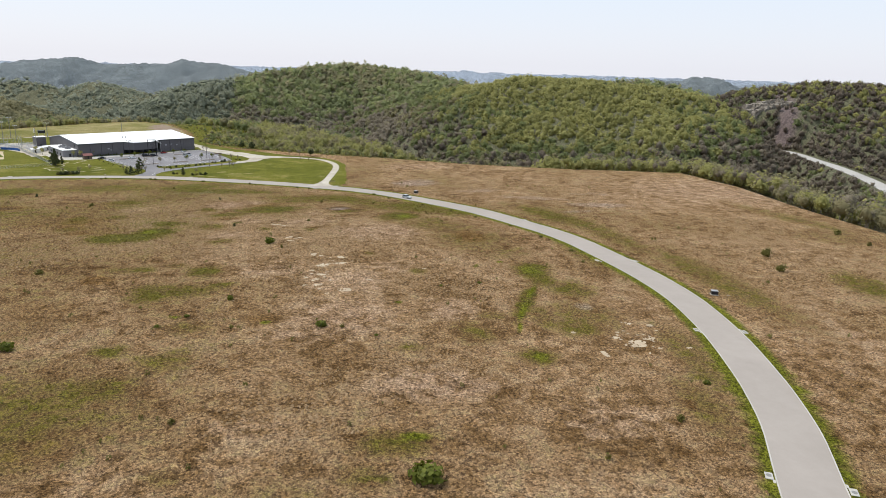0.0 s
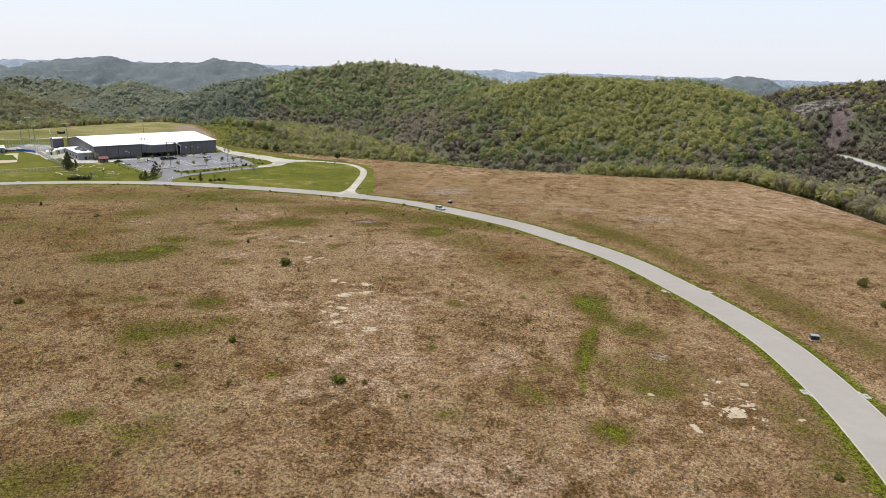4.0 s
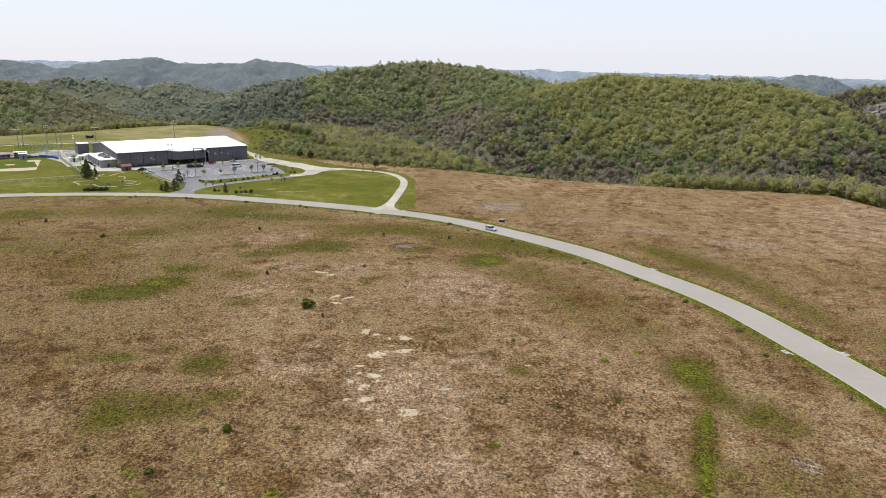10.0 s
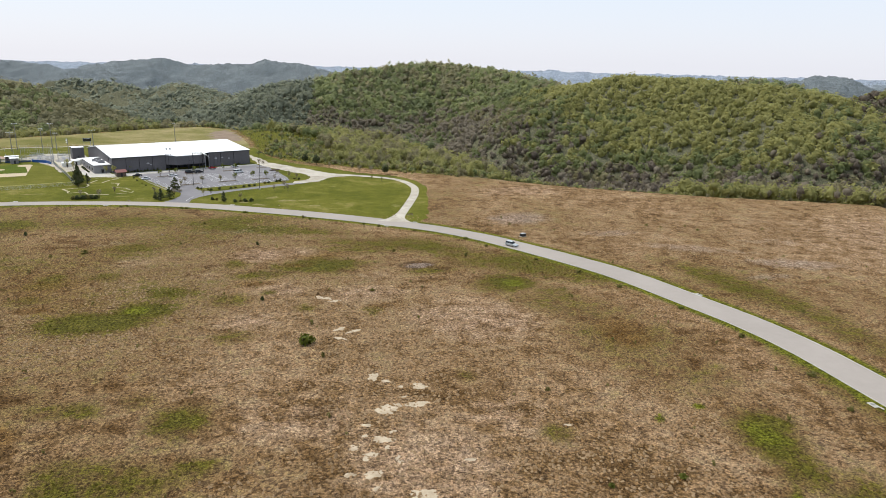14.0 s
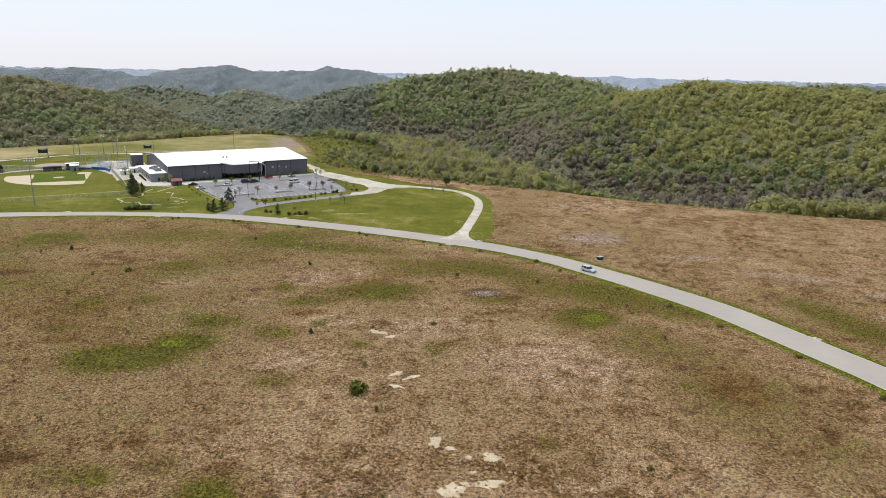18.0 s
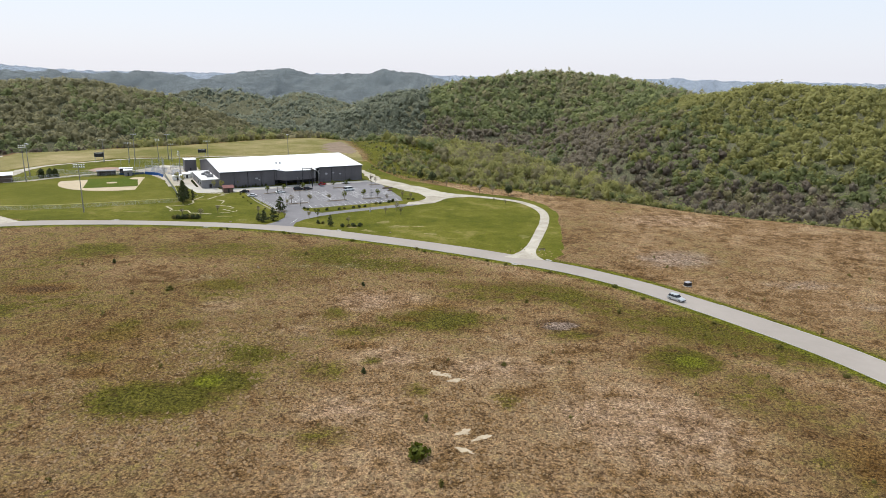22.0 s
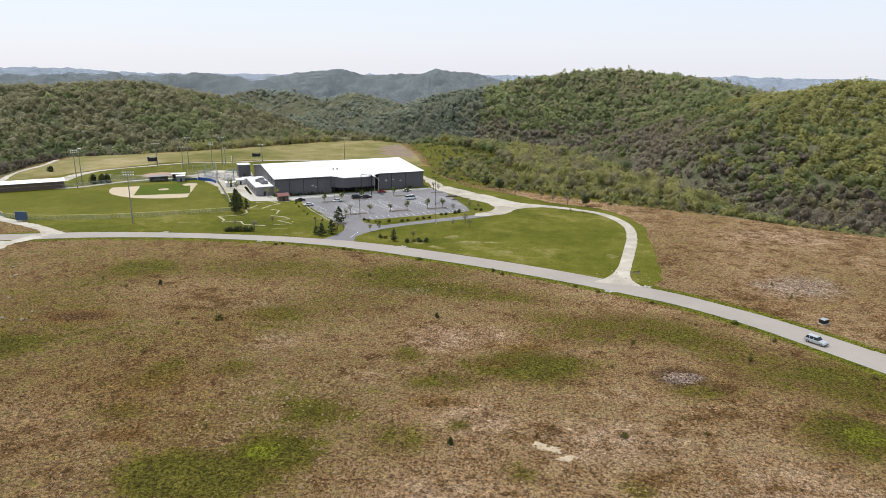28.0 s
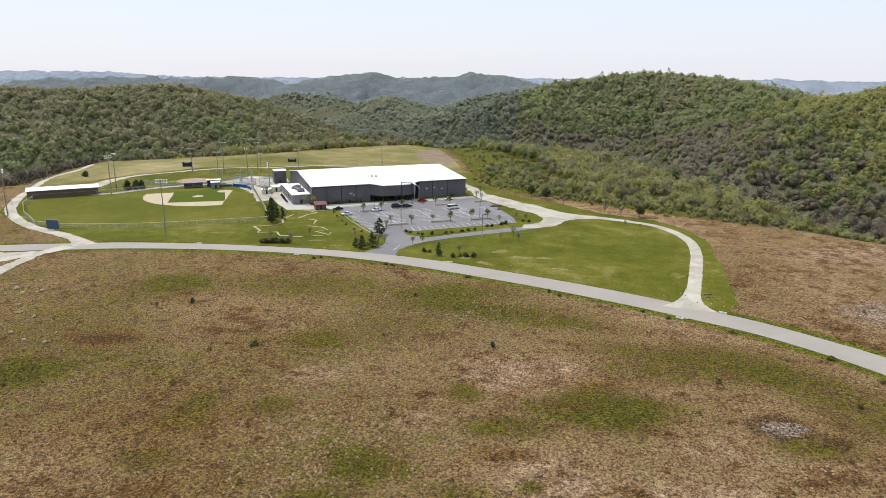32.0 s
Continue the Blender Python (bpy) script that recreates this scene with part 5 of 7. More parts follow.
def woods():
    rng = np.random.default_rng(11)
    pts = []
    for r0, r1, gap in ((380, 800, 6.9), (800, 1350, 7.2), (1350, 2000, 9.0), (2000, 2900, 14.0), (2900, 4300, 24.0)):
        n = int(0.5 * (r1 * r1 - r0 * r0) * math.radians(112) / gap**2)
        r = np.sqrt(rng.random(n) * (r1 * r1 - r0 * r0) + r0 * r0)
        a = np.radians(rng.random(n) * 112 - 52)
        pts.append(np.stack([-r * np.sin(a), 60 + r * np.cos(a), r], 1))
    p = np.concatenate(pts)
    # the wooded slopes beside the meadow
    n = 3600
    q = np.stack([rng.random(n) * 420 + 230, rng.random(n) * 420 + 60], 1)
    p = np.concatenate([p, np.concatenate([q, np.hypot(q[:, 0], q[:, 1] - 60)[:, None]], 1)])
    z, d = land(p[:, 0], p[:, 1])
    hd, _ = polyline_dist(p[:, 0], p[:, 1], HIGHWAY)
    bare_slope = (p[:, 0] > -80) & (p[:, 0] < 250) & (d < 6)
    bare_slope |= (p[:, 0] > 60) & (p[:, 0] < 165) & (d < 46)
    near_side = (p[:, 0] + 0.25 * p[:, 1] < 0.25 * 800 + 655 - 0.25 * (800 - p[:, 1]) * 0.6) & (p[:, 1] < 860)
    cut = ((p[:, 0] - 694) / 40) ** 2 + ((p[:, 1] - 906) / 26) ** 2 < 1
    scree = polyline_dist(p[:, 0], p[:, 1], SCREE)[0] < 13
    bank = (d < 60) & (p[:, 0] > -150) & (p[:, 0] < -40) & (p[:, 1] > 470) & (rng.random(len(d)) < 0.5)
    keep = (d > 3) & ~bare_slope & ~bank & (hd > np.where(near_side, 15, 13)) & ~cut & ~(scree & (rng.random(len(d)) < 0.75))
    low_trees = np.where(near_side & (hd < 120), np.clip(0.55 + 0.45 * (hd - 15) / 50, 0.55, 1), 1.0)[keep]
    p, z, d = p[keep], z[keep], d[keep]
    keep = seen_from_plateau(p[:, 0], p[:, 1], z + 10.5)
    p, z, d, low_trees = p[keep], z[keep], d[keep], low_trees[keep]
    x, y, r = p.T
    stand = fnoise(x, y, 210, 4) + 0.40 * (rng.random(len(x)) - 0.5)
    height = np.clip((z + 55) / 90, 0, 1)
    stand = stand - 0.02 * ((x > 230) & (y < 1150))
    stand = stand + 0.13 * ((y > 1230) & (x > -320) & (x < 420))
    swell = z - 0.25 * sum(rough_land(x + 48 * u, y + 48 * v) for u, v in ((1, 0), (-1, 0), (0, 1), (0, -1)))       # spurs stand out, gullies lie back
    mood = 0.09 + 0.85 * stand + 0.72 * (height - 0.42) + 0.022 * np.clip(swell, -8, 8) + 0.16 * ((x < -330) & (y < 1400))
    dark = fnoise(x + 900, y, 140, 3) + 0.35 * (rng.random(len(x)) - 0.5) > 0.33
    kind = np.where(mood < -0.26, 0, np.where(mood < -0.04, 1, np.where(mood < 0.22, 2, 3)))     # bare, olive, green, yellow
    left = (x < -330) & (y > 700)
    kind = np.where(left & (kind == 3), 1, kind)
    kind = np.where(dark & (kind > 0), 4, kind)
    low_b = (x > -60) & (y < 1250)
    kind = np.where(low_b & (stand < 0.18) & (rng.random(len(x)) < np.clip((-8 - z) / 38, 0, 0.85)), 0, kind)
    kind = np.where((x > 150) & (y < 1120) & (kind == 0) & (rng.random(len(x)) < 0.6), 5, kind)
    valley = (x < -130) & (y > 1120) & (kind == 0)
    kind = np.where(valley, rng.choice([1, 2, 2], len(x)), kind)
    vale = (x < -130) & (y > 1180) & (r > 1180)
    green_hill = (x > -260) & (x < 420) & (y > 1230) & ((kind == 1) | (kind == 3))
    kind = np.where(green_hill & (rng.random(len(x)) < 0.5), 2, kind)
    slope_e = (d < 150) & (x > -150) & (x < 95) & (y > 470)
    kind = np.where(slope_e, np.where(x < -40, rng.choice([1, 2, 2, 3], len(x)), rng.choice([1, 1, 3, 3, 3], len(x))), kind)
    rim_e = (d < 110) & (x > 180) & (y > 230) & (r < 600)
    kind = np.where(rim_e, rng.choice([0, 0, 0, 0, 1, 1, 3, 3], len(x)), kind)
    kind = np.where((d < 26) & (x > 165) & (y > 320) & (y < 560) & (rng.random(len(x)) < np.where(x < 215, 0.85, 0.4)), 3, kind)
    rim_w = (d < 70) & (x < -160) & (y > 540)
    kind = np.where(rim_w & (rng.random(len(x)) < 0.6), rng.choice([1, 3], len(x)), kind)
    brush_w = (d < 60) & (x < -285) & (y > 480) & (y < 640)
    kind = np.where(brush_w, 5, kind)
    right = (x > 560) & (y < 1050) & (y > 500)
    kind = np.where(right & (rng.random(len(x)) < 0.68), 5, kind)
    size = 0.80 + 0.85 * rng.random(len(x)) ** 1.3
    size = np.where(d < 40, size * (0.40 + 0.60 * step01(0, 40, d)), size)
    size = np.where((x > 165) & (y < 560) & (d < 40), np.maximum(size, 0.55 + 0.55 * rng.random(len(x))), size)
    size = np.where(brush_w, size * 0.6, size)
    size = np.where(slope_e, size * np.where(d < 55, np.where(x < -40, 0.34, 0.55), 0.72), size) * low_trees
    # farther trees get the leaf colours with haze mixed in
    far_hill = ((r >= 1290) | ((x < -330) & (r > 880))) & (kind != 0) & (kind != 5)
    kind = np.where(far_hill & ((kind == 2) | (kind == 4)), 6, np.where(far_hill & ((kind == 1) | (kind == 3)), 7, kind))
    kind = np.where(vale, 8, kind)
    hazy = (r >= 1420) & ~((x > -290) & (x < 450) & (y < 1800))
    hazy &= ~((x > -800) & (x < -150) & (r < 1850) & (z < -4))
    kind = np.where(hazy, 9, kind)
    mats = {0: "twig", 1: "leaf_olive", 2: "leaf_green", 3: "leaf_yellow", 4: "leaf_dark", 5: "twig_purple", 6: "leaf_hill_hazed", 7: "leaf_olive_hazed", 8: "leaf_vale_hazed"}
    label = {0: "leafless grey-brown woods on the slopes", 1: "olive budding woods on the hills", 2: "fresh green spring woods on the hills", 3: "yellow-green spring woods on the hills", 4: "dark green woods in the hill folds", 5: "purplish leafless woods by the highway cut", 6: "green spring woods on the far hill, haze mixed into the colour", 7: "olive spring woods on the far hill, haze mixed into the colour", 8: "green woods in the far valley, tinted blue for haze"}
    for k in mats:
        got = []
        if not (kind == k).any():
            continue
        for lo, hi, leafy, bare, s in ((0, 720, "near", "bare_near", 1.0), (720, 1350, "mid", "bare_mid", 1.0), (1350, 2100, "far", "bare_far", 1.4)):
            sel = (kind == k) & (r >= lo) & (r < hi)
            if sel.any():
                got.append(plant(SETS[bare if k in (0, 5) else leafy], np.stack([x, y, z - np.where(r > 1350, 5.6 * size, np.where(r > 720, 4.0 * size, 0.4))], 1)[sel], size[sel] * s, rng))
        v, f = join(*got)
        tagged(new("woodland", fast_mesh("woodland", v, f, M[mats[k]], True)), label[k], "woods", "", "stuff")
    # stems of the nearer trees
    sel = (r < 720) & (kind != 0) & (kind != 5) & (kind != 9)
    stems = [trunk_piece(rng, 7.5, 0.2 + 0.05 * i) for i in range(3)]
    v, f = plant([tris(q) for q in stems], np.stack([x, y, z - 0.4], 1)[sel], size[sel], rng)
    tagged(new("tree_stems", fast_mesh("tree_stems", v, f, M["bark_pale"])), "pale slender tree stems at the wood's edge", "tree trunks", "", "stuff")


woods()

# ---- parking lot ----
paint = thing("stall_lines", HO.x, HO.y, FLAT + 0.085, HALL_TURN, "white painted stall lines on the parking lot", "road marking", "", "structure")
line_me = bpy.data.meshes.new("stall_line")
bm = box_bm(-0.5, 0.5, -0.07, 0.07, -0.01, 0.004)
bm.to_mesh(line_me)
bm.free()
line_me.materials.append(M["line"])


def stall(u0, v0, u1, v1):
    du, dv = u1 - u0, v1 - v0
    part_of("stall_line", line_me, paint, "", Matrix.Translation(((u0 + u1) / 2, -(v0 + v1) / 2, 0)) @ Matrix.Rotation(math.atan2(-dv, du), 4, "Z") @ Matrix.Diagonal((math.hypot(du, dv), 0.95, 1, 1)))


for i in range(17):
    stall(28.6 + 2.72 * i, 60.8, 28.2 + 2.72 * i, 66.9)
for i in range(13):
    stall(9.0 + 0.09 * i, 27 + 2.75 * i, 14.4 + 0.09 * i, 26.5 + 2.75 * i)
for u0 in (25.5, 42.6, 60.0):
    stall(u0, 26.5, u0, 51)
    for i in range(10):
        stall(u0 - 5.4, 26.5 + 2.72 * i, u0 + 5.4, 26.5 + 2.72 * i)
for i in range(9):
    stall(71.2, 30 + 2.75 * i, 76.2, 30.3 + 2.75 * i)
stall(10.6, 93.7, 15.9, 86.4)


def kerb(pts, closed=False):
    k = thing("kerb", HO.x, HO.y, FLAT, HALL_TURN, "low pale concrete kerb edging the parking lot", "kerb", "kerbs of the lot", "structure")
    bm = bmesh.new()
    ends = list(zip(pts, pts[1:] + pts[:1] if closed else pts[1:]))
    for (u0, v0), (u1, v1) in ends:
        d = Vector((u1 - u0, v0 - v1, 0))
        m = Matrix.Translation(((u0 + u1) / 2, -(v0 + v1) / 2, 0.12)) @ Matrix.Rotation(math.atan2(d.y, d.x), 4, "Z") @ Matrix.Diagonal((d.length, 0.18, 0.26, 1))
        bmesh.ops.create_cube(bm, size=1.0, matrix=m)
    part("kerbstone", bm, M["concrete"], k)


kerb([(8.4, 20), (8.6, 40), (11, 66), (16, 71)])
kerb([(27, 67.7), (50, 67.7), (73, 67.3)])
kerb([(9, 10.5), (30, 8.5), (55, 7.6), (80, 7.4)])


def island(u, v, a, b):
    t = thing("planting_island", *hall(u, v), FLAT, HALL_TURN, "kerbed planting island with brown mulch in the lot", "planting island", "islands of the lot")
    pts = [(a * math.copysign(abs(math.cos(q)) ** 0.4, math.cos(q)), b * math.copysign(abs(math.sin(q)) ** 0.4, math.sin(q))) for q in np.linspace(0, 2 * math.pi, 20, endpoint=False)]
    part("kerb", prism_bm(pts, 0.0, 0.22), M["concrete"], t)
    part("mulch", prism_bm([(x * 0.93, y * 0.88) for x, y in pts], 0.2, 0.27), M["bark"], t, "brown bark mulch")


for row in ((24.6, 54.6, 5.6, 1.3), (44.0, 55.0, 5.4, 1.3), (61.5, 56.5, 5.4, 1.3), (20.5, 23.5, 4.0, 1.2), (36.5, 22.0, 4.5, 1.2), (58.0, 21.5, 5.0, 1.2), (77.5, 19.5, 3.6, 1.2)):
    island(*row)


def lamp_post(x, y, hgt, heads, turn=0.0):
    t = thing("lamp_post", x, y, FLAT + 0.05, turn, "dark metal lamp post with box lamps in the lot", "lamp post", "lamp posts of the lot")
    part("base", tube_bm((0, 0, 0), (0, 0, 0.7), 0.3, None, 10), M["concrete"], t)
    part("pole", tube_bm((0, 0, 0.7), (0, 0, hgt), 0.11, 0.08), M["dark"], t)
    for k in range(heads):
        s = -1 if k else 1
        part("arm", tube_bm((0, 0, hgt - 0.1), (s * 0.9, 0, hgt), 0.05, None, 6), M["dark"], t)
        hd = part("lamp_head", box_bm(s * 1.2 - 0.4, s * 1.2 + 0.4, -0.25, 0.25, hgt - 0.08, hgt + 0.14, 0.03), M["dark"], t)
        part("lens", box_bm(s * 1.2 - 0.3, s * 1.2 + 0.3, -0.18, 0.18, hgt - 0.11, hgt - 0.08), M["lamp"], hd)


for row in ((-60.6, 422.3, 8.6, 1, 30), (-94.5, 430.5, 13.0, 2, 30), (-114.1, 458.9, 12.0, 2, 30), (-66.1, 456.7, 13.6, 2, 30)):
    lamp_post(*row)


# ---- cars ----
def car(x, y, z, turn, paint_mat, label, length=4.6, width=1.85, hgt=1.65, style="suv"):
    t = thing("car", x, y, z, turn, label, "car")
    L, W = length / 2, width / 2
    nose, tail = (0.72, 0.80) if style == "suv" else (0.66, 0.70)
    low = 0.32
    belt = low + (hgt - low) * 0.5
    side = [(-L, low + 0.12), (-L + 0.12, belt - 0.05), (-L * 0.55 if style != "suv" else -L + 0.25, belt + 0.02), (L * 0.42, belt), (L - 0.25, belt - 0.16), (L, low + 0.2), (L - 0.1, low), (-L + 0.1, low)]
    bm = bmesh.new()
    lo = [bm.verts.new((px, -W, pz)) for px, pz in side]
    hi = [bm.verts.new((px, W, pz)) for px, pz in side]
    bm.faces.new(lo), bm.faces.new(hi[::-1])
    for k in range(len(side)):
        j = (k + 1) % len(side)
        bm.faces.new((lo[j], lo[k], hi[k], hi[j]))
    bmesh.ops.recalc_face_normals(bm, faces=bm.faces)
    bmesh.ops.bevel(bm, geom=bm.edges[:], offset=0.06, segments=2, affect="EDGES", profile=0.5)
    body = part("body", bm, paint_mat, t)
    if style == "suv":
        base, top = (-L + 0.18, L * 0.40), (-L + 0.55, L * 0.12)
    elif style == "van":
        base, top = (-L + 0.1, L * 0.72), (-L + 0.2, L * 0.5)
    else:
        base, top = (-L * 0.62, L * 0.42), (-L * 0.36, L * 0.14)
    for nm, mt, z0, z1, k0, k1 in (("windows", M["glass"], belt - 0.04, hgt - 0.07, 0.0, 0.86), ("roof_panel", paint_mat, hgt - 0.07, hgt, 0.86, 1.0)):
        bm = bmesh.new()
        ring = []
        for zz, k in ((z0, k0), (z1, k1)):
            x0, x1 = base[0] + (top[0] - base[0]) * k, base[1] + (top[1] - base[1]) * k
            w = W - 0.06 - 0.2 * k
            ring.append([bm.verts.new(c) for c in ((x0, -w, zz), (x1, -w, zz), (x1, w, zz), (x0, w, zz))])
        bm.faces.new(ring[0][::-1]), bm.faces.new(ring[1])
        for k in range(4):
            j = (k + 1) % 4
            bm.faces.new((ring[0][k], ring[0][j], ring[1][j], ring[1][k]))
        part(nm, bm, mt, t)
    for px in (base[0] + 0.30 * (base[1] - base[0]), base[0] + 0.62 * (base[1] - base[0])):
        for s in (-1, 1):
            part("door_pillar", tube_bm((px, s * (W - 0.05), belt - 0.05), (px, s * (W - 0.23), hgt - 0.06), 0.05, None, 6), paint_mat, t)
    for px in (-L * 0.62, L * 0.64):
        for s in (-1, 1):
            wh = part("wheel", tube_bm((px, s * (W - 0.2), 0.34), (px, s * (W + 0.02), 0.34), 0.34, None, 16), M["rubber"], t)
            part("rim", tube_bm((px, s * (W + 0.0), 0.34), (px, s * (W + 0.035), 0.34), 0.2, None, 12), M["steel"], wh)
    for s in (-1, 1):
        part("headlight", box_bm(L - 0.14, L - 0.01, s * (W - 0.35) - 0.18, s * (W - 0.35) + 0.18, belt - 0.34, belt - 0.19, 0.03), M["headlight"], t)
        part("taillight", box_bm(-L + 0.0, -L + 0.1, s * (W - 0.2) - 0.12, s * (W - 0.2) + 0.12, belt - 0.35, belt - 0.08, 0.02), M["taillight"], t)
        part("mirror", box_bm(L * 0.34, L * 0.34 + 0.12, s * (W + 0.1) - 0.09, s * (W + 0.1) + 0.09, belt, belt + 0.14, 0.03), paint_mat, t)
    for px in (L - 0.02, -L + 0.02):
        part("bumper", box_bm(px - 0.07, px + 0.07, -W + 0.06, W - 0.06, low, low + 0.22, 0.04), M["dark"], t)
    part("number_plate", box_bm(-L - 0.025, -L + 0.0, -0.22, 0.22, low + 0.3, low + 0.42), M["trim"], t)
    return t


def lot_car(u, v, turn, *rest, **kw):
    p = hall(u, v)
    return car(p[0], p[1], FLAT + 0.07, HALL_TURN + turn, *rest, **kw)


lot_car(9.8, 28.2, 178, M["car_white"], "white sedan parked in the lot's edge row", 4.7, 1.8, 1.45, style="sedan")
lot_car(8.6, 16.0, 175, M["car_dark"], "dark sedan parked beside the kiosk", 4.7, 1.8, 1.45, style="sedan")
lot_car(24.6, 24.2, 8, M["car_white"], "white sedan parked by a planting island", 4.8, 1.8, 1.45, style="sedan")
lot_car(35.5, 19.6, 5, M["car_dark"], "black pickup-sized car near the hall entrance", 5.4, 2.0, 1.85, style="suv")
lot_car(40.2, 20.6, 5, M["car_dark"], "black car near the hall entrance", 4.8, 1.9, 1.6, style="suv")
lot_car(51.5, 9.5, 3, M["car_red"], "red sedan parked along the hall front", 4.6, 1.8, 1.45, style="sedan")
lot_car(64.8, 10.0, 0, M["car_white"], "white car parked along the hall front", 4.5, 1.8, 1.45, style="sedan")
lot_car(58.8, 31.0, 8, M["car_white"], "white van parked in a middle bay", 5.6, 2.0, 2.1, style="van")
CAR_AT = (45.3, 313.3)
car(CAR_AT[0], CAR_AT[1], float(land(*CAR_AT)[0]) + 0.11, -50, M["car_silver"], "silver sport utility car on the access road", 4.8, 1.95, 1.75)

# ---- ball field ----
def light_mast(x, y, hgt, rows, cols, turn):
    t = thing("light_mast", x, y, FLAT, turn, "tall weathered pole with a rack of floodlights", "light mast", "light masts of the ball fields")
    part("pole", tube_bm((0, 0, 0), (0, 0, hgt), 0.26, 0.14, 10), M["pole"], t)
    part("meter_box", box_bm(-0.25, 0.25, -0.45, -0.2, 1.2, 2.2, 0.03), M["steel"], t)
    w = cols * 1.0
    for r in range(rows):
        z = hgt - 0.4 - r * 1.0
        bar = part("crossarm", box_bm(-w / 2, w / 2, -0.32, -0.2, z - 0.08, z + 0.08), M["steel"], t)
        for c in range(cols):
            cx = -w / 2 + (c + 0.5) * w / cols
            bm = bmesh.new()
            b_tube(bm, (cx, -0.3, z + 0.25), (cx, -0.75, z + 0.08), 0.16, 0.34, 10)
            part("floodlight", bm, M["lamp"], bar)


for x, y, hgt, rows, cols, turn in ((-181.8, 403.4, 20.8, 2, 5, 190), (-255.4, 472.4, 19.8, 2, 4, 60), (-264.6, 488.9, 18.5, 1, 4, 150), (-258.4, 553.5, 14.5, 1, 5, 20), (-240.8, 552.5, 13.0, 1, 5, 10), (-242.1, 562.1, 17.5, 1, 4, 190),
                                    (-225.0, 560.0, 15.0, 2, 3, 30), (-223.7, 571.2, 17.0, 1, 4, 190), (-216.0, 560.0, 12.0, 1, 3, 20), (-181.1, 496.4, 15.5, 3, 2, -60), (-202.7, 586.5, 11.5, 1, 5, 0), (-149.5, 598.0, 16.0, 1, 2, 0), (-264.1, 416.2, 20.3, 2, 4, 130)):
    light_mast(x, y, hgt, rows, cols, turn)


def fence(name, pts, hgt, gap, label, cap, wires=4, closed=False, r=0.045):
    f = thing(name, 0, 0, FLAT, 0, label, "fence")
    posts = []
    for (x0, y0), (x1, y1) in zip(pts[:-1], pts[1:]):
        n = max(1, round(math.hypot(x1 - x0, y1 - y0) / gap))
        posts += [(x0 + (x1 - x0) * i / n, y0 + (y1 - y0) * i / n) for i in range(n)]
    posts.append(pts[-1])
    me = bpy.data.meshes.new("post")
    bm = tube_bm((0, 0, 0), (0, 0, hgt), r, None, 6)
    bm.to_mesh(me)
    bm.free()
    me.materials.append(M["steel"])
    for x, y in posts:
        part_of("post", me, f, "", Matrix.Translation((x, y, 0)))
    for (x0, y0), (x1, y1) in zip(posts[:-1], posts[1:]):
        part("rail", tube_bm((x0, y0, hgt), (x1, y1, hgt), 0.10 if cap is M["yellow"] else 0.05, None, 5), cap, f, "yellow top cap" if cap is M["yellow"] else "")
    bm = bmesh.new()
    for (x0, y0), (x1, y1) in zip(posts[:-1], posts[1:]):
        for k in range(wires):
            z = hgt * (k + 0.3) / wires
            b_tube(bm, (x0, y0, z), (x1, y1, z), 0.02, None, 3)
        n = 10
        for i in range(n):
            a = i / n
            xa, ya, xb, yb = x0 + (x1 - x0) * a, y0 + (y1 - y0) * a, x0 + (x1 - x0) * (a + 1 / n), y0 + (y1 - y0) * (a + 1 / n)
            b_tube(bm, (xa, ya, 0.05), (xb, yb, hgt), 0.014, None, 3)
            b_tube(bm, (xa, ya, hgt), (xb, yb, 0.05), 0.014, None, 3)
    part("chain_link", bm, M["steel"], f)
    return f


fence("outfield_fence", [(-283, 452), (-276, 438), (-261, 421.5), (-240, 403.8), (-227.5, 402), (-216.3, 403.5), (-196, 409), (-177, 418), (-152, 431.5)], 1.9, 5.0, "low chain-link outfield fence with a yellow cap", M["yellow"])
fence("foul_line_fence", [(-152, 431.5), (-165, 455), (-184.5, 487.5), (-192, 500)], 2.2, 4.0, "chain-link fence along the foul line", M["yellow"])
fence("backstop_fence", [(-192, 500), (-197, 505.5), (-208, 509), (-221, 503), (-230, 498), (-246, 487), (-262, 470)], 2.4, 3.5, "chain-link backstop fence behind home plate", M["steel"], 5)


def backstop_net():
    t = thing("backstop_net", 0, 0, FLAT, 0, "tall grey backstop net on poles behind home plate", "net")
    pts = [(-190.5, 497), (-195, 504.5), (-203, 508.5), (-213, 507)]
    for x, y in pts:
        part("pole", tube_bm((x, y, 0), (x, y, 10.3), 0.14, 0.1), M["steel"], t)
    for (x0, y0), (x1, y1) in zip(pts[:-1], pts[1:]):
        bm = bmesh.new()
        for i in range(13):
            z = 2.0 + i * 8.2 / 12
            b_tube(bm, (x0, y0, z), (x1, y1, z), 0.015, None, 3)
        for i in range(12):
            a = i / 11
            b_tube(bm, (x0 + (x1 - x0) * a, y0 + (y1 - y0) * a, 2.0), (x0 + (x1 - x0) * a, y0 + (y1 - y0) * a, 10.2), 0.015, None, 3)
        part("netting", bm, M["steel"], t)


backstop_net()


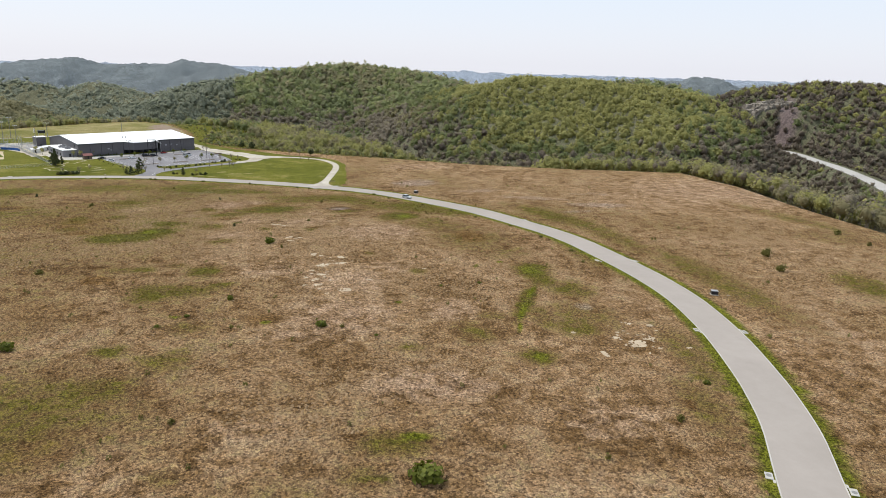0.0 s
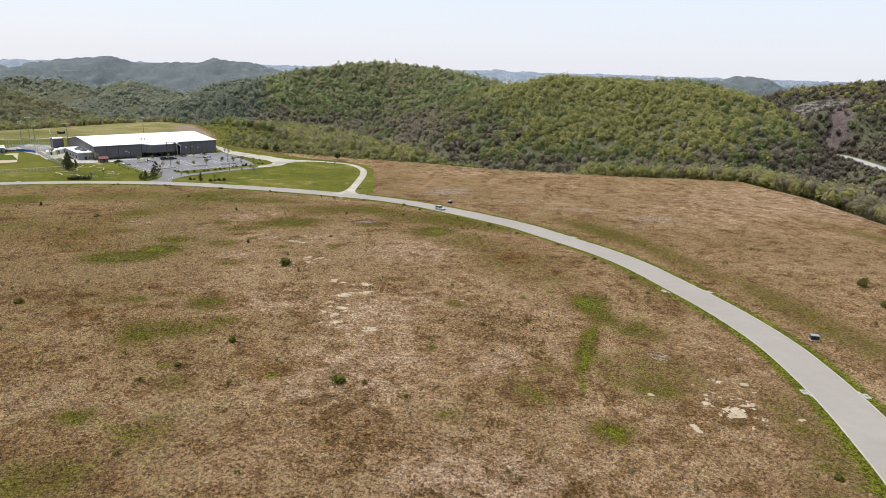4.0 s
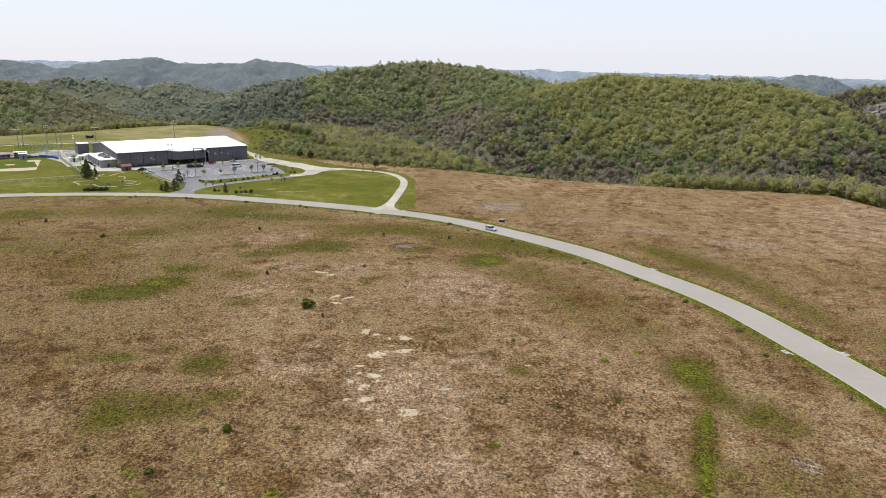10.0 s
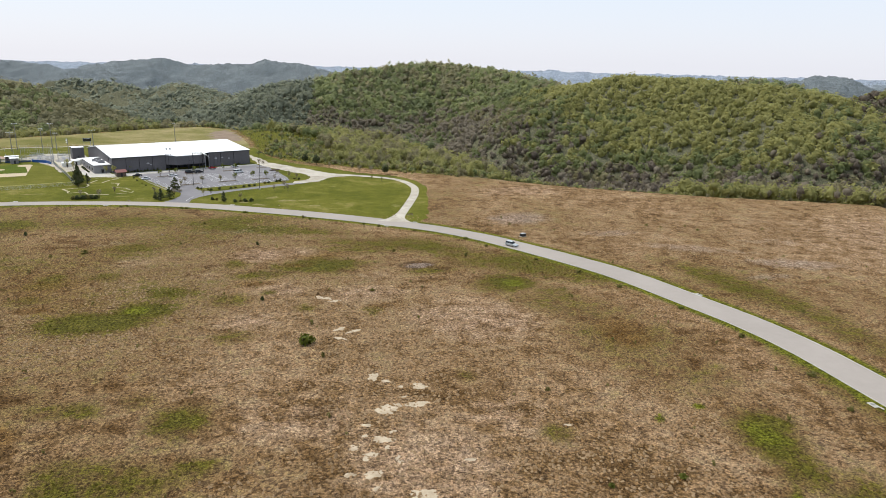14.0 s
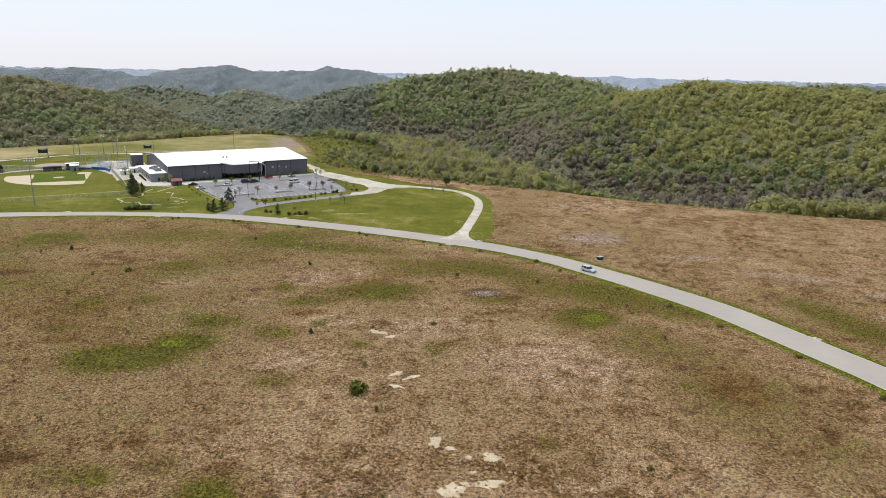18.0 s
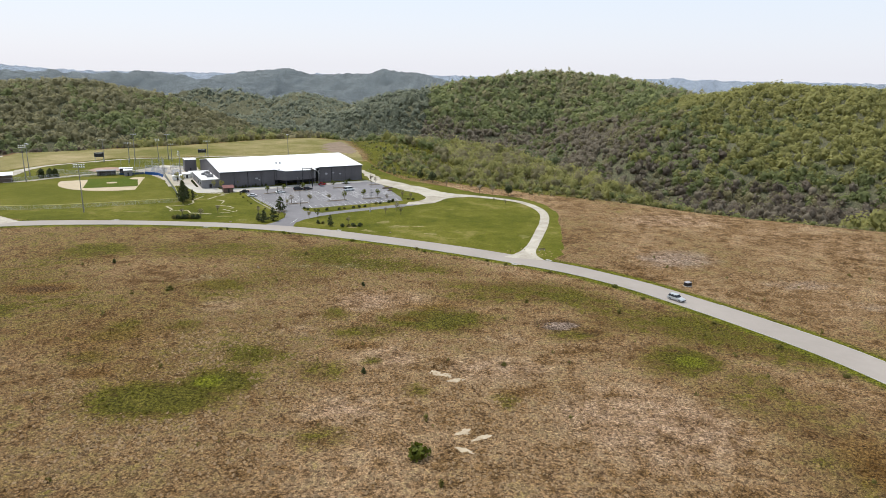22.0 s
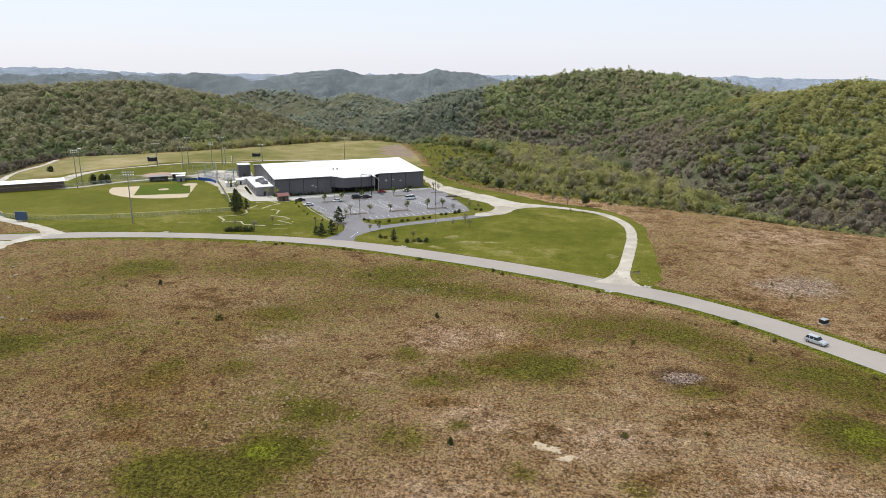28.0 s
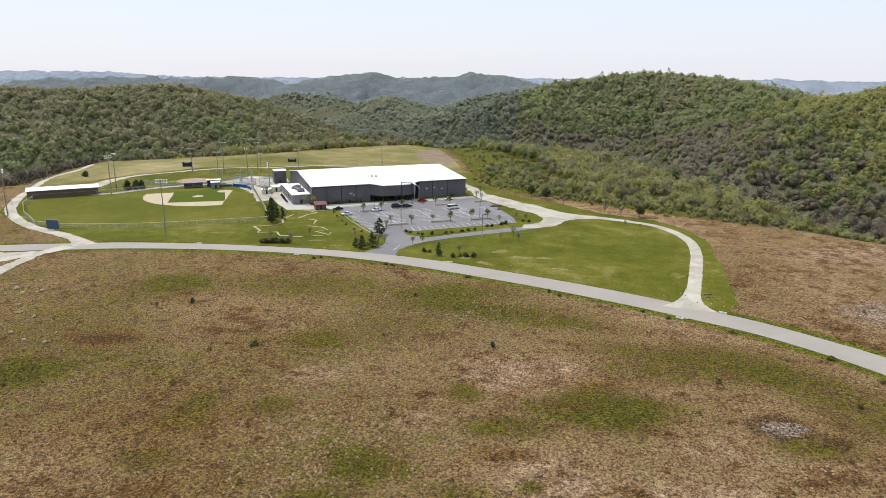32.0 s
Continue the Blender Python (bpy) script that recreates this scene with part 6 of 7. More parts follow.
def pad_wall(pts, hgt, material, label):
    t = thing("padded_wall", 0, 0, FLAT, 0, label, "wall pad")
    for (x0, y0), (x1, y1) in zip(pts[:-1], pts[1:]):
        n = max(1, int(math.hypot(x1 - x0, y1 - y0) / 2.4))
        for i in range(n):
            a, b = i / n, (i + 1) / n - 0.01
            d = Vector((x1 - x0, y1 - y0)).normalized()
            q = Vector((-d.y, d.x)) * 0.14
            p0, p1 = Vector((x0 + (x1 - x0) * a, y0 + (y1 - y0) * a)), Vector((x0 + (x1 - x0) * b, y0 + (y1 - y0) * b))
            part("panel", prism_bm([tuple(p0 - q), tuple(p1 - q), tuple(p1 + q), tuple(p0 + q)], 0.05, hgt), material, t)


pad_wall([(-193, 499.2), (-198, 504.6), (-208, 508.2)], 1.6, M["blue"], "bright blue padded wall behind home plate")
pad_wall([(-208.4, 508.2), (-220.5, 502.6)], 1.1, M["bluegrey"], "dark blue low padded wall beside the dugout")


def dugout(x, y, turn, w, d, hgt, roof, label):
    t = thing("dugout", x, y, FLAT, turn, label, "dugout")
    part("back_wall", box_bm(0, w, d - 0.2, d, 0, hgt), M["wood"], t)
    part("side_wall", box_bm(0, 0.2, 0.4, d - 0.2, 0, hgt), M["wood"], t)
    part("side_wall", box_bm(w - 0.2, w, 0.4, d - 0.2, 0, hgt), M["wood"], t)
    part("roof", box_bm(-0.4, w + 0.4, -0.5, d + 0.4, hgt, hgt + 0.22, 0.04), roof, t)
    for i in range(5):
        px = 0.15 + i * (w - 0.3) / 4
        part("post", tube_bm((px, 0, 0), (px, 0, hgt), 0.06, None, 6), M["steel"], t)
    part("front_rail", tube_bm((0.1, 0, 1.05), (w - 0.1, 0, 1.05), 0.04, None, 6), M["steel"], t)
    b = part("bench", box_bm(0.5, w - 0.5, d - 0.9, d - 0.45, 0.42, 0.5, 0.02), M["wood"], t)
    for px in (1.0, w / 2, w - 1.0):
        part("bench_leg", box_bm(px - 0.05, px + 0.05, d - 0.8, d - 0.55, 0, 0.42), M["steel"], b)


dugout(-230.2, 497.0, 32, 9.5, 3.4, 2.6, M["wall_lt"], "brown dugout with a pale grey roof beside the infield")
dugout(-220.3, 503.3, 28, 6.6, 3.2, 3.6, M["roof"], "small press stand with a white roof beside the infield")


def barn():
    t = thing("batting_barn", -286.6, 452.5, FLAT, 37.3, "long brown open-sided barn with a white metal roof", "barn")
    L, D, E, R = 31.0, 8.0, 3.7, 4.9
    part("back_wall", box_bm(0, L, D - 0.2, D, 0, E), M["wood"], t)
    for x in (0, L - 0.2):
        bm = bmesh.new()
        g = [(0.25, 0), (0.25, E), (D / 2, R - 0.1), (D - 0.2, E), (D - 0.2, 0)]
        a = [bm.verts.new((x, y, z)) for y, z in g]
        b = [bm.verts.new((x + 0.2, y, z)) for y, z in g]
        bm.faces.new(a), bm.faces.new(b[::-1])
        for k in range(5):
            j = (k + 1) % 5
            bm.faces.new((a[k], b[k], b[j], a[j]))
        bmesh.ops.recalc_face_normals(bm, faces=bm.faces)
        part("end_wall", bm, M["wood"], t)
    brd = bpy.data.meshes.new("board")
    bm = box_bm(0, 1.0, 0, 0.08, 0, 1.0)
    bm.to_mesh(brd)
    bm.free()
    brd.materials.append(M["wood"])
    for r in range(9):
        for c in range(6):
            part_of("board", brd, t, "", Matrix.Translation((c * L / 6 + 0.02, 0.0 + 0.012 * ((r + c) % 2), 0.05 + r * 0.405)) @ Matrix.Diagonal((L / 6 - 0.04, 1, 0.385, 1)))
    part("girt", box_bm(0, L, -0.06, -0.01, 2.0, 2.14), M["pole"], t, "paler mid rail")
    for s in (0, 1):
        bm = bmesh.new()
        ya, yb = (-0.5, D / 2) if s == 0 else (D + 0.5, D / 2)
        v = [bm.verts.new(c) for c in ((-0.4, ya, E), (L + 0.4, ya, E), (L + 0.4, yb, R), (-0.4, yb, R))]
        ex = bmesh.ops.extrude_face_region(bm, geom=[bm.faces.new(v)])
        for q in ex["geom"]:
            if isinstance(q, bmesh.types.BMVert):
                q.co.z += 0.14
        bmesh.ops.recalc_face_normals(bm, faces=bm.faces)
        part("roof", bm, M["roof"], t)


barn()


def board(name, x, y, turn, w, z0, z1, face, label, legs=2):
    t = thing(name, x, y, FLAT, turn, label, name.replace("_", " "))
    p = part("panel", box_bm(-w / 2, w / 2, -0.15, 0.15, z0, z1, 0.03), face, t)
    part("frame", box_bm(-w / 2 - 0.1, w / 2 + 0.1, 0.16, 0.26, z0 - 0.1, z1 + 0.1), M["steel"], t)
    if name == "scoreboard":
        for i in range(3):
            part("display", box_bm(-w / 2 + 0.4 + i * w / 3, -w / 2 + w / 3 - 0.3 + i * w / 3, -0.19, -0.15, z0 + 0.5, z1 - 0.7), M["dark"], p)
        part("heading", box_bm(-w / 3, w / 3, -0.19, -0.15, z1 - 0.5, z1 - 0.2), M["trim"], p, "pale heading bar")
    for i in range(legs):
        lx = -w / 2 + 0.5 + i * (w - 1.0) / max(1, legs - 1)
        part("leg", tube_bm((lx, 0.2, 0), (lx, 0.2, z1), 0.11, None, 8), M["steel"], t)


board("scoreboard", -260.0, 550.8, 20, 5.6, 3.4, 6.2, M["dark"], "dark scoreboard on two posts in the rear field")
board("scoreboard", -207.0, 587.0, 20, 5.2, 3.2, 5.4, M["dark"], "dark scoreboard on two posts in the rear field")
board("blue_sign_board", -227.3, 398.4, 0, 5.2, 0.5, 4.0, M["bluegrey"], "faded blue board standing behind the outfield fence", 3)


def bleacher(x, y, turn, w, rows):
    t = thing("bleacher", x, y, FLAT, turn, "silver metal bleacher behind the backstop", "bleacher", "bleachers behind home plate")
    for r in range(rows):
        part("seat_plank", box_bm(0, w, r * 0.75, r * 0.75 + 0.3, 0.42 + r * 0.35, 0.47 + r * 0.35), M["seat"], t, "faded blue seat plank")
        part("foot_plank", box_bm(0, w, r * 0.75 + 0.35, r * 0.75 + 0.65, 0.2 + r * 0.35, 0.25 + r * 0.35), M["steel"], t)
    for px in (0.3, w / 2, w - 0.3):
        part("frame", b_tube(tube_bm((px, 0, 0.0), (px, rows * 0.75, rows * 0.35 + 0.1), 0.05, None, 6), (px, rows * 0.75, 0), (px, rows * 0.75, rows * 0.35 + 0.9), 0.05, None, 6), M["steel"], t)
    part("back_rail", tube_bm((0, rows * 0.75, rows * 0.35 + 0.9), (w, rows * 0.75, rows * 0.35 + 0.9), 0.04, None, 6), M["steel"], t)


for row in ((-207, 512.5, 20, 9, 6), (-196, 511, -35, 9, 7), (-189, 503, -50, 7, 5), (-219, 530, 30, 8, 4), (-205, 535, 10, 8, 4)):
    bleacher(*row)


def light_poles_thin(x, y, hgt):
    t = thing("net_pole", x, y, FLAT, 0, "plain grey pole beside the practice field", "pole", "poles of the practice field")
    part("pole", tube_bm((0, 0, 0), (0, 0, hgt), 0.09, 0.07, 8), M["steel"], t)
    part("cap", tube_bm((0, 0, hgt), (0, 0, hgt + 0.08), 0.12, None, 8), M["steel"], t)


for row in ((-222, 517, 8), (-217, 520, 8), (-211, 523, 8), (-205, 524, 8.5), (-199, 522, 9), (-228, 519, 7), (-281, 437, 3.5), (-193, 530, 8)):
    light_poles_thin(*row)
fence("practice_fence", [(-262, 505), (-246, 502), (-232, 507), (-222, 516), (-210, 523), (-196, 524)], 2.2, 4.0, "chain-link fence of the practice field", M["steel"])
shed("press_box", -42.0, 62, 4.0, 4, 3.2, M["wall_lt"], M["roof"], "small grey booth with a white roof behind the bleachers")

# ---- planted trees, hedges and shrubs ----
PR = np.random.default_rng(5)


def mesh_of(name, vf, material):
    return fast_mesh(name, vf[0], vf[1], material)


def stem_mesh(hgt, r, seed):
    rng = random.Random(seed)
    bm = bmesh.new()
    b_tube(bm, (0, 0, 0), (0, 0, hgt * 0.62), r, r * 0.6, 7)
    for i in range(6):
        a = i * 1.05 + rng.random()
        z = hgt * (0.32 + 0.05 * i)
        l = hgt * (0.22 + 0.1 * rng.random())
        b_tube(bm, (0, 0, z), (math.cos(a) * l, math.sin(a) * l, z + l * 1.1), r * 0.45, r * 0.15, 5)
    me = bpy.data.meshes.new("trunk")
    bm.to_mesh(me)
    bm.free()
    me.materials.append(M["bark"])
    return me


def lifted(vf, z):
    return vf[0] + (0, 0, z), vf[1]


YOUNG_STEM = [stem_mesh(4.4, 0.09, k) for k in range(3)]
YOUNG_CROWN = [mesh_of("crown", lifted(leaf_cloud(PR, n, (1.25, 1.25, 1.5), 0.20, 0.65, 9), 3.1), M[m]) for n, m in ((150, "leaf_olive"), (190, "shrub_bright"), (90, "twig"), (150, "leaf_yellow"))]
PINE_STEM = stem_mesh(5.0, 0.12, 9)


def pine_mesh(hgt, w, seed):
    rng = np.random.default_rng(seed)
    pieces = []
    for i in range(7):
        k = i / 6
        r = w * (1.0 - 0.80 * k**1.7) * (0.75 + 0.5 * min(k * 3, 0.5)) * (0.85 + 0.3 * rng.random())
        v, f = leaf_cloud(rng, 60 - 5 * i, (r, r, hgt * 0.10), 0.26, 0.7, 7)
        pieces.append((v + (0, 0, hgt * (0.16 + 0.78 * k)), f))
    return join(*pieces)


OVAL_CROWN = mesh_of("crown", lifted(leaf_cloud(np.random.default_rng(71), 420, (1.55, 1.55, 2.35), 0.26, 0.62, 14), 2.75), M["leaf_evergreen"])
PINE_CROWN = [mesh_of("crown", pine_mesh(5.2, 1.7, 40 + k), M["leaf_evergreen"]) for k in range(3)]


def tree(x, y, stem, crown, s, label, category="tree", name="tree", sx=1.0):
    z = float(land(x, y)[0])
    t = thing(name, x, y, z - 0.05, (x * 37 + y * 11) % 360, label, category)
    for nm, me in (("trunk", stem), ("crown", crown)):
        o = part_of(nm, me, t)
        o.scale = (s * sx, s * sx, s)
    return t


for i, (x, y, hgt) in enumerate(((-84, 405.9, 3.6), (-80.8, 407.4, 3.4), (-65.2, 396.9, 3.7), (-53, 418.4, 3.3), (-48.8, 423.8, 4.9), (-46.2, 417.2, 4.3), (-99.9, 435, 4.7), (-92.2, 438.7, 5), (-84.2, 443.7, 4.3), (-77.2, 446.3, 4.8), (-69, 452.6, 4.9), (-62.5, 455.1, 4.7), (-56.8, 447.3, 4.1), (-50.5, 456.5, 4.4), (-46.3, 455.1, 3.7)) + (
                                 (-118.8, 457.9, 4.3), (-112, 463.2, 4.4), (-90.8, 481.3, 4.2), (-84.2, 482.7, 4.2), (-73.6, 499.9, 4.8), (-70.6, 495.9, 4.2), (-125.6, 410.6, 3.8), (-127.9, 398.5, 4.7), (-137.7, 402.6, 3.5), (-145.3, 465.5, 5.3), (-150.2, 467.3, 4.8), (-107.8, 411.5, 3.3), (-96.2, 403.4, 4.2), (-94.4, 405.4, 3.8),
                                 (0, 447.5, 2.8), (-5.4, 452.6, 2.8), (-31, 492.6, 4.1), (-12.7, 474, 5.1), (-6, 471.8, 5), (-100.5, 430, 4.0), (-104, 470, 4.4), (-140, 474, 4.6), (-178.4, 486, 5.6), (-173, 481, 5.0))):
    k = (0, 1, 0, 2, 2, 2, 2, 0, 0, 1, 1, 1, 2, 0, 0, 1, 1, 1, 1, 2, 2, 2, 2, 2, 3, 3, 2, 2, 2, 2, 2, 2, 2, 2, 0, 1, 1, 3, 3)[i]
    lb = ("young tree with olive spring leaves", "young tree with fresh green leaves", "thin nearly bare young tree", "young tree with yellow-green leaves")[k]
    tree(x, y, YOUNG_STEM[i % 3], YOUNG_CROWN[k], hgt / 4.6, lb + (" on the lawn" if y < 432 or x > -45 else " in the lot"), "tree", "young_tree")
for i, (x, y, hgt, w, dark) in enumerate(((-100.3, 395.9, 5.0, 1.5, 1), (-97.2, 398.8, 5.4, 1.4, 1), (-99.9, 417.8, 6.6, 1.25, 1), (-149.2, 428.4, 10.7, 0.85, 1), (-150.2, 432.5, 9.0, 0.8, 1), (-151.9, 439.0, 6.0, 1.0, 1), (-71.7, 392.5, 4.8, 1.0, 1), (-148.0, 436.5, 5.0, 1.0, 1), (-152.5, 434.5, 7.0, 1.1, 1), (-103.0, 397.5, 3.6, 1.2, 1))):
    tree(x, y, PINE_STEM, PINE_CROWN[i % 3], hgt / 5.2, "dark green evergreen tree on the lawn", "tree", "evergreen_tree", w)

for x, y, hgt, w in ((-39.8, 505.6, 6.8, 1.15), (-47.5, 513.4, 6.2, 1.1), (2.0, 471.1, 6.0, 1.2)):
    tree(x, y, PINE_STEM, OVAL_CROWN, hgt / 5.2, "dark oval evergreen tree at the lawn's edge", "tree", "evergreen_tree", w)

BUSH = [mesh_of("foliage", lifted(leaf_cloud(PR, n, (1, 1, 0.72), s, 0.6, 9), 0.52), M[m]) for n, s, m in ((260, 0.16, "shrub_olive"), (260, 0.16, "shrub_bright"), (220, 0.17, "leaf_evergreen"))]
BUSH_STEM = []
for k in range(2):
    bm = bmesh.new()
    for i in range(7):
        a = i * 0.9 + k
        b_tube(bm, (0, 0, -0.05), (math.cos(a) * 0.5, math.sin(a) * 0.5, 0.6), 0.03, 0.012, 5)
    me = bpy.data.meshes.new("stems")
    bm.to_mesh(me)
    bm.free()
    me.materials.append(M["bark"])
    BUSH_STEM.append(me)


def shrub(x, y, w, hgt, k, label, group="", name="shrub"):
    z = float(land(x, y)[0])
    t = thing(name, x, y, z, (x * 53 + y * 17) % 360, label, "shrub", group)
    for nm, me in (("stems", BUSH_STEM[int(x) % 2]), ("foliage", BUSH[k])):
        o = part_of(nm, me, t)
        o.scale = (w / 2, w / 2, hgt / 1.2)


# shrubs standing alone in the meadow
for x, y, w, hgt, k in ((-18.2, 223.6, 4.0, 2.5, 1), (-3.3, 140.6, 3.2, 1.7, 1), (1.5, 139.5, 1.4, 0.9, 0), (-26.5, 162.8, 1.8, 1.5, 1), (-83.9, 196.9, 2.6, 1.6, 0), (-71.2, 138.3, 3.6, 2.2, 1), (10.5, 74.8, 6.4, 2.8, 1), (-31.1, 98.7, 1.4, 1.0, 0), (159.4, 193.3, 4.2, 3.2, 0), (151, 174.3, 3.6, 2.8, 0), (214.1, 220.8, 3.4, 2.4, 0), (212.6, 202.3, 2.2, 1.8, 0)) + (
                           (74.8, 99.8, 1.8, 1.0, 1), (60.6, 86.3, 1.8, 1.4, 0), (-32.6, 255, 1.3, 1.2, 2), (-14, 216, 0.9, 1.4, 0), (30, 199, 1.2, 0.8, 0), (-36, 152, 1.6, 0.7, 1), (-42, 146, 1.6, 0.7, 1), (32, 168, 1.2, 0.6, 1), (44, 170, 1.6, 0.6, 1), (9, 133, 1.2, 0.6, 1), (-98, 306, 2.6, 1.4, 0), (-128, 331, 1.4, 1.6, 2), (-44, 316, 1.2, 1.4, 2), (3, 306, 1.2, 1.2, 0), (27, 300, 1.4, 1.2, 0), (-70, 349, 1.2, 1.0, 0), (-4, 262, 1.4, 0.9, 0)):
    shrub(x, y, w, hgt, k, "bright green shrub alone in the meadow" if k == 1 else "olive-green shrub alone in the meadow")
# shrubs along the near verge of the road
for x, y in ((30, 324), (36, 313), (50, 295), (60, 280), (68, 265), (-8, 348), (-2, 344), (-30, 357), (-33, 359.5), (-58, 369), (-84, 377), (-86.5, 378), (-110, 381), (78, 246), (84, 226), (88, 205), (-112, 380), (12, 337), (86, 190)):
    shrub(x, y, 1.3 + (x * 7 % 1.1), 0.9 + (y * 3 % 0.6), 0 if int(y) % 3 else 1, "low scrubby growth beside the road")
# hedges and beds round the lot
for i, (x, y, w, hgt) in enumerate([(-138 + 1.45 * k, 396.3 + 0.3 * k, 2.9, 2.0) for k in range(7)] + [(-66.6, 391.4, 2.4, 1.5), (-64.4, 391.9, 2.2, 1.2), (-62, 392.4, 2.6, 1.6), (-59.8, 392.9, 2.6, 1.7), (-77.4, 395.9, 2.0, 1.5), (-75.4, 395.7, 1.8, 1.3), (-71.8, 394, 1.6, 1.4)]
                                  + [(-91, 424.4, 1.7, 1.0), (-89, 422.4, 1.6, 1.0), (-85.3, 421.4, 1.6, 0.9), (-83.6, 421, 1.5, 0.9), (-80, 422, 1.8, 1.3), (-75.2, 424.7, 1.8, 1.0), (-73, 426.2, 1.8, 1.1), (-69.5, 428.6, 1.9, 1.1), (-67, 430.8, 1.9, 1.2), (-65, 432.6, 1.8, 1.0), (-60.8, 439.2, 1.9, 1.3), (-58.9, 440, 1.7, 1.1), (-55.5, 443.6, 2.1, 1.5), (-53.9, 445.6, 2.2, 1.6), (-47, 453, 1.8, 1.1), (-44.8, 452, 1.8, 1.2)]
                                  + [(-131, 453, 1.1, 0.7), (-127, 446, 1.1, 0.7), (-122, 438, 1.1, 0.7), (-118, 431, 1.1, 0.7), (-112, 423.5, 1.2, 0.8), (-108, 420.5, 1.2, 0.8)]):
    shrub(x, y, w, hgt, 2 if i % 4 else 0, "clipped dark green shrub in a planting bed", "planted shrubs", "hedge_shrub")
for i in range(9):
    p = hall(-10.3, -10 - i * 2.4)
    shrub(p[0], p[1], 1.5, 1.1, 2, "clipped dark green shrub in a planting bed", "planted shrubs", "hedge_shrub")
for i in range(14):
    p = hall(4 + i * 1.7 if i < 12 else 57 + i, 1.6)
    shrub(p[0], p[1], 1.5, 1.0 + 0.3 * (i % 3), 2, "clipped dark green shrub in a planting bed", "planted shrubs", "hedge_shrub")
for row in ((-256, 486.5, 5.2, 5.0), (-253, 488.5, 5.4, 5.2), (-250.2, 490.3, 4.6, 4.8), (-308, 521.5, 5, 3.2)):
    shrub(*row, 2, "large dark bush beside the practice field")

# ---- brush at the meadow's rim: thickets of young growth ----
def thicket():
    rng = np.random.default_rng(31)
    n = 5200
    x, y = rng.random(n) * 330 - 85, rng.random(n) * 260 + 380
    z, d = land(x, y)
    ok = (d > -3) & (d < 55) & ~((x > 60) & (d < 4))
    x, y, z, d = x[ok], y[ok], z[ok], d[ok]
    sets = [lifted(lumpy_crown(rng, 1, (2.0, 2.0, 1.9), 50, 0.36), 1.6) for _ in range(5)]
    for lo, hi, m, lb in ((0, 0.3, "leaf_green", "fresh green thicket below the hall"), (0.3, 0.55, "leaf_olive", "olive thicket below the hall"), (0.55, 1.01, "leaf_yellow", "yellow-green thicket below the hall")):
        k = rng.random(len(x))
        sel = (k >= lo) & (k < hi)
        v, f = plant(sets, np.stack([x, y, z - 0.3], 1)[sel], (0.6 + 0.9 * rng.random(sel.sum())) * (0.45 + 0.55 * step01(-3, 25, d[sel])), rng)
        tagged(new("thicket", fast_mesh("thicket", v, f, M[m], True)), lb, "thicket", "", "stuff")


thicket()

# ---- meadow details ----
def blotch(name, x, y, a, b, turn, material, label, category, seed, lift=0.05, group=""):
    """A thin irregular patch of bare ground, slightly domed."""
    rng = np.random.default_rng(seed)
    n = 36
    q = np.linspace(0, 2 * math.pi, n, endpoint=False)
    r = 0.40 + 0.7 * np.interp(np.arange(n) / n * 11, np.arange(12), np.append(rv := rng.random(11), rv[0])) + 0.36 * rng.random(n)
    c, s = math.cos(radians(turn)), math.sin(radians(turn))
    ring = []
    for k in (1.0, 0.55):
        u, v = 0.8 * a * r * k * np.cos(q), 0.8 * b * r * k * np.sin(q)
        ring.append((x + u * c - v * s, y + u * s + v * c))
    xs, ys = np.concatenate([ring[0][0], ring[1][0], [x]]), np.concatenate([ring[0][1], ring[1][1], [y]])
    zs = land(xs, ys)[0] + np.concatenate([np.full(n, 0.0), np.full(n, lift), [lift + 0.01]])
    f = []
    for i in range(n):
        j = (i + 1) % n
        f += [(i, j, n + j), (i, n + j, n + i), (n + i, n + j, 2 * n)]
    return tagged(new(name, fast_mesh(name, np.stack([xs, ys, zs], 1), np.array(f), material)), label, category, group, "structure")


for i, (x, y, a, b, turn) in enumerate(((-17, 256.3, 3.0, 1.4, -20), (-13.6, 253.5, 2.0, 1.0, 20), (-3.3, 206.1, 1.4, 2.2, 10), (5.5, 201.6, 2.2, 1.6, 0), (4.6, 194.4, 2.6, 1.5, 10), (-1.0, 192.6, 2.2, 2.6, -20), (-1.8, 182.4, 2.4, 1.6, 0), (-3.2, 172.6, 2.2, 1.2, 20), (-6.8, 172.8, 1.2, 0.9, 0), (3.7, 167.3, 2.6, 1.6, 0), (-3.6, 178, 1.6, 0.8, 0), (-6.3, 180, 1.0, 1.2, 0)) + (
                                    (-11.4, 232.5, 2.0, 1.2, 30), (-7.9, 231.2, 2.6, 0.9, 40), (-10.9, 226.6, 2.4, 0.8, -30), (70.6, 121.5, 3.6, 3.0, 20), (74.9, 134.1, 1.5, 0.9, -10), (79.6, 132.8, 1.2, 1.2, 0), (59.8, 117.2, 0.9, 2.2, 10), (67, 125.5, 1.0, 1.6, 30), (75.5, 124.5, 2.0, 1.0, 20), (57.5, 130, 0.8, 0.9, 0), (30.5, 186, 1.0, 0.5, 0), (12, 176, 1.2, 0.6, 0), (82, 118, 1.0, 0.6, 0))):
    blotch("bare_soil", x, y, a, b, turn, M["soil"], "pale bare soil patch in the brown meadow", "soil", 100 + i, 0.06, "bare patches of the meadow")
fleck = random.Random(8)
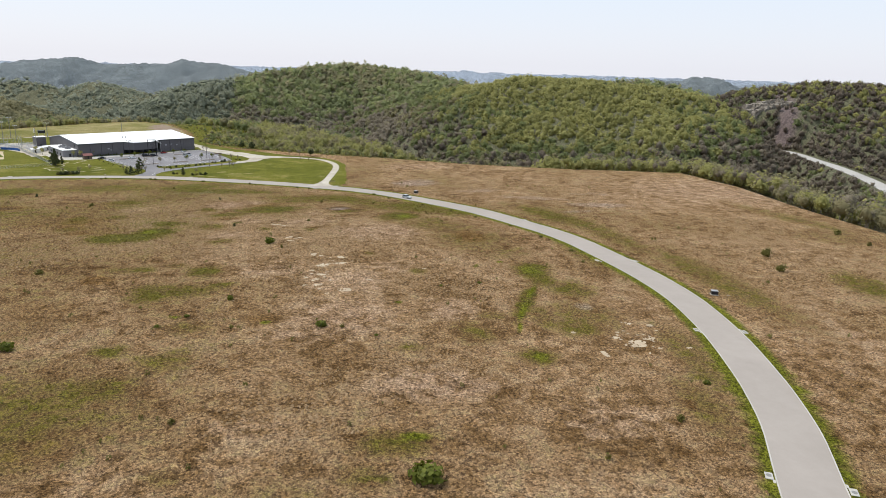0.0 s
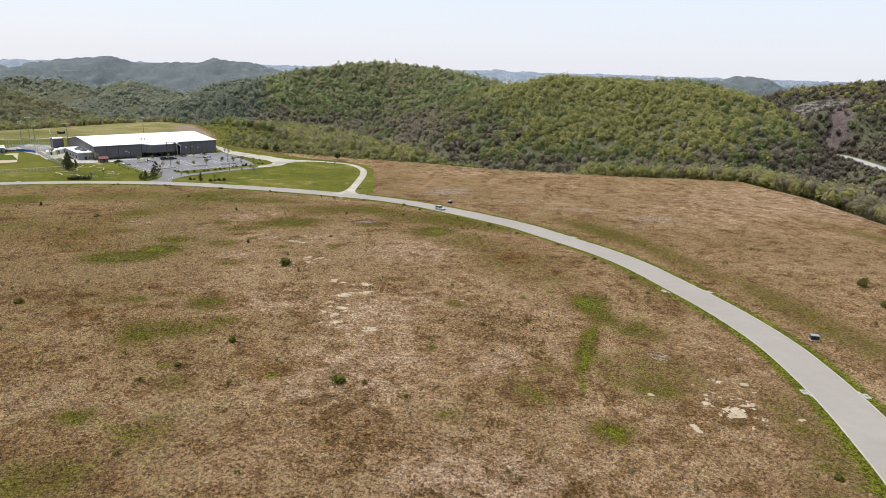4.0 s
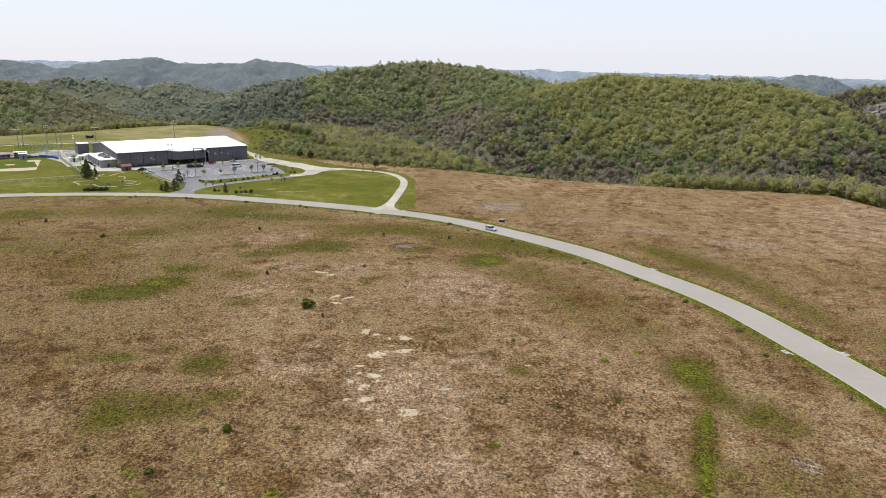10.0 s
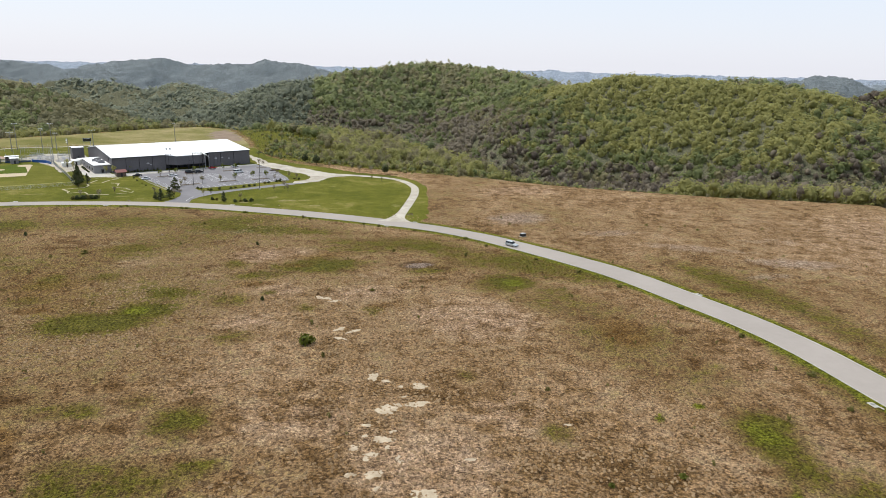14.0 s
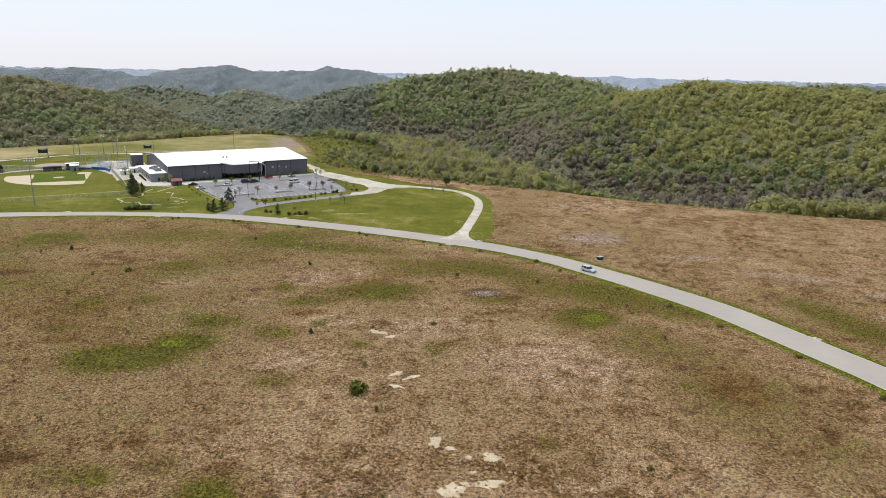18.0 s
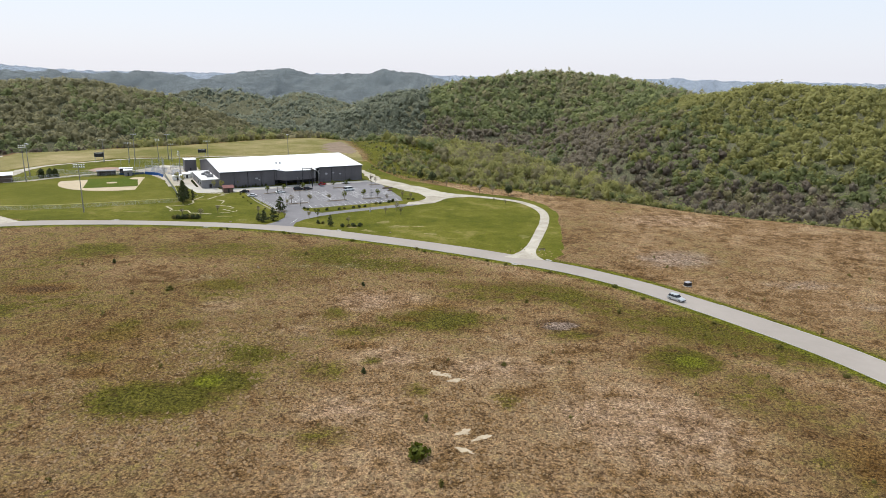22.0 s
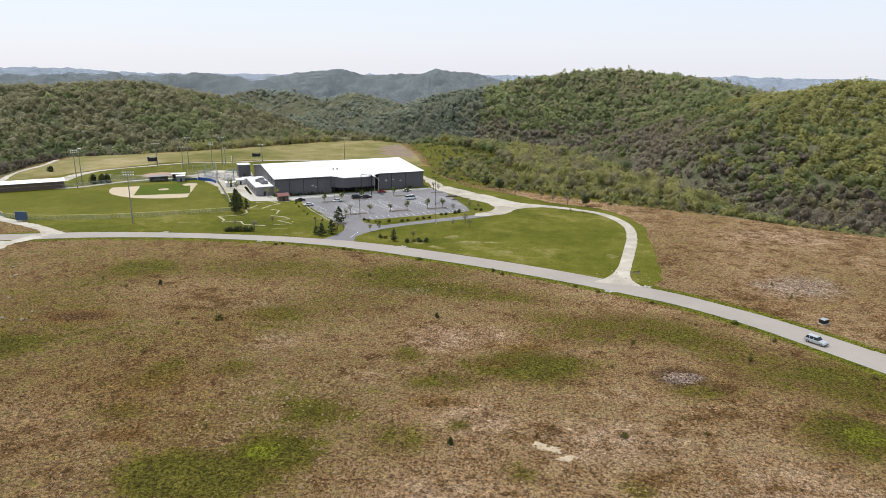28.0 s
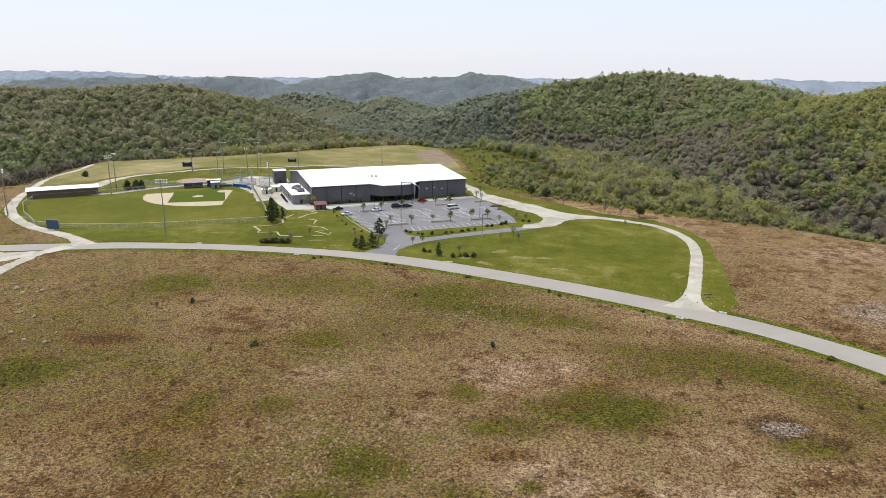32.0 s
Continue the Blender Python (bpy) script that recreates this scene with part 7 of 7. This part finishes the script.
for i in range(26):
    q, r = fleck.random() * 6.283, fleck.random() ** 0.5
    blotch("bare_soil", 73 + 7.5 * r * math.cos(q), 125.5 + 10 * r * math.sin(q), 0.3 + 0.8 * fleck.random(), 0.2 + 0.5 * fleck.random(), fleck.random() * 180, M["soil"], "small pale bare soil fleck in the meadow", "soil", 300 + i, 0.05, "bare patches of the meadow")
for i in range(14):
    blotch("bare_soil", -2 + 9 * (fleck.random() - 0.5), 186 + 44 * (fleck.random() - 0.5), 0.5 + 0.8 * fleck.random(), 0.3 + 0.5 * fleck.random(), fleck.random() * 180, M["soil"], "small pale bare soil fleck in the meadow", "soil", 340 + i, 0.05, "bare patches of the meadow")

for i, (x, y, a, b, turn) in enumerate(((-51.4, 401.9, 6, 3.2, 30), (-44, 395, 7, 3, 20), (-55, 386, 6, 2.5, -25), (-36, 396, 4, 1.6, 10), (-24.6, 431.8, 2, 1, 0), (6, 384, 3, 5, 10), (-62, 391, 4, 2, -20), (-30, 384, 5, 1.6, -20), (-2, 440, 3, 1.4, 30), (-120, 404, 6, 2, 10), (-160, 408, 8, 2.4, 5), (-110, 398, 4, 1.6, 0))):
    blotch("worn_turf", x, y, a, b, turn, M["worn_turf"], "worn pale dry patch in the mown lawn", "turf patch", 400 + i, 0.065, "worn patches of the lawn")


def earth_heap(x, y, a, b, hgt, seed):
    """A low dark heap of dumped soil."""
    rng = np.random.default_rng(seed)
    v, f = BALLS[2]
    keep = f[v[f].mean(1)[:, 2] > -0.1]
    w = v * (0.85 + 0.3 * rng.random((len(v), 1))) * (a, b, hgt)
    o = tagged(new("earth_heap", fast_mesh("earth_heap", w, keep, M["heap"], True)), "low heap of dark dumped soil on the gravel drive", "soil heap", "soil heaps by the lot")
    o.matrix_world = pose(x, y, FLAT + 0.1, 0, 0, 30)


for i, row in enumerate(((-61.8, 483.2, 3.3, 1.6, 0.7), (-59.6, 475.8, 1.5, 0.9, 0.5))):
    earth_heap(*row, 500 + i)


def boulder(x, y, s, seed):
    rng = np.random.default_rng(seed)
    bm = bmesh.new()
    bmesh.ops.create_icosphere(bm, subdivisions=2, radius=1.0)
    ax = rng.normal(size=(5, 3))
    for v in bm.verts:
        k = 1.0
        for q in ax:
            q = q / np.linalg.norm(q)
            k = min(k, 0.72 / max(0.01, abs(float(np.dot(q, v.co.normalized())))) if abs(float(np.dot(q, v.co.normalized()))) > 0.72 else k)
        v.co *= k * (0.9 + 0.2 * rng.random())
        v.co.x *= s * 1.2
        v.co.y *= s * 0.9
        v.co.z = v.co.z * s * 0.6 + s * 0.3
    me = bpy.data.meshes.new("boulder")
    bm.to_mesh(me)
    bm.free()
    me.materials.append(M["stone"])
    o = tagged(new("boulder", me), "pale sandstone boulder lying in the meadow", "boulder", "boulders near the road fork")
    o.matrix_world = pose(x, y, float(land(x, y)[0]), 0, 0, seed * 50)


for i, (x, y, s) in enumerate(((-183.5, 331.7, 1.4), (-182.6, 339.7, 0.9), (-183, 343.1, 0.8), (-175.3, 331.8, 1.1), (-178.8, 328.5, 1.2), (-182.7, 326.7, 1.0), (-167.4, 314.2, 0.9), (-161.2, 312.5, 0.9), (-158.2, 301.9, 1.1), (-151.7, 298.5, 0.9), (-145.8, 298.2, 0.9), (-147.7, 304, 0.7), (-80.8, 331.4, 0.7), (-193.6, 367.4, 0.8), (-172, 320, 0.8), (-165, 306, 0.7), (-188, 335, 0.8), (-113.5, 393.8, 0.9), (-46.0, 384.0, 0.6), (-176, 338, 0.6))):
    boulder(x, y, s * 0.66, 200 + i)


def utility_box(x, y, turn, label):
    z = float(land(x, y)[0])
    t = thing("utility_box", x, y, z - 0.02, turn, label, "utility box", "utility boxes by the road")
    part("plinth", box_bm(-1.1, 1.1, -0.9, 0.9, 0, 0.22, 0.03), M["concrete"], t, "concrete plinth")
    body = part("cabinet", box_bm(-0.95, 0.95, -0.75, 0.75, 0.22, 1.25, 0.05), M["dark"], t)
    part("door", box_bm(-0.85, -0.05, -0.79, -0.75, 0.3, 1.15), M["dark"], body)
    part("door", box_bm(0.05, 0.85, -0.79, -0.75, 0.3, 1.15), M["dark"], body)
    part("lid", box_bm(-1.0, 1.0, -0.8, 0.8, 1.25, 1.33, 0.03), M["steel"], t, "grey metal lid")


utility_box(52.4, 327.8, 35, "dark metal utility box on a concrete plinth")
utility_box(112.4, 154.2, -20, "dark metal utility box on a concrete plinth")
boulder(116.0, 152.5, 0.5, 240)


def drain_inlet(x, y, turn):
    z = float(land(x, y)[0])
    t = thing("drain_inlet", x, y, z, turn, "concrete storm drain box with a round lid beside the road", "drain", "storm drains of the road")
    part("apron", box_bm(-1.0, 1.0, -0.55, 0.7, -0.1, 0.1, 0.03), M["concrete"], t)
    part("tongue", box_bm(-1.9, -1.0, -0.75, -0.35, -0.08, 0.09, 0.02), M["concrete"], t)
    lid = part("lid", tube_bm((0.1, 0.1, 0.09), (0.1, 0.1, 0.125), 0.42, 0.42, 16), M["pole"], t, "worn grey round iron lid")
    part("lid_rim", tube_bm((0.1, 0.1, 0.08), (0.1, 0.1, 0.112), 0.5, 0.5, 16), M["steel"], lid)


def beside(x, y, off):
    """A place off metres outside the road's edge nearest to (x, y), and the road's direction there."""
    d = np.hypot(ROAD_LINE[:, 0] - x, ROAD_LINE[:, 1] - y)
    i = int(np.clip(np.argmin(d), 1, len(ROAD_LINE) - 2))
    t = ROAD_LINE[i + 1, :2] - ROAD_LINE[i - 1, :2]
    t /= np.hypot(*t)
    n = np.array([-t[1], t[0]])
    s = 1.0 if (np.array([x, y]) - ROAD_LINE[i, :2]) @ n > 0 else -1.0
    p = ROAD_LINE[i, :2] + n * s * (ROAD_LINE[i, 2] / 2 + off)
    return p[0], p[1], math.degrees(math.atan2(t[1], t[0])) + (0 if s > 0 else 180)


for x, y, off in ((88, 191, 1.9), (106, 192, 1.0), (90, 128, 0.9), (103, 125, 1.0), (65.5, 67, 1.0), (77, 61.6, 1.0), (12.6, 353.5, 1.0), (1, 346, 0.9), (-66, 386, 0.9), (86, 259, 0.9), (-121, 383, 0.9), (-160, 391, 0.9)):
    drain_inlet(*beside(x, y, off))


def kerb_line(side, i0, i1, label):
    """A low concrete edging strip along one side of the road."""
    t = np.gradient(ROAD_LINE[:, :2], axis=0)
    t /= np.hypot(*t.T)[:, None]
    n = np.stack([-t[:, 1], t[:, 0]], 1) * side
    pts = ROAD_LINE[:, :2] + n * (ROAD_LINE[:, 2:3] / 2 + 0.08)
    line = np.concatenate([pts, np.full((len(pts), 1), 0.22)], 1)[i0:i1]
    o = ribbon("road_edge", line, 0.14, M["concrete"], 1, 0.03, 3, 0.2)
    tagged(o, label, "kerb", "", "structure")


kerb_line(1, 6, 222, "thin pale concrete edging of the road")
kerb_line(-1, 6, 112, "thin pale concrete edging of the road")


def bench(x, y, turn, name="bench", label="low wooden bench on the verge by the gravel path"):
    t = thing(name, x, y, float(land(x, y)[0]) + 0.03, turn, label, "bench")
    for i in range(3):
        part("seat_slat", box_bm(-1.2, 1.2, -0.25 + i * 0.17, -0.11 + i * 0.17, 0.43, 0.48), M["wood"], t)
    part("back_slat", box_bm(-1.2, 1.2, 0.27, 0.31, 0.6, 0.8), M["wood"], t)
    for s in (-1, 1):
        part("leg", box_bm(s * 1.0 - 0.05, s * 1.0 + 0.05, -0.25, 0.3, 0, 0.43), M["concrete"], t)
        part("back_post", box_bm(s * 1.0 - 0.04, s * 1.0 + 0.04, 0.31, 0.36, 0.0, 0.85), M["wood"], t)


bench(11.4, 364.2, 20)
bench(-151.5, 446.8, 30, "picnic_bench", "low wooden bench beneath evergreens on the lawn")
# pale stone trails winding over the lawn
for i, pts in enumerate(([(-153.2, 420.6), (-145.6, 425.4), (-145.1, 429.8), (-147.8, 436), (-146.8, 445.7)], [(-153.2, 420.6), (-147.9, 414.6), (-147.3, 410.8), (-140.2, 413.3), (-136.8, 408.3), (-127.3, 407.5)], [(-142.1, 439.5), (-140.7, 447), (-138.4, 451.2), (-143.5, 455), (-150, 452)], [(-132.4, 426), (-125.7, 424.3), (-122.1, 421), (-125.5, 417.3), (-118.5, 413), (-119.5, 417)], [(-137.3, 438.2), (-132.9, 436.9), (-131.3, 429.5)], [(-124.9, 410), (-120.5, 411.4)], [(-146, 456.5), (-139, 455), (-136, 458)])):
    tagged(ribbon("stone_trail", [(x, y, 0.8) for x, y in pts], 0.09, M["trail"], 1, 0.5, 60 + i), "narrow pale stone trail on the lawn", "trail", "stone trails on the lawn", "structure")

# ---- distance: highway and rock cut ----
HW = smooth_line([(x, y, 15.0) for x, y, z in HIGHWAY], 10)
tagged(ribbon("highway", HW, 0.6, M["highway"], 3, 0.3, 12, 0.8), "pale grey highway in the valley cut", "road", "", "structure")


def rock_cut():
    rng = np.random.default_rng(77)
    t = thing("rock_cut", 0, 0, 0, 0, "weathered grey sandstone cliff above the highway", "cliff")
    for tier in range(3):
        for i in range(15):
            x, y = 664 + i * 4.4 + 3 * rng.random(), 894 + tier * 12 + 0.25 * i + 5 * rng.random()
            z0 = float(land(x, y)[0])
            w, hgt = 2.2 + 1.8 * rng.random(), 3 + 5 * rng.random()
            bm = box_bm(-w, w, -4, 6, -6, hgt)
            bmesh.ops.subdivide_edges(bm, edges=bm.edges[:], cuts=2)
            for v in bm.verts:
                v.co += Vector(rng.normal(size=3)) * 0.7
            for v in bm.verts:
                v.co = Vector((v.co.x + x, v.co.y + y, v.co.z + z0))
            part("rock", bm, M["rock"], t)


rock_cut()


# ---- grass tussocks and weeds of the meadow ----
def tussocks():
    rng = np.random.default_rng(91)
    n = 215000
    x, y = rng.random(n) * 440 - 205, 45 + rng.random(n) * 330
    d, _ = polyline_dist(x, y, [(a, b, 0) for a, b, _ in ROAD_LINE[::4]])
    far = np.hypot(x + 5, y - 150)
    ok = (d > 7.0 + 2 * rng.random(n)) & (spots(x, y, LUSH) < 0.6 + 0.4 * rng.random(n)) & (rng.random(n) < np.clip(1.2 - far / 250, 0.10, 0.85)) & (y < 352 + 0.1 * x + 14 * rng.random(n))
    ok &= ~((x < -150) & (y > 340)) & (x < 232)
    x, y = x[ok], y[ok]
    z = plateau_z(x, y)
    marks = meadow_marks(x, y)
    dry = marks["lush"] + 0.6 * marks["rust"] + marks["verge"] + 1.3 * fnoise(x, y, 60, 4) + 0.6 * (rng.random(len(x)) - 0.5)
    kind = np.where(dry < -0.02, 1, 0)
    sets = []
    for _ in range(8):
        # a lopsided tuft: four sloping faces over an uneven rim
        q = np.sort(rng.random(4) * 0.9 + np.arange(4) * 1.571)
        r = 0.30 + 0.22 * rng.random(4)
        rim = np.stack([r * np.cos(q), r * np.sin(q), 0.03 * rng.random(4)], 1)
        tip = np.array([[rng.normal() * 0.16, rng.normal() * 0.16, 0.20 + 0.26 * rng.random()]])
        sets.append((np.concatenate([rim, tip]), np.array([(i, (i + 1) % 4, 4) for i in range(4)])))
    for k, m, lb in ((0, "tuft", "brown and green grass tussocks"), (1, "straw", "straw-coloured grass tussocks")):
        sel = kind == k
        at = np.stack([x, y, z - 0.03], 1)[sel]
        v, f = plant(sets, at, 0.40 + 0.60 * rng.random(sel.sum()), rng, 0.9)
        me = fast_mesh("grass_tussocks", v, f, M[m])
        if m == "tuft":
            give_marks(me, meadow_marks(v[:, 0], v[:, 1]))
        tagged(new("grass_tussocks", me), lb, "grass", "", "stuff")
    n = 420
    x, y = rng.random(n) * 330 - 170, 50 + rng.random(n) * 320
    d, _ = polyline_dist(x, y, [(a, b, 0) for a, b, _ in ROAD_LINE[::4]])
    ok = d > 8
    x, y = x[ok], y[ok]
    weed = [lifted(leaf_cloud(rng, 26, (0.5, 0.5, 0.5), 0.16, 0.6, 5), 0.45) for _ in range(4)]
    v, f = plant(weed, np.stack([x, y, plateau_z(x, y)], 1), 0.5 + 1.0 * rng.random(len(x)) ** 2, rng)
    tagged(new("weeds", fast_mesh("weeds", v, f, M["shrub_olive"])), "scattered dark weeds in the meadow", "weeds", "", "stuff")


tussocks()
